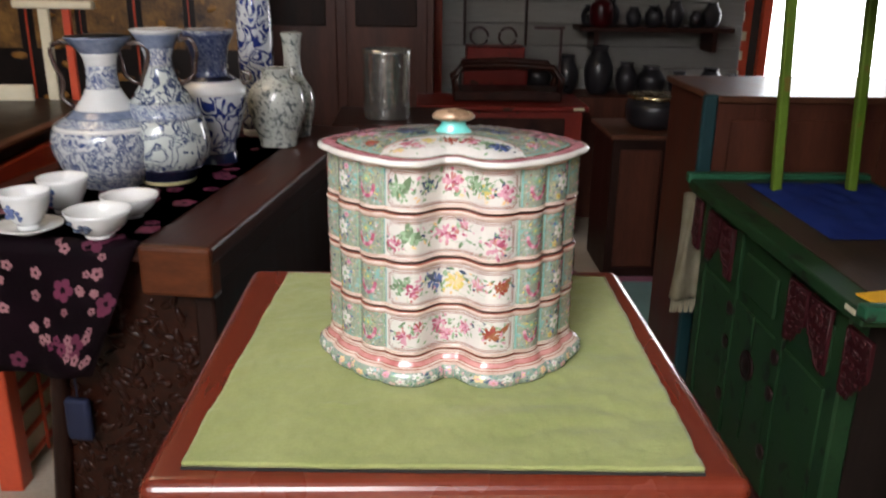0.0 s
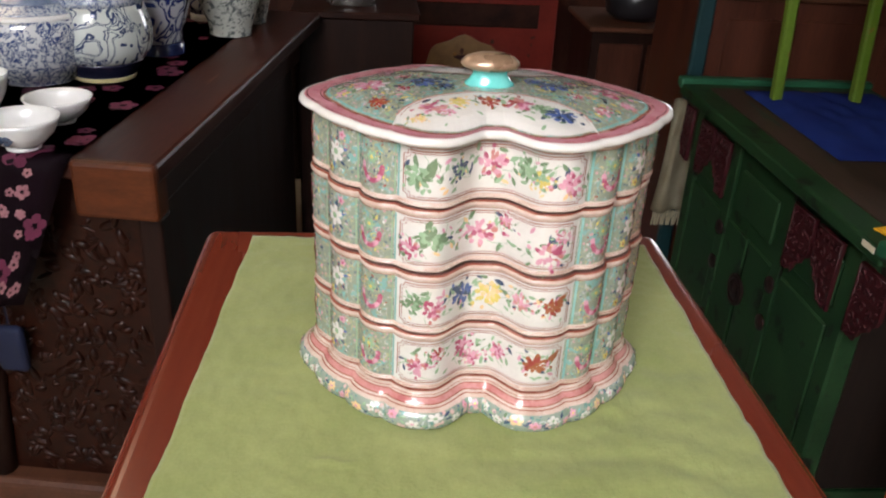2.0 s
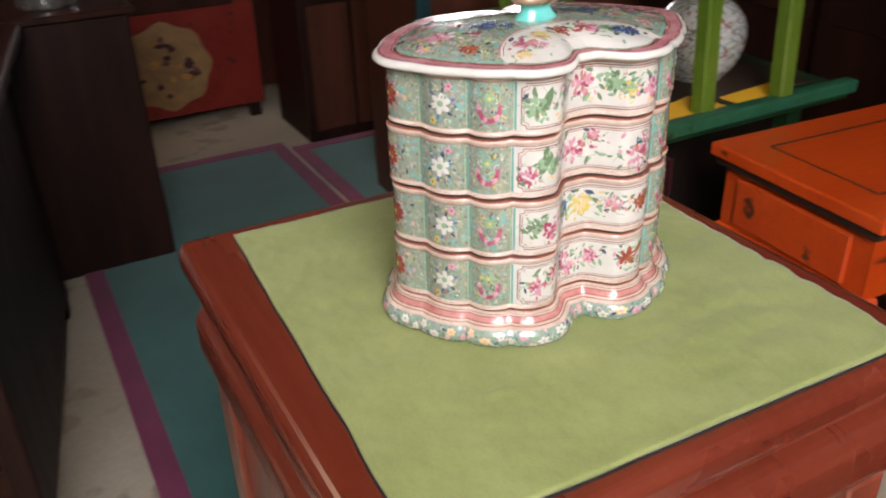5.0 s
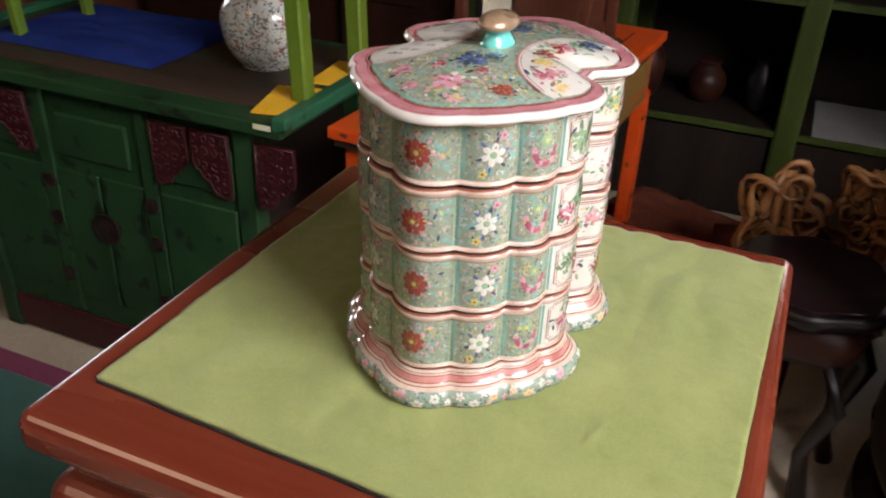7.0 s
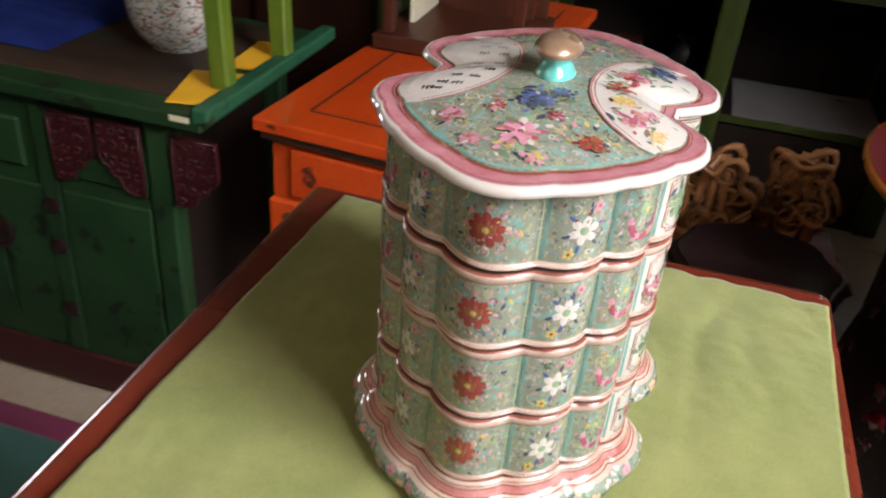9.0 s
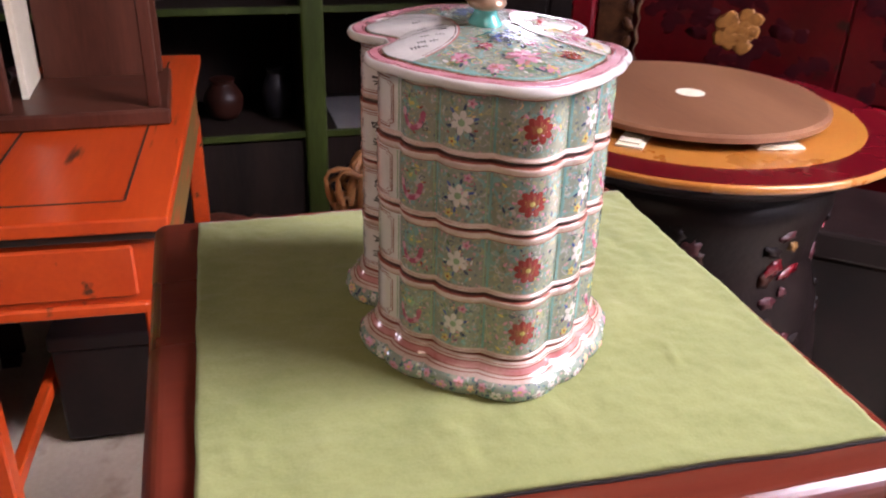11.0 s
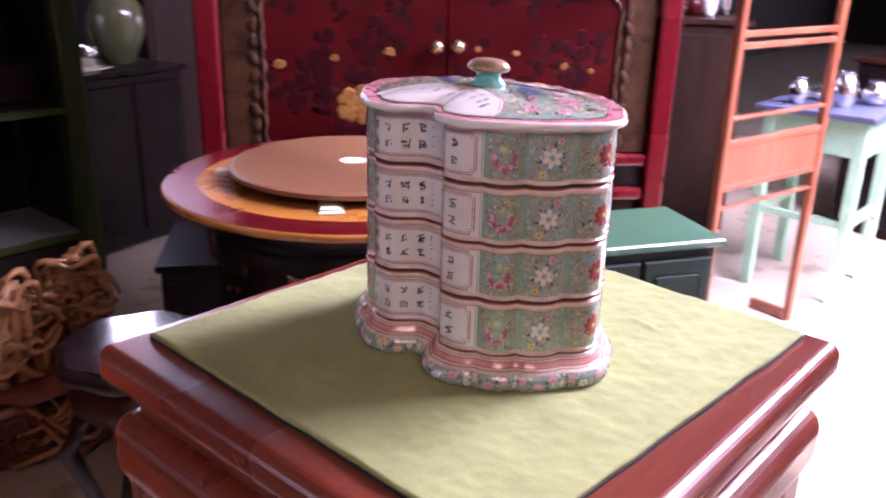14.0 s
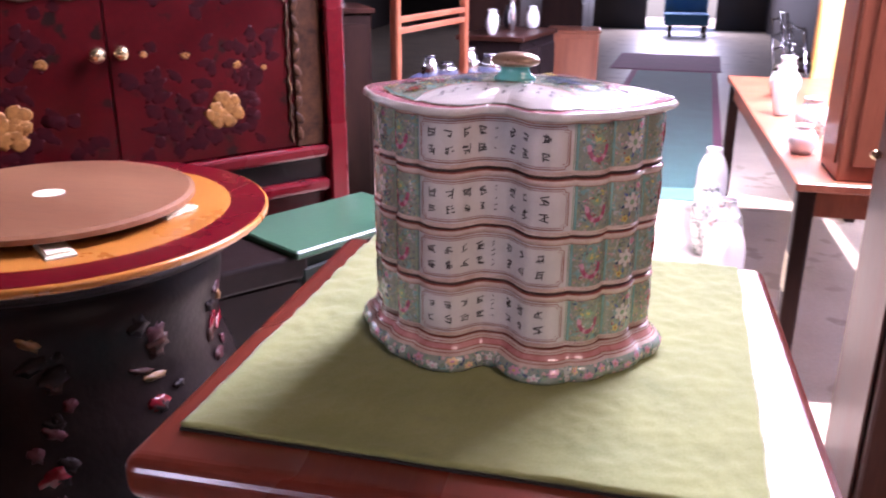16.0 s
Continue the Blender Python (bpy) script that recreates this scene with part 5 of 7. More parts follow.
blue_cloth = M("dark_blue_cloth", (0.0025, 0.006, 0.026), (0.005, 0.010, 0.042), rough=0.7, scale=20, fine=200, bump=0.4)
part("bag", B((-0.428, 0.036, 0.405, -0.362, 0.062, 0.520), bev=0.012, seg=3), blue_cloth, pouch, smooth=True)
part("cord", tube([(-0.395, 0.052, 0.515), (-0.400, 0.058, 0.60), (-0.398, 0.064, 0.70)], 0.0025, 6), blue_cloth, pouch, smooth=True)

blossom_cloth = M("black_brocade", (0.006, 0.003, 0.005), (0.016, 0.006, 0.011), rough=0.6, scale=8, fine=300, bump=0.2, spec=0.12)
magenta = M("magenta_brocade", (0.075, 0.006, 0.028), (0.15, 0.015, 0.055), rough=0.6, scale=14, fine=300, bump=0.2)
blossom = M("pale_pink_silk", (0.24, 0.085, 0.11), (0.38, 0.18, 0.19), rough=0.6, scale=25, fine=300)
tcl = thing("table_runner", (-0.474, 0.968, VZ), "black brocade runner with magenta and pink plum blossoms", "table runner", rz=-8.6)
def runner_at(u, v, lift=0.0):
    """u across, v from the far end over the table's near edge down the drop."""
    top_len = 1.30
    s = v * (top_len + 0.34)
    w0, w1 = -0.72, -0.165
    if s < top_len:
        return Vector((w0 + (w1 - w0) * u, top_len - s, 0.0035 + lift))
    d = s - top_len
    spread = 1 - 0.55 * (d / 0.34)
    mid = (w0 + w1) / 2
    return Vector((mid + (u - 0.5) * (w1 - w0) * (spread if u > 0.5 else 1), -0.010 - lift - 0.012 * math.sin(u * 11) * d / 0.34, 0.0035 - d))


bm = grid(14, 60, lambda u, v: runner_at(u, v))
bmesh.ops.solidify(bm, geom=bm.faces[:], thickness=-0.002)
part("runner_cloth", bm, blossom_cloth, tcl, smooth=True)
random.seed(21)
bm1, bm2 = bmesh.new(), bmesh.new()


def petal(bm, u, v, r, mat_lift):
    for k in range(5):
        a = k * 1.257 + u * 9
        pts = []
        for i in range(7):
            t = 2 * math.pi * i / 7
            du, dv = (0.62 * math.cos(a) + 0.42 * math.cos(t)) * r, (0.62 * math.sin(a) + 0.42 * math.sin(t)) * r
            pts.append(bm.verts.new(runner_at(min(0.999, max(0.001, u + du / 0.535)), min(0.999, max(0.001, v + dv / 1.64)), mat_lift + 0.00004 * k)))
        bm.faces.new(pts)


for k in range(95):
    petal(bm1, random.uniform(0.05, 0.97), random.uniform(0.03, 0.985), random.uniform(0.014, 0.034), 0.0012)
for k in range(44):
    u, v = random.uniform(0.06, 0.97), random.uniform(0.80, 0.985)
    petal(bm2, u, v, random.uniform(0.010, 0.017), 0.0020)
for k in range(24):
    petal(bm2, random.uniform(0.06, 0.9), random.uniform(0.1, 0.8), random.uniform(0.006, 0.010), 0.0020)
part("magenta_blossoms", bm1, magenta, tcl, "magenta woven blossoms")
part("pink_blossoms", bm2, blossom, tcl, "pale pink woven blossoms")


blue_band = painted("pale_blue_key_band", (0.46, 0.50, 0.55), [((0.12, 0.16, 0.28), 120, 0.52), ((0.08, 0.11, 0.22), 90, 0.20)])
neck_blue = painted("dark_blue_neck", (0.10, 0.12, 0.20), [((0.03, 0.045, 0.12), 70, 0.50), ((0.30, 0.33, 0.40), 90, 0.14)])
grey_blue = M("grey_blue_wash", (0.14, 0.18, 0.28), (0.26, 0.31, 0.42), rough=0.15, scale=50, fine=200, coat=0.6)
handle_glaze = M("brown_handle_glaze", (0.022, 0.010, 0.008), (0.085, 0.05, 0.04), rough=0.15, scale=30, coat=0.6)


def vase(loc, prof, bands, label, handles=None, tall=1.0):
    """bands: list of (from, to, material) in rows of the profile."""
    v = thing("vase", loc, label, "vase", "vases on the long table")
    prof = [(r, z * tall) for r, z in prof]
    for a, b, m, nm in bands:
        part(nm, lathe(prof[a:b + 1], 40), m, v, smooth=True)
    if handles:
        for s in (-1, 1):
            part("handle", tube([(s * x, 0, z) for x, z in sm([(hx, hz * tall) for hx, hz in handles], 3)], 0.0065, 8), handle_glaze, v, smooth=True)
    return v


p1 = sm([(0.084, 0), (0.092, 0.012), (0.130, 0.062), (0.148, 0.127), (0.140, 0.178), (0.116, 0.202), (0.086, 0.226), (0.060, 0.262), (0.043, 0.302), (0.041, 0.360), (0.050, 0.395), (0.082, 0.434), (0.086, 0.443), (0.072, 0.440)])
vase((-0.872, 1.525, VZ + 0.005), p1, [(0, 20, blue_dense, "body"), (20, 22, porcelain, "ring"), (22, 27, blue_band, "shoulder"), (27, 31, grey_blue, "shoulder_ring"), (31, 39, porcelain, "neck_base"), (39, 45, blue_dense, "neck"), (45, 50, porcelain, "neck_band"), (50, 60, grey_blue, "collar"), (60, 65, porcelain, "rim")], "tall blue and white bottle vase with dense scrolls", [(0.085, 0.235), (0.112, 0.262), (0.104, 0.31), (0.122, 0.36), (0.128, 0.405), (0.105, 0.425), (0.070, 0.420)], 0.90)
p2 = sm([(0.073, 0), (0.076, 0.012), (0.080, 0.021), (0.100, 0.054), (0.120, 0.095), (0.118, 0.155), (0.094, 0.234), (0.052, 0.305), (0.036, 0.355), (0.040, 0.400), (0.058, 0.440), (0.069, 0.462), (0.058, 0.460)])
vase((-0.728, 1.56, VZ + 0.005), p2, [(0, 5, yellow_rim, "foot"), (5, 15, cobalt_dark, "base_band"), (15, 28, blue_loose, "body"), (28, 31, blue_band, "shoulder_band"), (31, 40, blue_loose, "shoulder"), (40, 46, blue_dense, "neck"), (46, 52, grey_blue, "collar"), (52, 60, porcelain, "rim")], "pear-shaped blue and white vase with a flowering branch", [(0.056, 0.300), (0.090, 0.322), (0.098, 0.36), (0.104, 0.40), (0.088, 0.435), (0.055, 0.430)], 0.90)
p3 = sm([(0.070, 0), (0.068, 0.02), (0.064, 0.05), (0.080, 0.11), (0.100, 0.19), (0.106, 0.24), (0.094, 0.268), (0.058, 0.290), (0.053, 0.33), (0.060, 0.38), (0.078, 0.430), (0.080, 0.438), (0.068, 0.436)])
vase((-0.655, 1.82, VZ + 0.005), p3, [(0, 8, cobalt, "foot"), (8, 24, blue_sparse, "body"), (24, 32, porcelain, "shoulder"), (32, 35, cobalt_dark, "shoulder_ring"), (35, 50, neck_blue, "neck"), (50, 60, blue_dense, "rim")], "baluster blue and white vase with deep blue neck", [(0.095, 0.262), (0.115, 0.268), (0.120, 0.295), (0.094, 0.302)], 0.91)
p4 = sm([(0.062, 0), (0.066, 0.03), (0.090, 0.10), (0.098, 0.15), (0.084, 0.20), (0.052, 0.225), (0.045, 0.24), (0.05, 0.26), (0.042, 0.26)])
vase((-0.50, 2.08, VZ + 0.002), p4, [(0, 40, ink_glaze, "body")], "rounded grey-white jar with ink landscape")
p5 = sm([(0.055, 0), (0.06, 0.03), (0.075, 0.10), (0.07, 0.16), (0.04, 0.21), (0.03, 0.26), (0.032, 0.32), (0.038, 0.36), (0.03, 0.36)])
vase((-0.47, 2.26, VZ + 0.002), p5, [(0, 40, ink_glaze, "body")], "slim grey-white bottle vase")
p6 = sm([(0.06, 0), (0.06, 0.05), (0.062, 0.34), (0.058, 0.46), (0.045, 0.49), (0.05, 0.52), (0.042, 0.52)])
vase((-0.60, 2.28, VZ + 0.002), p6, [(0, 4, porcelain, "base"), (4, 30, blue_sparse, "body")], "tall cylindrical blue and white vase")
p7 = sm([(0.05, 0), (0.055, 0.02), (0.085, 0.10), (0.088, 0.17), (0.06, 0.22), (0.035, 0.24), (0.04, 0.26), (0.02, 0.29), (0.004, 0.30)])
vase((-0.70, 2.10, VZ + 0.005), p7, [(0, 24, rose_glaze, "body"), (24, 40, yellow_rim, "lid")], "lidded jar with pale yellow ground")


def cup(loc, r, h, label, kind="tea_bowl", flare=1.0):
    c = thing(kind, loc, label, "tea bowl" if kind == "tea_bowl" else "tea cup", "tea cups on the runner")
    part("foot_rim", lathe([(r * 0.44, 0), (r * 0.45, h * 0.09), (r * 0.40, h * 0.13)], 28), porcelain, c, smooth=True)
    part("bowl", lathe([(r * 0.40, h * 0.1), (r * 0.62, h * 0.26), (r * 0.84, h * 0.55), (r * 0.95, h * 0.85), (r, h), (r * 0.96, h), (r * 0.90, h * 0.82), (r * 0.78, h * 0.52), (r * 0.5, h * 0.25), (r * 0.1, h * 0.2)], 32), porcelain, c, smooth=True)
    bm = bmesh.new()
    random.seed(int(loc[0] * 1000) % 97)
    for k in range(9):
        a, v = -1.9 + random.uniform(-0.5, 0.5), random.uniform(0.35, 0.75)
        rr = r * (0.62 + 0.36 * (v - 0.26) / 0.6 + 0.06)
        blob(bm, (rr * math.cos(a), rr * math.sin(a), h * v), r * 0.10, r * 0.05, h * 0.08, 4, 0.3, 6)
    part("painted_spray", bm, P_NAVY if kind == "tea_bowl" else P_BLUE, c, "small painted spray", smooth=True)
    return c


cup((-0.735, 1.035, VZ + 0.006), 0.073, 0.062, "small white porcelain tea bowl with a painted spray")
cup((-0.718, 1.195, VZ + 0.006), 0.069, 0.054, "small white porcelain tea bowl")
sc = thing("saucer", (-0.905, 1.065, VZ + 0.006), "white porcelain saucer with painted rim", "saucer")
part("dish", lathe([(0.035, 0), (0.040, 0.004), (0.076, 0.018), (0.074, 0.020), (0.036, 0.008), (0.005, 0.007)], 32), porcelain, sc, smooth=True)
cup((-0.905, 1.065, VZ + 0.0145), 0.056, 0.088, "white porcelain cup with blue flower on a saucer", "tea_cup")
cup((-0.885, 1.225, VZ + 0.006), 0.060, 0.090, "white porcelain cup with a dark painted branch", "tea_cup")

# ---- red display cabinet at the window side ----
lc = thing("red_lattice_cabinet", (-2.09, 1.45, 0), "vermilion lattice cabinet with cream paper panels and dark glass top", "cabinet")
part("top", B((0, 0, 0.98, 0.86, 1.15, 1.02), bev=0.006), black_lacquer, lc, "dark glossy top")
for a in ((0, -0.02, 0.90, 0.88, 0.03, 0.9795), (0.84, 0.0305, 0.90, 0.88, 1.17, 0.9795)):
    part("cornice", B(a, bev=0.006), vermilion, lc)
part("corner_post", B((0.80, -0.01, 0, 0.87, 0.06, 0.8995), bev=0.004), vermilion, lc)
part("corner_post", B((0.0, -0.01, 0, 0.07, 0.06, 0.8995), bev=0.004), vermilion, lc)
part("corner_post", B((0.80, 1.09, 0, 0.87, 1.16, 0.8995), bev=0.004), vermilion, lc)
part("paper_panel", B((0.0705, 0.02, 0.02, 0.7995, 0.03, 0.899)), paper_cream, lc, "cream paper panel")
part("paper_panel", B((0.83, 0.0605, 0.02, 0.84, 1.0895, 0.899)), paper_cream, lc, "cream paper panel")
for i in range(10):
    part("lattice_bar", B((0.071, 0.005, 0.04 + 0.085 * i, 0.799, 0.0195, 0.052 + 0.085 * i)), vermilion, lc)
    part("lattice_bar", B((0.8405, 0.061, 0.04 + 0.085 * i, 0.856, 1.089, 0.052 + 0.085 * i)), vermilion, lc)
for i in range(6):
    part("lattice_bar", B((0.15 + 0.11 * i, -0.002, 0.02, 0.162 + 0.11 * i, 0.0045, 0.898)), vermilion, lc)
    part("lattice_bar", B((0.8565, 0.2 + 0.15 * i, 0.02, 0.863, 0.213 + 0.15 * i, 0.898)), vermilion, lc)
part("top_edging", B((-0.005, -0.025, 1.0205, 0.885, 0.02, 1.035), bev=0.004), brown_wood, lc, "worn wooden top edging")
part("top_edging", B((0.845, 0.0205, 1.0205, 0.885, 1.16, 1.035), bev=0.004), brown_wood, lc, "worn wooden top edging")

# ---- back of the room ----
solo("boarded_wall_panel", B((0.12, 4.84, 0.0, 2.1, 4.86, 2.4)), slat_white, "greyish white horizontal boarding", "wall panel", kind="structure")
for i in range(14):
    solo("trim", B((0, 0, 0, 1.98, 0.018, 0.135), bev=0.004), slat_white, "pale horizontal wall board", "board", (0.12, 4.82, 0.5 + 0.14 * i), kind="structure")
ochre_dull = M("dull_ochre_paint", (0.16, 0.085, 0.03), (0.27, 0.15, 0.055), rough=0.5, scale=14, fine=120, bump=0.3)
rc = thing("red_medallion_cabinet", (0.0, 3.88, 0), "low red lacquer cabinet with a gilt medallion", "cabinet")
med_red = M("bright_cabinet_red", (0.13, 0.009, 0.006), (0.20, 0.018, 0.010), rough=0.4, scale=6, fine=80, bump=0.1, wear=(0.05, 0.016, 0.008), wear_at=0.64, spec=0.3)
part("body", B((0, 0, 0.08, 0.90, 0.45, 0.78), bev=0.006), med_red, rc)
part("top_frieze", B((0.10, -0.008, 0.62, 0.80, -0.0005, 0.74), bev=0.004), dark_wood, rc, "dark frieze panel")
part("cabinet_top", B((-0.03, -0.03, 0.7805, 0.93, 0.47, 0.81), bev=0.006), med_red, rc)
part("price_label", B((0.84, -0.034, 0.788, 0.90, -0.0305, 0.802)), paper_cream, rc, "small blank white label")
for x in (0.02, 0.82):
    for y in (0.02, 0.37):
        part("leg", B((x, y, 0, x + 0.06, y + 0.06, 0.0795)), dark_wood_z, rc)
med = part("medallion", lathe([(0.222, 0), (0.222, 0.006), (0.195, 0.009), (0.02, 0.010)], 36, lobes=8, amp=0.05), ochre_dull, rc, "lobed gilt medallion")
med.matrix_local = pose(0.415, 0.0, 0.345, 90, 0, 0)
random.seed(4)
for k in range(18):
    a, q = random.random() * 6.28, random.random() ** 0.5 * 0.15
    part("medallion_leaf", blob(bmesh.new(), (0.415 + q * math.cos(a), -0.010, 0.345 + q * math.sin(a)), random.uniform(0.012, 0.035), 0.003, random.uniform(0.010, 0.022), 5, 0.6), random.choice((carved_red, brown_wood, gilt)), rc, smooth=True)
bo = thing("dark_carved_tray", (0.18, 4.0, 0.8105), "long dark carved wooden tray with rounded handles", "tray")
part("tray_body", B((0, 0, 0, 0.62, 0.28, 0.06), bev=0.012, seg=2), dark_wood, bo)
for y in (0.02, 0.26):
    part("rail", tube([(0.02, y, 0.05), (0.0, y, 0.12), (0.06, y, 0.19), (0.31, y, 0.205), (0.56, y, 0.19), (0.62, y, 0.12), (0.60, y, 0.05)], 0.02, 8), dark_wood, bo, smooth=True)
bc = thing("brown_cupboard", (0.95, 3.32, 0), "dark brown wooden cupboard", "cupboard")
part("body", B((0, 0, 0, 0.52, 0.45, 0.735), bev=0.004), dark_wood_z, bc)
part("door", B((0.04, -0.012, 0.06, 0.25, -0.0005, 0.68), bev=0.005), brown_wood_z, bc)
part("door", B((0.27, -0.012, 0.06, 0.48, -0.0005, 0.68), bev=0.005), brown_wood_z, bc)
part("cupboard_top", B((-0.02, -0.03, 0.7355, 0.54, 0.47, 0.76), bev=0.004), brown_wood, bc)
pt = thing("metal_pot", (1.20, 3.52, 0.7605), "dark round pot with a bright metal rim", "pot")
part("body", lathe([(0.10, 0), (0.14, 0.03), (0.15, 0.10), (0.135, 0.15)], 28), dark_pot, pt, smooth=True)
part("pot_rim", lathe([(0.14, 0.150), (0.148, 0.155), (0.148, 0.17), (0.13, 0.172)], 28), brass, pt, smooth=True)
lw = thing("back_sideboard", (0.65, 4.42, 0), "dark brown back sideboard", "sideboard")
part("body", B((0, 0, 0, 1.42, 0.37, 0.78), bev=0.004), brown_wood_z, lw)
ws = thing("wall_shelf", (0.98, 4.56, 1.165), "dark wooden wall shelf", "shelf")
part("board", B((0, 0, 0, 0.98, 0.25, 0.03), bev=0.004), dark_wood, ws)
for x in (0.1, 0.85):
    part("bracket", B((x, 0.03, -0.12, x + 0.03, 0.255, -0.0005)), dark_wood, ws)
cr = thing("red_carrier", (0.26, 4.50, 0.0), "red lacquer two-tier carrier with ring handles", "carrier")
part("stand_leg", B((0.02, 0.02, 0, 0.38, 0.24, 0.80)), dark_wood_z, cr)
part("lower_box", B((0, 0, 0.8005, 0.40, 0.26, 0.98), bev=0.008, seg=2), med_red, cr)
part("upper_box", B((0.02, 0.02, 0.9805, 0.38, 0.24, 1.07), bev=0.008, seg=2), med_red, cr)
for x in (0.10, 0.28):
    part("ring_handle", tube([(x + 0.055 * math.cos(a), 0.12, 1.125 + 0.055 * math.sin(a)) for a in (0.35 * q for q in range(18))], 0.008, 6), iron, cr, smooth=True)
for x in (0.0, 0.385):
    part("upright", B((x, 0.11, 1.0705, x + 0.015, 0.15, 1.6)), dark_wood_z, cr)
hk = thing("hook_stand", (0.86, 4.52, 0.7805), "dark metal stand with a cross arm", "stand")
part("base", lathe([(0.06, 0), (0.06, 0.012), (0.012, 0.02)], 16), iron, hk)
part("upright", B((-0.008, -0.008, 0.02, 0.008, 0.008, 0.40)), iron, hk)
part("cross_arm", B((-0.17, -0.009, 0.40, 0.02, 0.009, 0.418)), iron, hk)
random.seed(14)


def small_pot(loc, r, h, mat=None):
    o = solo("stoneware_pot", lathe(sm([(r * 0.6, 0), (r * 0.9, h * 0.2), (r, h * 0.55), (r * 0.7, h * 0.8), (r * 0.55, h * 0.9), (r * 0.65, h), (r * 0.5, h)], 3), 20), mat or dark_pot, "small dark glazed stoneware pot", "pot", loc, "pots on the shelves", smooth=True)
    return o


for x, r, h in ((1.06, 0.055, 0.13), (1.18, 0.07, 0.16), (1.34, 0.05, 0.12), (1.47, 0.06, 0.13), (1.60, 0.06, 0.16), (1.74, 0.045, 0.10), (1.84, 0.06, 0.15)):
    small_pot((x, 4.68, 1.195), r, h)
for x, r, h in ((0.74, 0.08, 0.2), (0.92, 0.07, 0.24), (1.12, 0.09, 0.30), (1.30, 0.07, 0.2), (1.46, 0.09, 0.18), (1.64, 0.07, 0.15), (1.84, 0.08, 0.17), (1.98, 0.06, 0.13)):
    small_pot((x, 4.58, 0.78), r, h)
solo("red_lidded_pot", lathe(sm([(0.05, 0), (0.07, 0.03), (0.07, 0.12), (0.05, 0.15), (0.01, 0.17)], 4), 20), red_lacquer, "small red lacquer lidded pot on the shelf", "pot", (1.12, 4.62, 1.195), smooth=True)

wd = thing("dark_wardrobe", (-1.55, 4.3, 0), "tall dark brown panelled wardrobe", "wardrobe")
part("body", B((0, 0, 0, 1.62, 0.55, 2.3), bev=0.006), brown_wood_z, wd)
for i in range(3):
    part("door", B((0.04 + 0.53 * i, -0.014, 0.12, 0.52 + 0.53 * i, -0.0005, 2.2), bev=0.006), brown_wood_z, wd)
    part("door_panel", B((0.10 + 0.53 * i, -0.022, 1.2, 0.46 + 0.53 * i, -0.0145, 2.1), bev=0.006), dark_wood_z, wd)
bk = thing("dark_floor_chest", (-1.20, 3.22, 0), "dark wooden chest on the floor before the wardrobe", "chest")
part("body", B((0, 0, 0.03, 0.82, 0.45, 0.60), bev=0.006), dark_wood_z, bk)
part("chest_top", B((-0.015, -0.015, 0.6005, 0.835, 0.465, 0.625), bev=0.004), dark_wood, bk)
for x in (0.03, 0.42):
    part("door", B((x, -0.010, 0.07, x + 0.37, -0.0005, 0.57), bev=0.004), dark_wood_z, bk)
part("plinth", B((0.02, 0.02, 0, 0.80, 0.43, 0.0295)), dark_wood_z, bk)
rf = thing("red_door_frame", (0.08, 4.05, 0), "red painted upright door frame", "frame")
part("upright", B((0.0, 0.72, 0, 0.05, 0.78, 2.4), bev=0.004), vermilion, rf)
st2 = thing("dark_pedestal", (-0.34, 2.5, 0), "dark carved pedestal cabinet", "pedestal")
part("body", B((0, 0, 0, 0.42, 0.42, 0.92), bev=0.006), dark_wood_z, st2)
part("pedestal_top", B((-0.02, -0.02, 0.9205, 0.44, 0.44, 0.945), bev=0.004), dark_wood, st2)
cy = thing("woven_cylinder", (-0.15, 2.66, 0.9455), "silver-grey woven cylinder vase", "vase")
part("body", lathe([(0.090, 0), (0.094, 0.01), (0.097, 0.26), (0.100, 0.275), (0.092, 0.275), (0.085, 0.2)], 32), grey_metal, cy, smooth=True)
old_gold = M("brownish_gold_leaf", (0.03, 0.012, 0.006), (0.30, 0.15, 0.035), rough=0.35, scale=9, fine=60, bump=0.4)
gsn = thing("gilt_lacquer_screen", (-2.25, 3.6, -0.1), "black lacquer screen with gilt landscape panels and red edges", "screen")
for i in range(5):
    part("screen_panel", B((0.27 * i, 0.02 * (i % 2), 0.1, 0.262 + 0.27 * i, 0.03 + 0.02 * (i % 2), 2.1)), black_lacquer, gsn)
    part("panel_edge", B((0.2625 + 0.27 * i, 0.01, 0.1, 0.2695 + 0.27 * i, 0.05, 2.1)), vermilion, gsn)
    part("gilt_ground", B((0.03 + 0.27 * i, 0.02 * (i % 2) - 0.004, 1.22, 0.235 + 0.27 * i, 0.02 * (i % 2) - 0.0005, 2.0)), old_gold, gsn, "brownish gold painted field")
    for k in range(14):
        part("gilt_motif", blob(bmesh.new(), (0.13 + 0.27 * i + random.uniform(-0.09, 0.09), 0.0, random.uniform(0.7, 1.9)), random.uniform(0.012, 0.05), 0.006, random.uniform(0.008, 0.03), 4, 0.7, 7), gilt, gsn, smooth=True)
bst = thing("brass_lamp_stand", (-1.475, 2.55, 1.0205), "pale yellow upright stand with a cross bar", "stand")
part("upright", B((0.01, 0, 0, 0.05, 0.02, 0.345), bev=0.003), paper_cream, bst)
part("upright", B((0.10, 0, 0, 0.13, 0.02, 0.345), bev=0.003), vermilion, bst)
part("cross_bar", B((-0.08, -0.01, 0.3455, 0.22, 0.03, 0.375), bev=0.005), paper_cream, bst)
part("stand_base", B((-0.20, -0.02, 0.0, -0.04, -0.0005, 0.06), bev=0.003), paper_cream, bst)

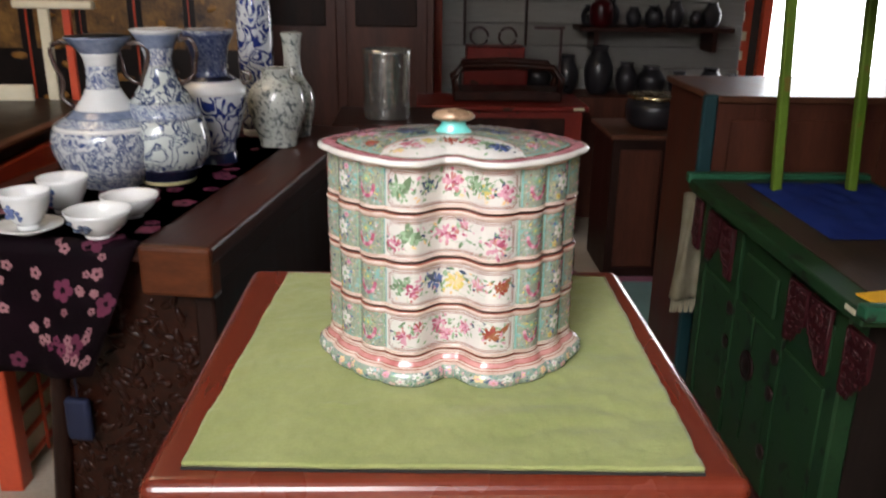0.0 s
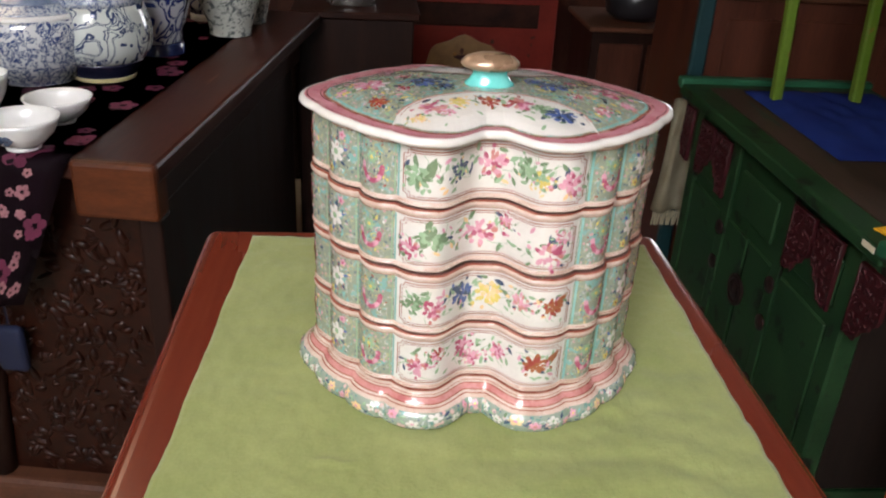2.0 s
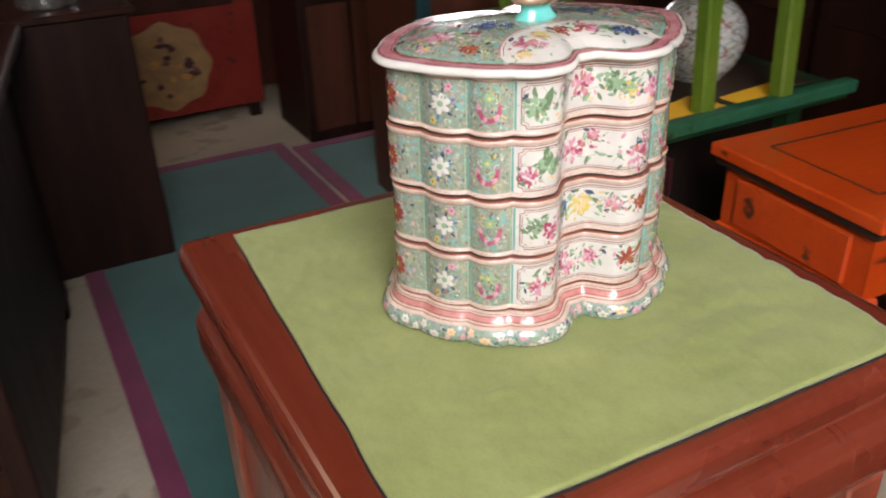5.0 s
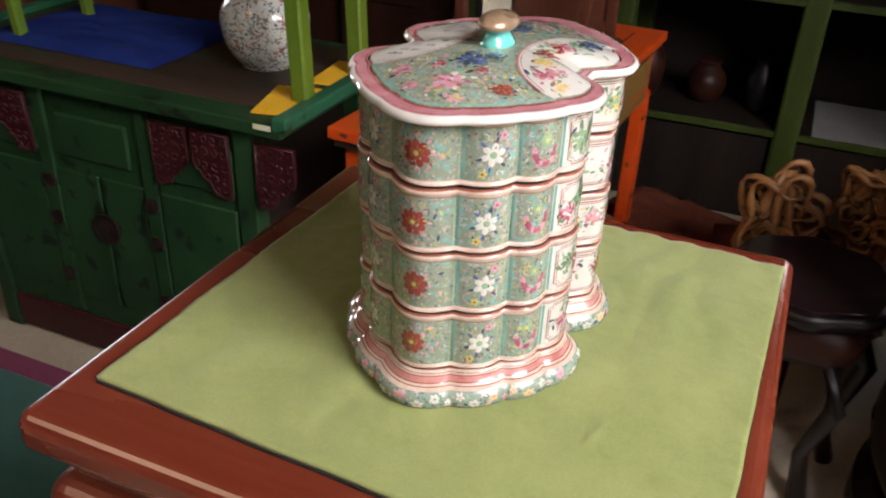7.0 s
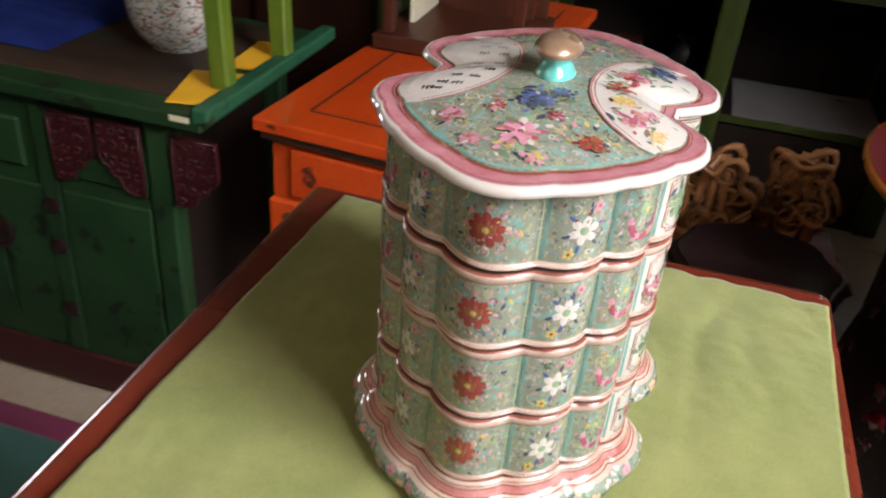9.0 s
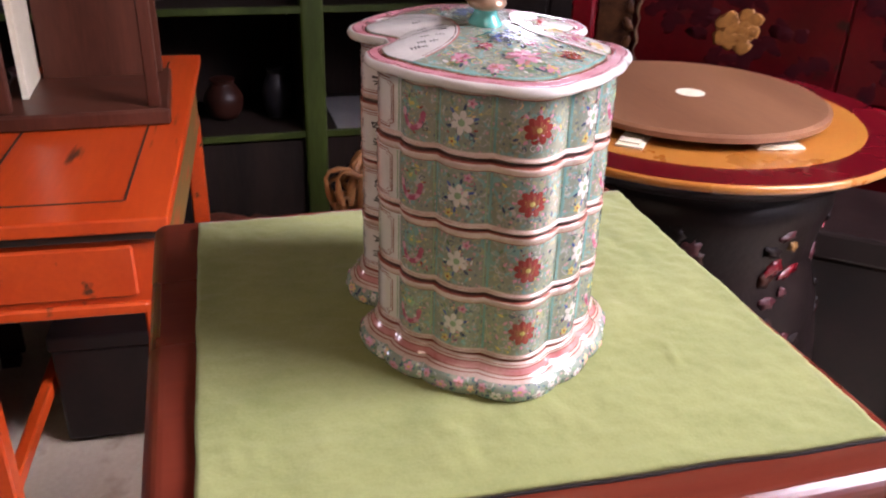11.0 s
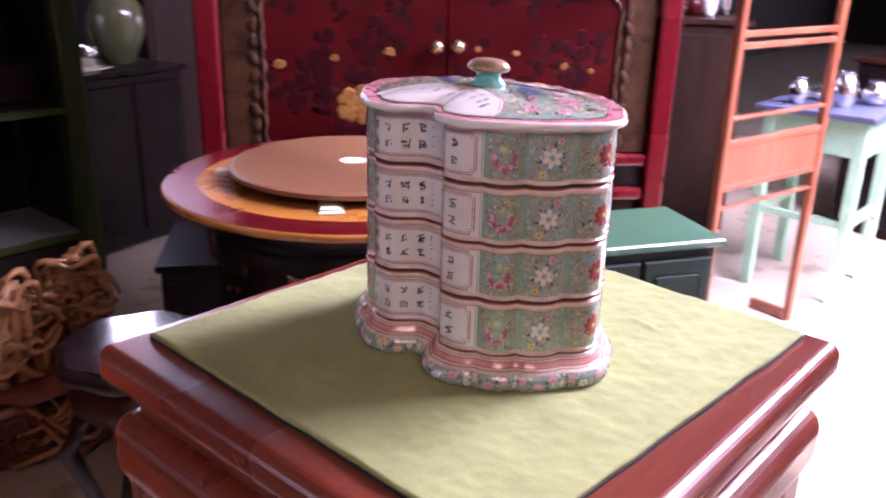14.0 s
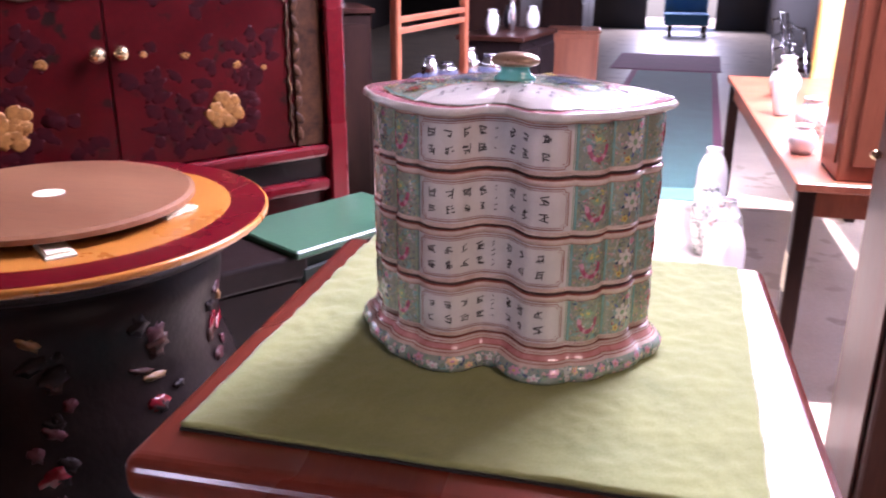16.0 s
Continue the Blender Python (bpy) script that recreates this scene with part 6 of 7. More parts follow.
# ---- round table and stool ----
drum_black = M("black_drum_lacquer", (0.005, 0.003, 0.003), (0.012, 0.007, 0.006), rough=0.42, scale=14, fine=70, bump=0.5, depth=0.004, spec=0.14)
rt = thing("round_table", (1.245, -0.965, 0), "round lacquered table with ochre and red rings and carved dark base", "table")
part("tabletop", lathe([(0.480, 0.868), (0.498, 0.870), (0.505, 0.876), (0.506, 0.886), (0.503, 0.8905), (0.497, 0.8915)], 64), ochre_paint, rt, "gilt table rim", smooth=True)
part("outer_ring", lathe([(0.4985, 0.880), (0.498, 0.893), (0.415, 0.8935), (0.40, 0.880)], 64), red_frame, rt, "dark red lacquer ring", smooth=False)
part("inner_field", lathe([(0.414, 0.881), (0.4145, 0.8945), (0.01, 0.895)], 64), ochre_paint, rt, "ochre lacquer field")
part("drum", lathe(sm([(0.36, 0.12), (0.42, 0.25), (0.40, 0.45), (0.36, 0.6), (0.38, 0.74), (0.36, 0.80), (0.44, 0.83), (0.472, 0.867)], 4), 48), drum_black, rt, "black carved drum base", smooth=True)
part("base_plinth", lathe([(0.40, 0), (0.42, 0.02), (0.42, 0.09), (0.38, 0.119)], 48), black_lacquer, rt)
random.seed(31)
for k in range(10):
    a0 = k * 0.6283 + 0.2
    for q in range(22):
        a, z = a0 + random.gauss(0, 0.075), 0.16 + 0.026 * q + random.uniform(-0.015, 0.015)
        rr = float(np.interp(z, (0.12, 0.25, 0.45, 0.6, 0.74, 0.8), (0.36, 0.42, 0.40, 0.36, 0.38, 0.36)))
        o = part("carved_blossom", blob(bmesh.new(), (0, 0, 0), 0.006, random.uniform(0.010, 0.034), random.uniform(0.008, 0.024), 6, 1.1, 10), random.choice((red_frame, carved_red, carved_red, old_gold, dark_wood, dark_wood, drum_black, drum_black, drum_black, drum_black)), rt, smooth=True)
        o.matrix_local = pose(rr * math.cos(a), rr * math.sin(a), z, random.uniform(-40, 40), 0, math.degrees(a))
ls = thing("wooden_turntable", (1.245, -0.965, 0.895), "round tan wooden turntable on the table", "turntable")
part("hub", lathe([(0.10, 0), (0.10, 0.02)], 24), dark_wood, ls)
part("disc", lathe([(0.320, 0.0205), (0.332, 0.024), (0.332, 0.036), (0.322, 0.041), (0.32, 0.0415)], 64), susan_wood, ls)
part("label_plate", lathe([(0.036, 0.0418), (0.036, 0.0425)], 20), paper_cream, ls, "small pale oval plate")
for k, (x, y, a) in enumerate(((0.955, -1.015, 80), (1.05, -0.715, -40), (1.48, -0.75, 50), (1.48, -1.18, 130))):
    solo("folded_napkin", B((-0.055, -0.03, 0, 0.055, 0.03, 0.004), (-0.04, -0.02, 0.0045, 0.05, 0.025, 0.009)), paper_cream, "folded white paper under the turntable", "paper", (x, y, 0.896), "papers on the round table", rz=a)

stl = thing("lobed_stool", (1.33, -0.34, 0), "carved dark stool with a lobed dark stone top", "stool")
part("seat_frame", lathe([(0.14, 0.52), (0.19, 0.535), (0.195, 0.56), (0.18, 0.572), (0.15, 0.574)], 40, lobes=8, amp=0.04), black_lacquer, stl, smooth=True)
part("stone_inset", lathe([(0.176, 0.570), (0.176, 0.576), (0.01, 0.577)], 40, lobes=8, amp=0.04), M("dark_stone", (0.014, 0.006, 0.007), (0.040, 0.020, 0.022), rough=0.10, scale=7, fine=50, bump=0, coat=0.6), stl, "polished stone inset")
part("apron", lathe([(0.13, 0.40), (0.16, 0.43), (0.165, 0.48), (0.14, 0.519)], 40, lobes=5, amp=0.06), dark_wood, stl, smooth=True)
for k in range(5):
    a = k * 1.2566
    ca, sa = math.cos(a), math.sin(a)
    part("leg", tube([(0.14 * ca, 0.14 * sa, 0.42), (0.19 * ca, 0.19 * sa, 0.32), (0.13 * ca, 0.13 * sa, 0.14), (0.16 * ca, 0.16 * sa, 0.02)], [0.026, 0.024, 0.018, 0.024], 8), black_lacquer, stl, smooth=True)

# gnarled root stand and carving
def root_tangle(name, loc, n, rad, h, mat, label, seed, thick=0.016):
    o = thing(name, loc, label, "root carving")
    random.seed(seed)
    for k in range(n):
        a, r0 = random.random() * 6.28, random.uniform(0.2, 1) * rad
        p = Vector((r0 * math.cos(a), r0 * math.sin(a), 0 if k % 3 == 0 else random.uniform(0.1, 0.7) * h))
        c = Vector((0, 0, random.uniform(0.3, 0.8) * h))
        pts = []
        rr = random.uniform(0.35, 0.7) * rad
        t0 = random.random() * 6.28
        for i in range(9):
            t = t0 + i * random.uniform(0.5, 0.75)
            pts.append(Vector((p.x * 0.6 + rr * math.cos(t) * 0.6, p.y * 0.6 + rr * math.sin(t + a) * 0.6, max(0.02, p.z + (h * 0.95 - p.z) * (0.5 + 0.5 * math.sin(t * 0.9 + k))))))
        part("root", tube(pts, [thick * random.uniform(0.6, 1.3) for _ in pts], 7), mat, o, smooth=True)
    return o


def fret_root(loc, w, h, rz, label, seed):
    """An open-work root carving: lobed loops and thick knotted stems."""
    o = thing("root_carving", loc, label, "root carving", rz=rz)
    random.seed(seed)
    for k in range(3):
        x0, dep = (k - 1) * 0.035, (0.86, 1.0, 0.78)[k]
        loop = []
        for i in range(41):
            a = 2 * math.pi * i / 40
            q = dep * (1 + 0.20 * math.cos(5 * a + 0.8 * k + seed) + 0.05 * math.sin(9 * a + 2 * k))
            loop.append((x0 + 0.010 * math.sin(3 * a + k), w * q * math.cos(a) * 0.85, h * 0.48 + h * 0.44 * q * math.sin(a)))
        part("loop", tube(loop, [0.0095 + 0.003 * math.sin(i * 1.1 + k) for i in range(41)], 7), root_wood, o, smooth=True)
    for k in range(26):
        cy, cz, rr = random.uniform(0.2, 0.62) * w * math.cos(k * 1.05 + seed), h * (0.5 + 0.26 * math.sin(k * 1.05 + seed)), random.uniform(0.16, 0.32) * w
        x0, t0 = random.uniform(-0.03, 0.02), random.random() * 6.28
        pts = [(x0 + 0.012 * math.sin(i * 0.6), cy + rr * (1 - 0.04 * i) * math.cos(t0 + i * 0.6), cz + rr * (1 - 0.04 * i) * math.sin(t0 + i * 0.6)) for i in range(12)]
        part("root", tube(pts, [0.0082 - 0.0003 * i for i in range(12)], 6), root_wood, o, smooth=True)
    for k in range(3):
        y = (k - 1) * w * 0.5
        part("stem", tube([(0, y, 0.0), (0.02, y * 0.7, h * 0.3), (-0.01, y * 0.5 + 0.01, h * 0.6), (0.0, y * 0.2, h * 0.9)], [0.020, 0.015, 0.016, 0.010], 8), root_wood, o, smooth=True)
    return o


fret_root((1.84, -0.25, 0.31), 0.130, 0.33, 10, "open-work ochre root carving with looping branches", 3)
fret_root((2.02, -0.50, 0.31), 0.125, 0.30, -15, "open-work ochre root carving beside its pair", 8)
ped = root_tangle("root_stand", (1.97, -0.40, 0.0), 70, 0.30, 0.31, root_wood, "gnarled root stand under the root carvings", 19, 0.0085)
part("slab", blob(bmesh.new(), (0, 0, 0.285), 0.26, 0.28, 0.035, 8, 0.5, 20), root_dark, ped, "rough wooden slab", smooth=True)
def rough_block(x0, y0, z0, x1, y1, z1, step, amp):
    """A block with hewn, uneven faces."""
    bm = B((x0, y0, z0, x1, y1, z1))
    n = max(2, int((y1 - y0) / step))
    bmesh.ops.subdivide_edges(bm, edges=bm.edges[:], cuts=n, use_grid_fill=True)
    for v in bm.verts:
        if v.co.z > z0 + 0.002:
            q = v.co * 22
            v.co += Vector((noise.noise(q), noise.noise(q + Vector((5, 1, 2))), 0.7 * noise.noise(q + Vector((1, 7, 3))))) * amp
    return bm


dw = thing("carved_root_bench", (1.98, 0.0, 0), "low reddish root bench with a carved front", "bench", rz=-21.8)
part("root_core", rough_block(0.02, -0.30, 0.0, 0.40, 0.42, 0.175, 0.035, 0.020), root_dark, dw, "hewn root block", smooth=True)
part("top_rail", tube([(0.01 + 0.012 * math.sin(k * 1.9), -0.31 + 0.062 * k, 0.185 + 0.010 * math.sin(k * 1.3)) for k in range(13)], [0.021 + 0.004 * math.sin(k * 2.1) for k in range(13)], 8), M("polished_root_rail", (0.14, 0.045, 0.02), (0.24, 0.085, 0.035), rough=0.4, scale=12, fine=90, bump=0.3, coat=0.1), dw, "polished brown front rail", smooth=True)
random.seed(12)
for k in range(46):
    cy, cz, rr = random.uniform(-0.29, 0.41), random.uniform(0.03, 0.15), random.uniform(0.018, 0.04)
    t0 = random.random() * 6.28
    part("carved_curl", tube([(0.006 + 0.006 * math.sin(q), cy + rr * (1 - 0.05 * q) * math.cos(t0 + 0.6 * q), max(0.008, cz + rr * (1 - 0.05 * q) * math.sin(t0 + 0.6 * q))) for q in range(9)], [0.009 - 0.0004 * q for q in range(9)], 6), root_dark, dw, smooth=True)

gloss_black = M("glossy_black_lacquer", (0.010, 0.009, 0.012), (0.022, 0.02, 0.026), rough=0.32, scale=6, fine=60, bump=0.05, spec=0.08)
bch = thing("black_low_chest", (2.0, -0.76, 0), "low black lacquer chest with a glossy top", "chest", rz=-38.7)
part("body", B((0.015, -0.585, 0.0, 0.485, -0.015, 0.4445), bev=0.004), black_lacquer, bch)
part("chest_top", B((0, -0.60, 0.445, 0.50, 0, 0.47), bev=0.004), gloss_black, bch, "glossy black top")
for y in (-0.56, -0.28):
    part("door", B((0.004, y, 0.05, 0.0145, y + 0.245, 0.41), bev=0.003), black_lacquer, bch)

bx2 = thing("black_lacquer_box", (0.80, -1.42, 0), "black lacquered storage box beside the round table", "box", rz=50)
part("body", B((0.0, -0.34, 0.03, 0.46, 0.0, 0.585), bev=0.006), black_lacquer, bx2)
part("lid", B((-0.008, -0.348, 0.586, 0.468, 0.008, 0.66), bev=0.010, seg=2), black_lacquer, bx2, "flat black lid")
for x in (0.02, 0.40):
    part("foot", B((x, -0.32, 0, x + 0.04, -0.02, 0.0295)), dark_wood_z, bx2)

# ---- green shelving ----
sh = thing("green_shelving", (2.75, -0.95, 0), "dark green painted open shelving unit", "shelving")
for y in (0.0, 0.68, 1.36, 2.04):
    for x in (0.0, 0.45):
        part("post", B((x - 0.01, y - 0.005, 0, x + 0.07, y + 0.085, 2.3), bev=0.012, seg=2), dark_green, sh)
# Inner boards are coloured near black to paint the shelving's shade.
for z in (0.36, 0.86, 1.36, 1.86):
    part("shelf_board", B((0.01, 0.0, z, 0.50, 2.1, z + 0.028)), board_shade, sh, "shelf board with interior shade in its dark colour")
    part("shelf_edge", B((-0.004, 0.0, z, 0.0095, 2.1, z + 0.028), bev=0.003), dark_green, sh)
part("back_board", B((0.525, 0, 0.02, 0.54, 2.115, 2.3)), board_shade, sh, "back boards coloured dark for the interior shade")
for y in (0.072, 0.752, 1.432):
    part("divider", B((0.071, y, 0.3885, 0.449, y + 0.012, 1.3595)), board_shade, sh, "dark dividing board")
part("base_board", B((0.02, 0.08, 0.0, 0.04, 2.03, 0.3595)), board_shade, sh, "dark base board")
bm = grid(8, 14, lambda u, v: Vector((-0.02 + 0.45 * u, 0.05 + 0.58 * v, 0.392 + 0.006 * noise.noise(Vector((u * 4, v * 5, 2))))))
bmesh.ops.solidify(bm, geom=bm.faces[:], thickness=0.003)
solo("grey_paper_sheet", bm, grey_sheet, "pale grey sheet lying on the lowest shelf", "paper", (2.77, -0.95, 0.0))
random.seed(50)
for z in (0.388, 0.888, 1.388):
    for y in (-0.1, 0.12, 0.36, 0.62, 0.85):
        if z < 0.5 and y < -0.3:
            continue
        small_pot((2.98 + random.uniform(-0.05, 0.05), y, z), random.uniform(0.05, 0.09), random.uniform(0.12, 0.26), random.choice((dark_pot, dark_pot, dark_wood, carved_red)))
for y in (-0.75, -0.5):
    solo("wicker_box", B((-0.09, -0.1, 0, 0.09, 0.1, 0.16), bev=0.012), dark_wood_z, "brown wicker storage box on the shelf", "box", (2.98, y, 0.888))

# ---- big red cabinet ----
rg = thing("red_painted_cabinet", (0.943, -2.208, 0), "large red lacquer cabinet painted with golden peonies", "cabinet", rz=50)
W, F = 1.62, 0.0
part("body", B((0.02, -0.30, 0.10, W - 0.02, -0.03, 1.95)), red_lacquer, rg)
for x in (0.0, W - 0.075):
    part("corner_post", B((x, -0.06, 0, x + 0.075, 0.02, 1.98), bev=0.008), red_frame, rg)
for z in (0.64, 0.765, 1.62):
    part("rail", B((0.0755, -0.05, z, W - 0.0755, 0.012, z + 0.045), bev=0.012, seg=2), red_frame, rg)
part("lower_panel", B((0.0755, -0.03, 0.6855, W - 0.0755, -0.02, 0.7645)), black_lacquer, rg, "black painted rail panel")
border = M("dark_gilt_border", (0.014, 0.005, 0.003), (0.070, 0.027, 0.010), rough=0.5, scale=22, fine=120, bump=0.6, spec=0.15)
for x in (0.08, W - 0.19):
    part("border_strip", B((x, -0.03, 0.811, x + 0.11, -0.010, 1.6195), bev=0.004), border, rg, "dark gilt carved border")
door_red = M("worn_crimson_lacquer", (0.026, 0.0005, 0.0012), (0.062, 0.0013, 0.0022), rough=0.32, scale=5, fine=60, bump=0.1, coat=0.08, wear=(0.008, 0.003, 0.002), wear_at=0.62, spec=0.2)
for i in range(2):
    x0 = 0.195 + 0.615 * i
    part("door", B((x0, -0.03, 0.815, x0 + 0.61, -0.014, 1.615), bev=0.003), door_red, rg, "crimson door with worn dark patches")
for s in (-1, 1):
    k = part("door_knob", lathe(sm([(0.010, 0), (0.010, 0.016), (0.022, 0.024), (0.023, 0.034), (0.012, 0.046)], 3), 20), brass, rg, "round brass knob", smooth=True)
    k.matrix_local = pose(0.81 + s * 0.036, -0.014, 1.18, -90, 0, 0)
random.seed(66)
peony_gold = M("dull_peony_gold", (0.13, 0.05, 0.010), (0.30, 0.135, 0.03), rough=0.5, scale=26, fine=160, bump=0.3, spec=0.2)


def peony(x, z, r, parent):
    for k in range(20):
        a, q = random.random() * 6.28, random.random() ** 0.5
        part("painted_petal", blob(bmesh.new(), (x + r * 0.75 * q * math.cos(a), -0.0135, z + r * 0.62 * q * math.sin(a)), r * 0.34, 0.002, r * 0.30, 5, 0.5, 8), peony_gold, parent, smooth=True)
    for k in range(7):
        a = random.random() * 6.28
        part("painted_leaf", blob(bmesh.new(), (x + r * 1.5 * math.cos(a), -0.0148, z + r * 1.1 * math.sin(a)), r * 0.5, 0.0016, r * 0.28, 4, 0.5, 7), leaf_dark, parent, smooth=True)


leaf_dark = M("dark_lacquer_leaf", (0.014, 0.0015, 0.003), (0.030, 0.0018, 0.003), rough=0.6, scale=30, spec=0.06)
for x, z, r in ((0.45, 0.97, 0.070), (1.105, 0.985, 0.080), (0.395, 1.115, 0.016), (0.57, 1.16, 0.014), (0.30, 1.10, 0.012), (1.00, 1.16, 0.020), (1.18, 1.14, 0.016), (0.62, 1.36, 0.02), (1.08, 1.38, 0.024), (0.70, 1.17, 0.012), (1.36, 1.12, 0.02)):
    peony(x, z, r, rg)
for k in range(190):
    cx, cz, sp = ((0.45, 0.99, 0.09), (1.12, 1.0, 0.10), (0.36, 1.14, 0.07), (1.08, 1.18, 0.08), (0.62, 1.05, 0.07), (1.26, 1.08, 0.07), (0.55, 1.38, 0.10), (1.12, 1.40, 0.10), (0.60, 0.90, 0.06), (1.00, 0.89, 0.06))[k % 10]
    x, z = min(1.38, max(0.23, random.gauss(cx, sp))), min(1.58, max(0.84, random.gauss(cz, sp * 0.7)))
    if abs(x - 0.81) < 0.04:
        continue
    o = part("painted_leaf", blob(bmesh.new(), (0, 0, 0), random.uniform(0.018, 0.040), 0.0005, random.uniform(0.014, 0.030), 5, 1.0, 9), leaf_dark, rg, smooth=True)
    o.matrix_local = pose(x, -0.0143, z, 0, random.uniform(0, 180), 0)
frame_gilt = M("rubbed_gilt_frame", (0.022, 0.010, 0.005), (0.11, 0.058, 0.024), rough=0.4, scale=40, fine=160, bump=0.4)
for x0, s in ((0.197, 1), (1.423, -1)):  # carved frame: side scrolls, round upper corner, top run
    run = [(x0 + s * (0.008 + 0.010 * math.sin(q * 0.9) ** 2), -0.009, 0.83 + 0.018 * q) for q in range(26)]
    run += [(x0 + s * (0.085 - 0.077 * math.cos(a)), -0.009, 1.28 + 0.075 * math.sin(a)) for a in (0.157 * q for q in range(1, 11))]
    run += [(x0 + s * (0.085 + 0.022 * q), -0.009, 1.352 - 0.010 * math.sin(q * 0.55) ** 2) for q in range(1, 23)]
    part("carved_frame", tube(run, [0.0048 + 0.0018 * math.sin(q * 1.3) for q in range(len(run))], 6), frame_gilt, rg, "rubbed gilt carved frame", smooth=True)
    for q in range(9):
        o = part("carved_knot", blob(bmesh.new(), (0, 0, 0), 0.012, 0.004, 0.024, 5, 0.9, 8), border, rg, smooth=True)
        o.matrix_local = pose(x0 - s * 0.016, -0.006, 0.86 + 0.055 * q, 0, s * 30 * math.sin(q * 2.1), 0)
random.seed(23)
for k in range(3):
    for q in range(40):
        o = part("carved_scroll", blob(bmesh.new(), (0, 0, 0), random.uniform(0.018, 0.030), 0.010, random.uniform(0.010, 0.018), 5, 0.8, 8), (border, border, frame_gilt, border, red_lacquer, old_gold)[(q * 5 + k) % 6], rg, smooth=True)
        o.matrix_local = pose(0.215 + 0.0305 * q, -0.005, 1.375 + 0.032 * k + 0.006 * math.sin(q * 0.9), 0, random.uniform(-60, 60), 0)

# low green cabinet in front of it
gc = thing("low_green_chest", (0.52, -1.83, 0), "low dark green chest with a lighter green top", "chest", rz=58.7)
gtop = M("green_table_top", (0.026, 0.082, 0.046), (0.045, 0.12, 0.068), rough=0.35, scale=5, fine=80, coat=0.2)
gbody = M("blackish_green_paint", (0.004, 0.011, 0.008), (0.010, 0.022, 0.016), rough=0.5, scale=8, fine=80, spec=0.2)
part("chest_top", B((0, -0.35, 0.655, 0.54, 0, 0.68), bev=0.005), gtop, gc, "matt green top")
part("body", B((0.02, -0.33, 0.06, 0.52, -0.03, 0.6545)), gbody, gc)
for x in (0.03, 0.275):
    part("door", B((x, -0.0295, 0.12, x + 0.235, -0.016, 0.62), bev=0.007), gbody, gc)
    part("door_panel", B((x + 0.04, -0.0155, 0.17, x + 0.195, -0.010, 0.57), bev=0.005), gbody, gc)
for x in (0.02, 0.47):
    for y in (-0.33, -0.08):
        part("leg", B((x, y, 0, x + 0.05, y + 0.05, 0.0595)), gbody, gc)

# tall ladder-like chair
lch = thing("tall_rail_stand", (0.635, -2.95, 0), "tall reddish wooden stand with paired rails and a panel", "stand", rz=78.6)
for x in (-0.017, 0.623):
    part("post", B((x, -0.034, 0, x + 0.034, 0, 1.62), bev=0.006), chair_wood, lch)
    part("foot", B((x, -0.20, 0, x + 0.034, -0.0345, 0.045), bev=0.006), chair_wood, lch)
for z, h in ((1.185, 0.022), (1.225, 0.022), (0.935, 0.014), (0.835, 0.028), (0.672, 0.022), (0.60, 0.012), (1.45, 0.022)):
    part("rail", B((0.0175, -0.030, z, 0.6225, -0.004, z + h), bev=0.004), chair_wood, lch)
part("panel", B((0.018, -0.022, 0.695, 0.622, -0.010, 0.8345)), chair_wood, lch)

gt = thing("mint_side_table", (0.55, -3.72, 0), "pale mint painted table with a slate blue top", "table")
part("tabletop", B((-0.03, -0.03, 0.84, 0.48, 0.50, 0.865), bev=0.004), navy_top, gt)
for x in (0.0, 0.40):
    for y in (0.0, 0.42):
        part("leg", B((x, y, 0, x + 0.05, y + 0.05, 0.8395), bev=0.004), mint_paint, gt)
for a in ((0.05, 0.425, 0.68, 0.40, 0.465, 0.8393), (0.05, 0.005, 0.68, 0.40, 0.045, 0.8393), (0.005, 0.05, 0.68, 0.045, 0.42, 0.8393), (0.405, 0.05, 0.68, 0.445, 0.42, 0.8393)):
    part("apron", B(a), mint_paint, gt)
for a in ((0.05, 0.43, 0.36, 0.40, 0.46, 0.39), (0.01, 0.05, 0.36, 0.04, 0.42, 0.39), (0.41, 0.05, 0.36, 0.44, 0.42, 0.39)):
    part("stretcher", B(a), mint_paint, gt)

# ---- aisle side: long table in the sun, tall cabinet ----
lt = thing("long_sunlit_table", (-1.40, -4.4, 0), "long reddish wooden table in bright sunlight", "table")
part("tabletop", B((0, 0, 0.77, 0.80, 2.38, 0.80), bev=0.005), chair_wood, lt)
for x in (0.02, 0.73):
    for y in (0.03, 2.29):
        part("leg", B((x, y, 0, x + 0.055, y + 0.06, 0.7695), bev=0.005), dark_wood_z, lt)
part("apron", B((0.74, 0.09, 0.68, 0.765, 2.29, 0.7695)), chair_wood, lt)
part("apron", B((0.076, 2.31, 0.68, 0.73, 2.335, 0.7695)), chair_wood, lt)
tc = thing("tall_brown_cabinet", (-1.37, -1.62, 0), "tall polished brown cabinet side with a small knob", "cabinet")
part("body", B((0, 0, 0, 0.66, 0.35, 1.95), bev=0.006), brown_wood_z, tc)
part("door", B((0.663, 0.03, 0.05, 0.672, 0.32, 1.9), bev=0.003), brown_wood_z, tc)
kn = part("door_knob", lathe([(0.008, 0), (0.014, 0.012), (0.008, 0.022)], 14), brass, tc, smooth=True)
kn.matrix_local = pose(0.672, 0.06, 1.0, 0, 90, 0)

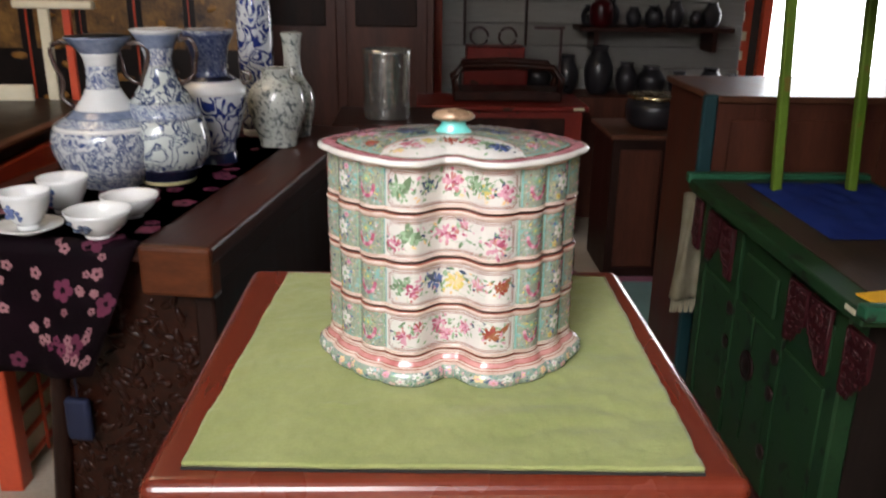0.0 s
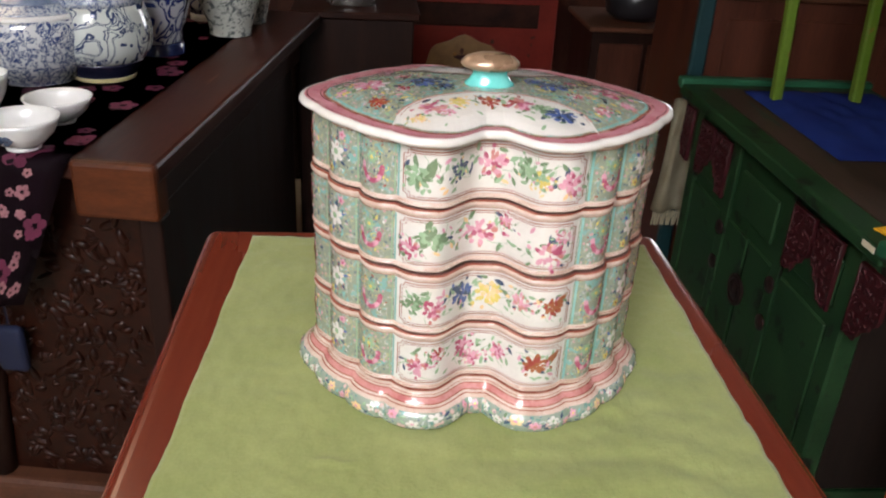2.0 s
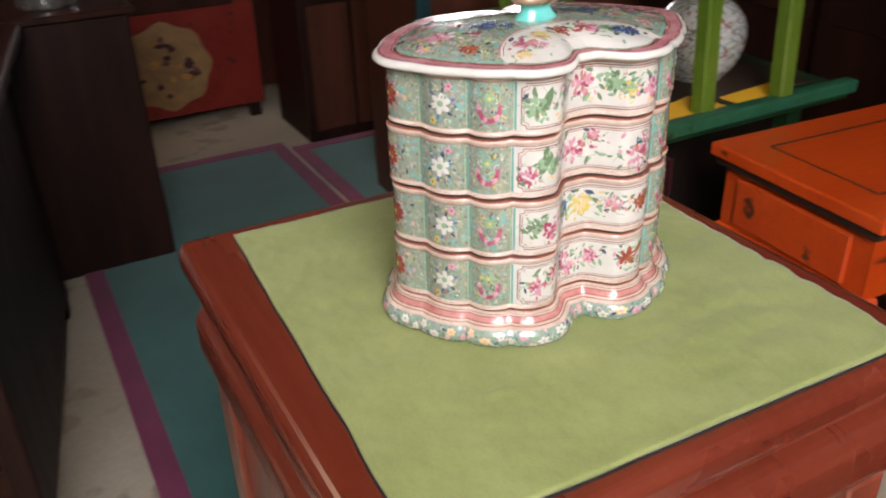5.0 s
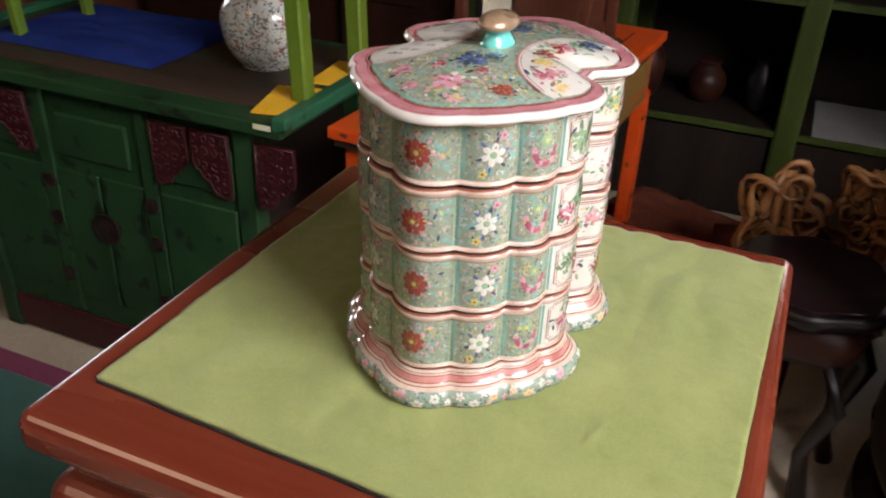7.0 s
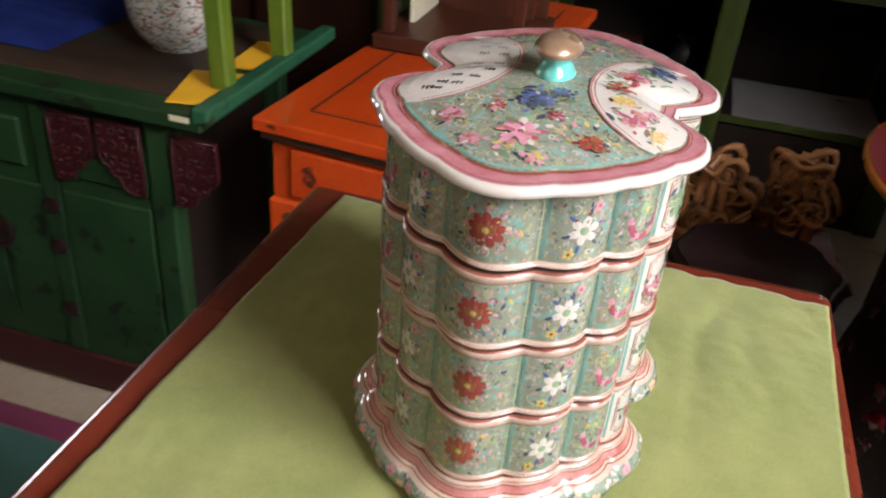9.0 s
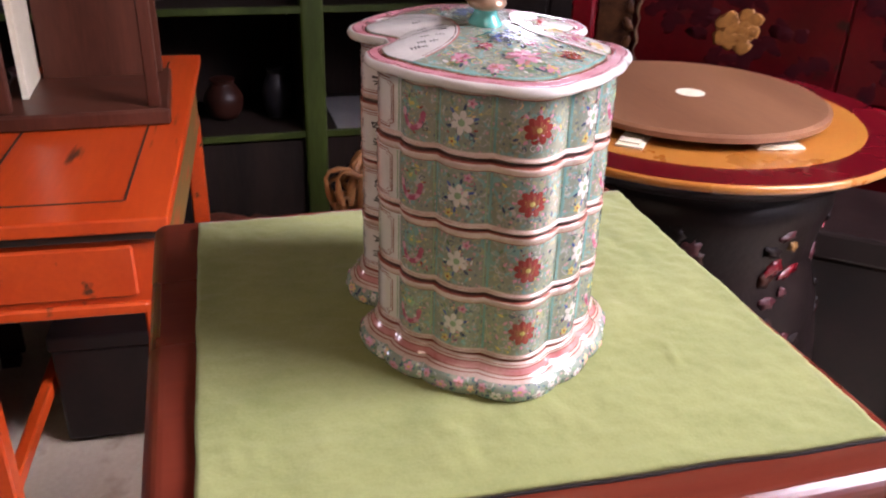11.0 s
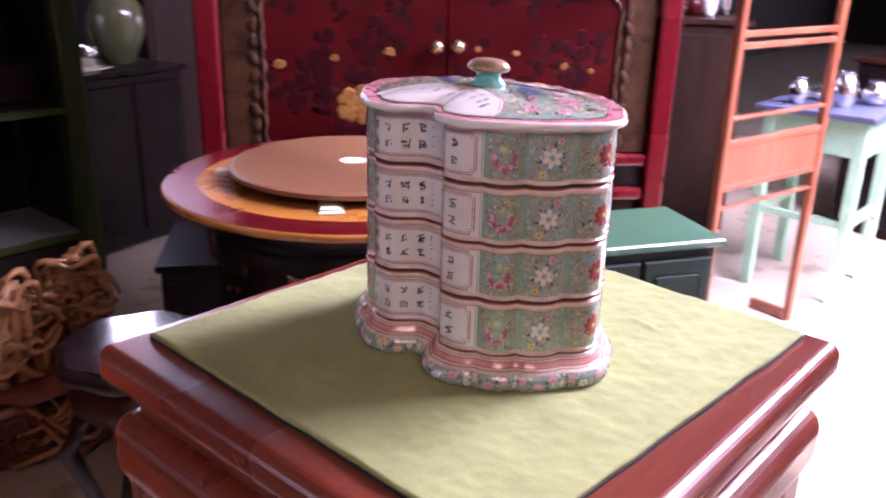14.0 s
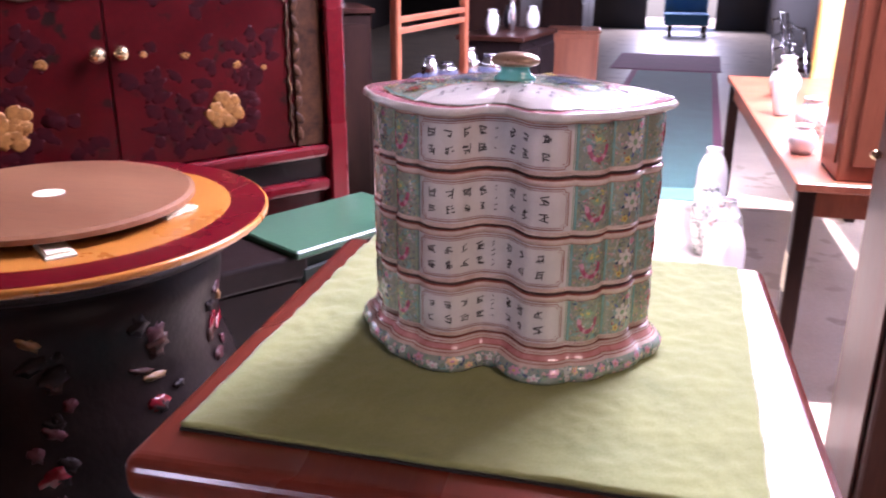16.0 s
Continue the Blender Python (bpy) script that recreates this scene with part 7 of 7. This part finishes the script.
tb = thing("tabletop_cabinet", (-1.36, -2.32, 0.8005), "reddish polished cabinet standing on the long table", "cabinet")
part("body", B((0, 0, 0, 0.64, 0.26, 1.15), bev=0.006), chair_wood, tb)
part("side_panel", B((0.6405, 0.03, 0.05, 0.648, 0.23, 1.10), bev=0.003), chair_wood, tb)
part("end_panel", B((0.04, 0.2605, 0.05, 0.60, 0.268, 1.10), bev=0.003), chair_wood, tb)
solo("paper_note", B((0, 0, 0, 0.002, 0.06, 0.13)), paper_cream, "blank white paper note taped to the table leg", "note", (-0.6145, -2.11, 0.42))
rcab = thing("reddish_cabinet", (0.27, -7.12, 0), "reddish wooden cabinet beside the aisle carpet", "cabinet", rz=4)
part("body", B((0, 0, 0.04, 0.42, 0.42, 0.80), bev=0.006), chair_wood, rcab)
part("cabinet_top", B((-0.015, -0.015, 0.8005, 0.435, 0.435, 0.825), bev=0.004), chair_wood, rcab)
part("door", B((0.03, 0.4205, 0.10, 0.39, 0.43, 0.76), bev=0.004), chair_wood, rcab)
part("plinth", B((0.02, 0.02, 0, 0.40, 0.40, 0.0395)), dark_wood_z, rcab)

# Invented wardrobe that covers the wall so this corner reads dark.
tw = thing("added_dark_wardrobe", (4.02, -3.25, 0), "tall dark panelled wardrobe added to darken the wall beyond the chest", "wardrobe")
part("body", B((0, 0, 0.05, 0.30, 1.30, 2.15), bev=0.006), dark_wood_z, tw)
part("plinth", B((0.02, 0.02, 0, 0.28, 1.28, 0.0495)), dark_wood_z, tw)
for y in (0.03, 0.66):
    part("door", B((-0.014, y, 0.10, -0.0005, y + 0.61, 2.08), bev=0.005), dark_wood_z, tw)

chest_black = M("aged_black_lacquer", (0.006, 0.004, 0.005), (0.016, 0.010, 0.010), rough=0.3, scale=9, fine=60, bump=0.15, spec=0.1)
dc = thing("dark_chest", (3.42, -1.78, 0), "dark lacquered chest with papers on top", "chest", rz=8)
part("body", B((0, 0, 0.05, 0.5, 0.62, 0.88), bev=0.006), chest_black, dc)
part("chest_top", B((-0.02, -0.02, 0.8805, 0.52, 0.64, 0.905), bev=0.004), chest_black, dc)
for y in (0.03, 0.32):
    part("door", B((-0.012, y, 0.1, -0.0005, y + 0.27, 0.84), bev=0.005), chest_black, dc)
for x in (0.02, 0.43):
    for y in (0.02, 0.55):
        part("foot", B((x, y, 0, x + 0.05, y + 0.05, 0.0495)), chest_black, dc)
solo("paper_sheet", B((-0.12, -0.09, 0, 0.12, 0.09, 0.004)), paper_cream, "white papers on the dark chest", "paper", (3.58, -1.34, 0.9055), rz=20)
olive_jar = M("olive_glaze", (0.05, 0.055, 0.025), (0.11, 0.11, 0.05), rough=0.2, scale=8, coat=0.5)
solo("olive_jar", lathe(sm(jar_profile(0.36, 0.14), 3), 32), olive_jar, "large olive green glazed jar on the dark chest", "jar", (3.66, -1.58, 0.9055), smooth=True)
silver = M("polished_silver", (0.55, 0.55, 0.56), (0.8, 0.8, 0.8), rough=0.2, metal=1.0, scale=20)
for x, y, r, h in ((3.58, -1.36, 0.07, 0.10), (3.72, -1.30, 0.06, 0.14), (3.5, -1.25, 0.05, 0.05)):
    solo("silver_bowl", lathe(sm([(r * 0.5, 0), (r * 0.8, h * 0.2), (r, h * 0.6), (r * 0.9, h), (r * 0.8, h * 0.95)], 3), 24), silver, "polished silver bowl on the dark chest", "bowl", (x, y, 0.9098 if x < 3.6 and y < -1.27 else 0.9055), "silverware on the chest", smooth=True)


def dark_cabinet(loc, w, d, h, rz, n_doors, label, wood=dark_wood_z):
    c = thing("dark_cabinet", loc, label, "cabinet", "dark cabinets along the aisle", rz=rz)
    part("body", B((0, 0, 0.06, w, d, h), bev=0.006), wood, c)
    part("cabinet_top", B((-0.02, -0.02, h + 0.0005, w + 0.02, d + 0.02, h + 0.03), bev=0.005), dark_wood, c)
    for i in range(n_doors):
        dr = part("door", B((0.02 + i * (w - 0.02) / n_doors, d + 0.0005, 0.1, i * (w - 0.02) / n_doors + (w - 0.02) / n_doors, d + 0.014, h - 0.05), bev=0.005), wood, c)
        k = part("door_pull", lathe([(0.012, 0), (0.016, 0.01), (0.008, 0.022)], 12), brass, dr, smooth=True)
        k.matrix_local = pose(0.04 + (i + (0.8 if i % 2 == 0 else 0.1)) * (w - 0.02) / n_doors, d + 0.014, h * 0.55, -90, 0, 0)
    part("plinth", B((0.02, 0.02, 0, w - 0.02, d - 0.02, 0.0595)), dark_wood_z, c)
    return c


dark_cabinet((1.55, -4.15, 0), 1.5, 0.45, 1.15, 30, 3, "dark wooden three-door cabinet beside the aisle")
dark_cabinet((0.86, -5.16, 0), 0.68, 0.40, 0.95, 79, 2, "dark glossy cabinet crowded with metalware", chest_black)
def metal_chair(loc, rz):
    c = thing("metal_chair", loc, "chrome tube chair with a dark seat", "chair", "metal chairs along the aisle", rz=rz)
    part("seat", B((-0.2, -0.2, 0.44, 0.2, 0.2, 0.47), bev=0.01), dark_wood, c)
    for s in (-1, 1):
        part("leg", tube([(s * 0.2, 0.2, 0), (s * 0.2, 0.2, 0.46)], 0.012, 8), silver, c, smooth=True)
        part("back_leg", tube([(s * 0.2, -0.2, 0), (s * 0.2, -0.2, 0.5), (s * 0.2, -0.27, 0.9)], 0.012, 8), silver, c, smooth=True)
    for z in (0.62, 0.74, 0.88):
        part("back_rail", tube([(-0.2, -0.225 - 0.045 * (z - 0.6) / 0.3, z), (0.2, -0.225 - 0.045 * (z - 0.6) / 0.3, z)], 0.010, 8), silver, c, smooth=True)
    return c


for x, y, a in ((-1.55, -6.1, 80), (-1.6, -6.8, 95), (-1.55, -7.6, 70), (-1.75, -8.5, 90)):
    metal_chair((x, y, 0), a)
dark_cabinet((1.20, -7.2, 0), 1.2, 0.4, 1.2, 88, 2, "dark wooden cabinet by the aisle carpet")
dark_cabinet((0.85, -9.4, 0), 1.3, 0.4, 1.0, 88, 2, "low dark cabinet by the aisle carpet")
random.seed(91)
for k in range(16):
    t = k / 15
    q = Vector((1.55, -4.15, 0)) + Vector((math.cos(radians(30)), math.sin(radians(30)), 0)) * (0.1 + 1.3 * t) + Vector((-0.5, 0.866, 0)) * random.uniform(0.08, 0.36)
    small_pot((q.x, q.y, 1.18), random.uniform(0.03, 0.055), random.uniform(0.08, 0.24), random.choice((dark_pot, silver, ink_glaze, porcelain, red_lacquer)))
for k in range(7):
    q = Vector((0.86, -5.16, 0)) + Vector((0.19, 0.98, 0)) * (0.06 + 0.09 * k) + Vector((-0.98, 0.19, 0)) * random.uniform(0.08, 0.33)
    small_pot((q.x, q.y, 0.98), random.uniform(0.03, 0.05), random.uniform(0.08, 0.2), random.choice((dark_pot, silver, porcelain, red_lacquer)))
for k in range(6):
    small_pot((1.0, -7.1 + 0.18 * k, 1.23), random.uniform(0.05, 0.07), random.uniform(0.12, 0.26), random.choice((dark_pot, silver, ink_glaze)))
# things on the stand and the mint table
for x, y, r, h in ((0.64, -3.60, 0.06, 0.11), (0.72, -3.42, 0.05, 0.16), (0.86, -3.55, 0.06, 0.07), (0.90, -3.36, 0.045, 0.12)):
    small_pot((x, y, 0.865), r, h, silver)
# the long sunlit table's wares
for k, (x, y) in enumerate(((-0.68, -2.45), (-0.76, -2.75), (-1.0, -2.6), (-0.72, -3.2), (-1.05, -3.1), (-0.8, -3.7), (-1.1, -3.8))):
    small_pot((x, y, 0.80), 0.05 + 0.012 * (k % 3), 0.10 + 0.05 * (k % 4), (porcelain, ink_glaze, rose_glaze)[k % 3])
sky_cloth = M("sky_blue_upholstery", (0.04, 0.16, 0.34), (0.07, 0.24, 0.44), rough=0.8, scale=8, fine=200, bump=0.2)
bx = thing("blue_armchair", (-1.26, -15.6, 0), "blue upholstered chair near the far door", "chair")
part("seat", B((0, 0, 0.2, 0.76, 0.6, 0.40), bev=0.03, seg=2), sky_cloth, bx)
part("backrest", B((0, -0.12, 0.2, 0.76, -0.002, 0.68), bev=0.03, seg=2), sky_cloth, bx)
for x in (0.03, 0.62):
    for y in (-0.1, 0.52):
        part("leg", B((x, y, 0, x + 0.05, y + 0.05, 0.1995)), dark_wood_z, bx)
gp = thing("gilt_post", (-1.22, -4.75, 0), "golden painted carved post behind the long table", "post")
part("shaft", B((0, 0, 0, 0.12, 0.08, 1.9), bev=0.01), gold_paint, gp)
part("shaft_panel", B((0.122, 0.01, 0.85, 0.128, 0.07, 1.8), bev=0.002), ochre_paint, gp)
for k in range(4):
    vv = thing("floor_vase", (-0.50 - 0.04 * (k % 2), -2.75 - 0.42 * k, 0.0), "glazed vase standing on the floor below the long table", "vase", "vases on the floor along the long table")
    part("body", lathe(sm(jar_profile(0.46 - 0.05 * (k % 3), 0.085), 3), 28), (porcelain, rose_glaze, ink_glaze, porcelain)[k], vv, smooth=True)

bn = thing("red_banner", (2.06, 4.988, 0.75), "narrow red hanging banner with pale marks beside the window", "banner")
part("banner_cloth", B((0, 0, 0, 0.16, 0.012, 1.3)), vermilion, bn)
for k in range(9):
    part("pale_mark", B((0.04 + 0.015 * (k % 2), -0.003, 0.08 + 0.13 * k, 0.11 + 0.012 * (k % 3), -0.0005, 0.14 + 0.13 * k)), paper_cream, bn, "plain pale bar")
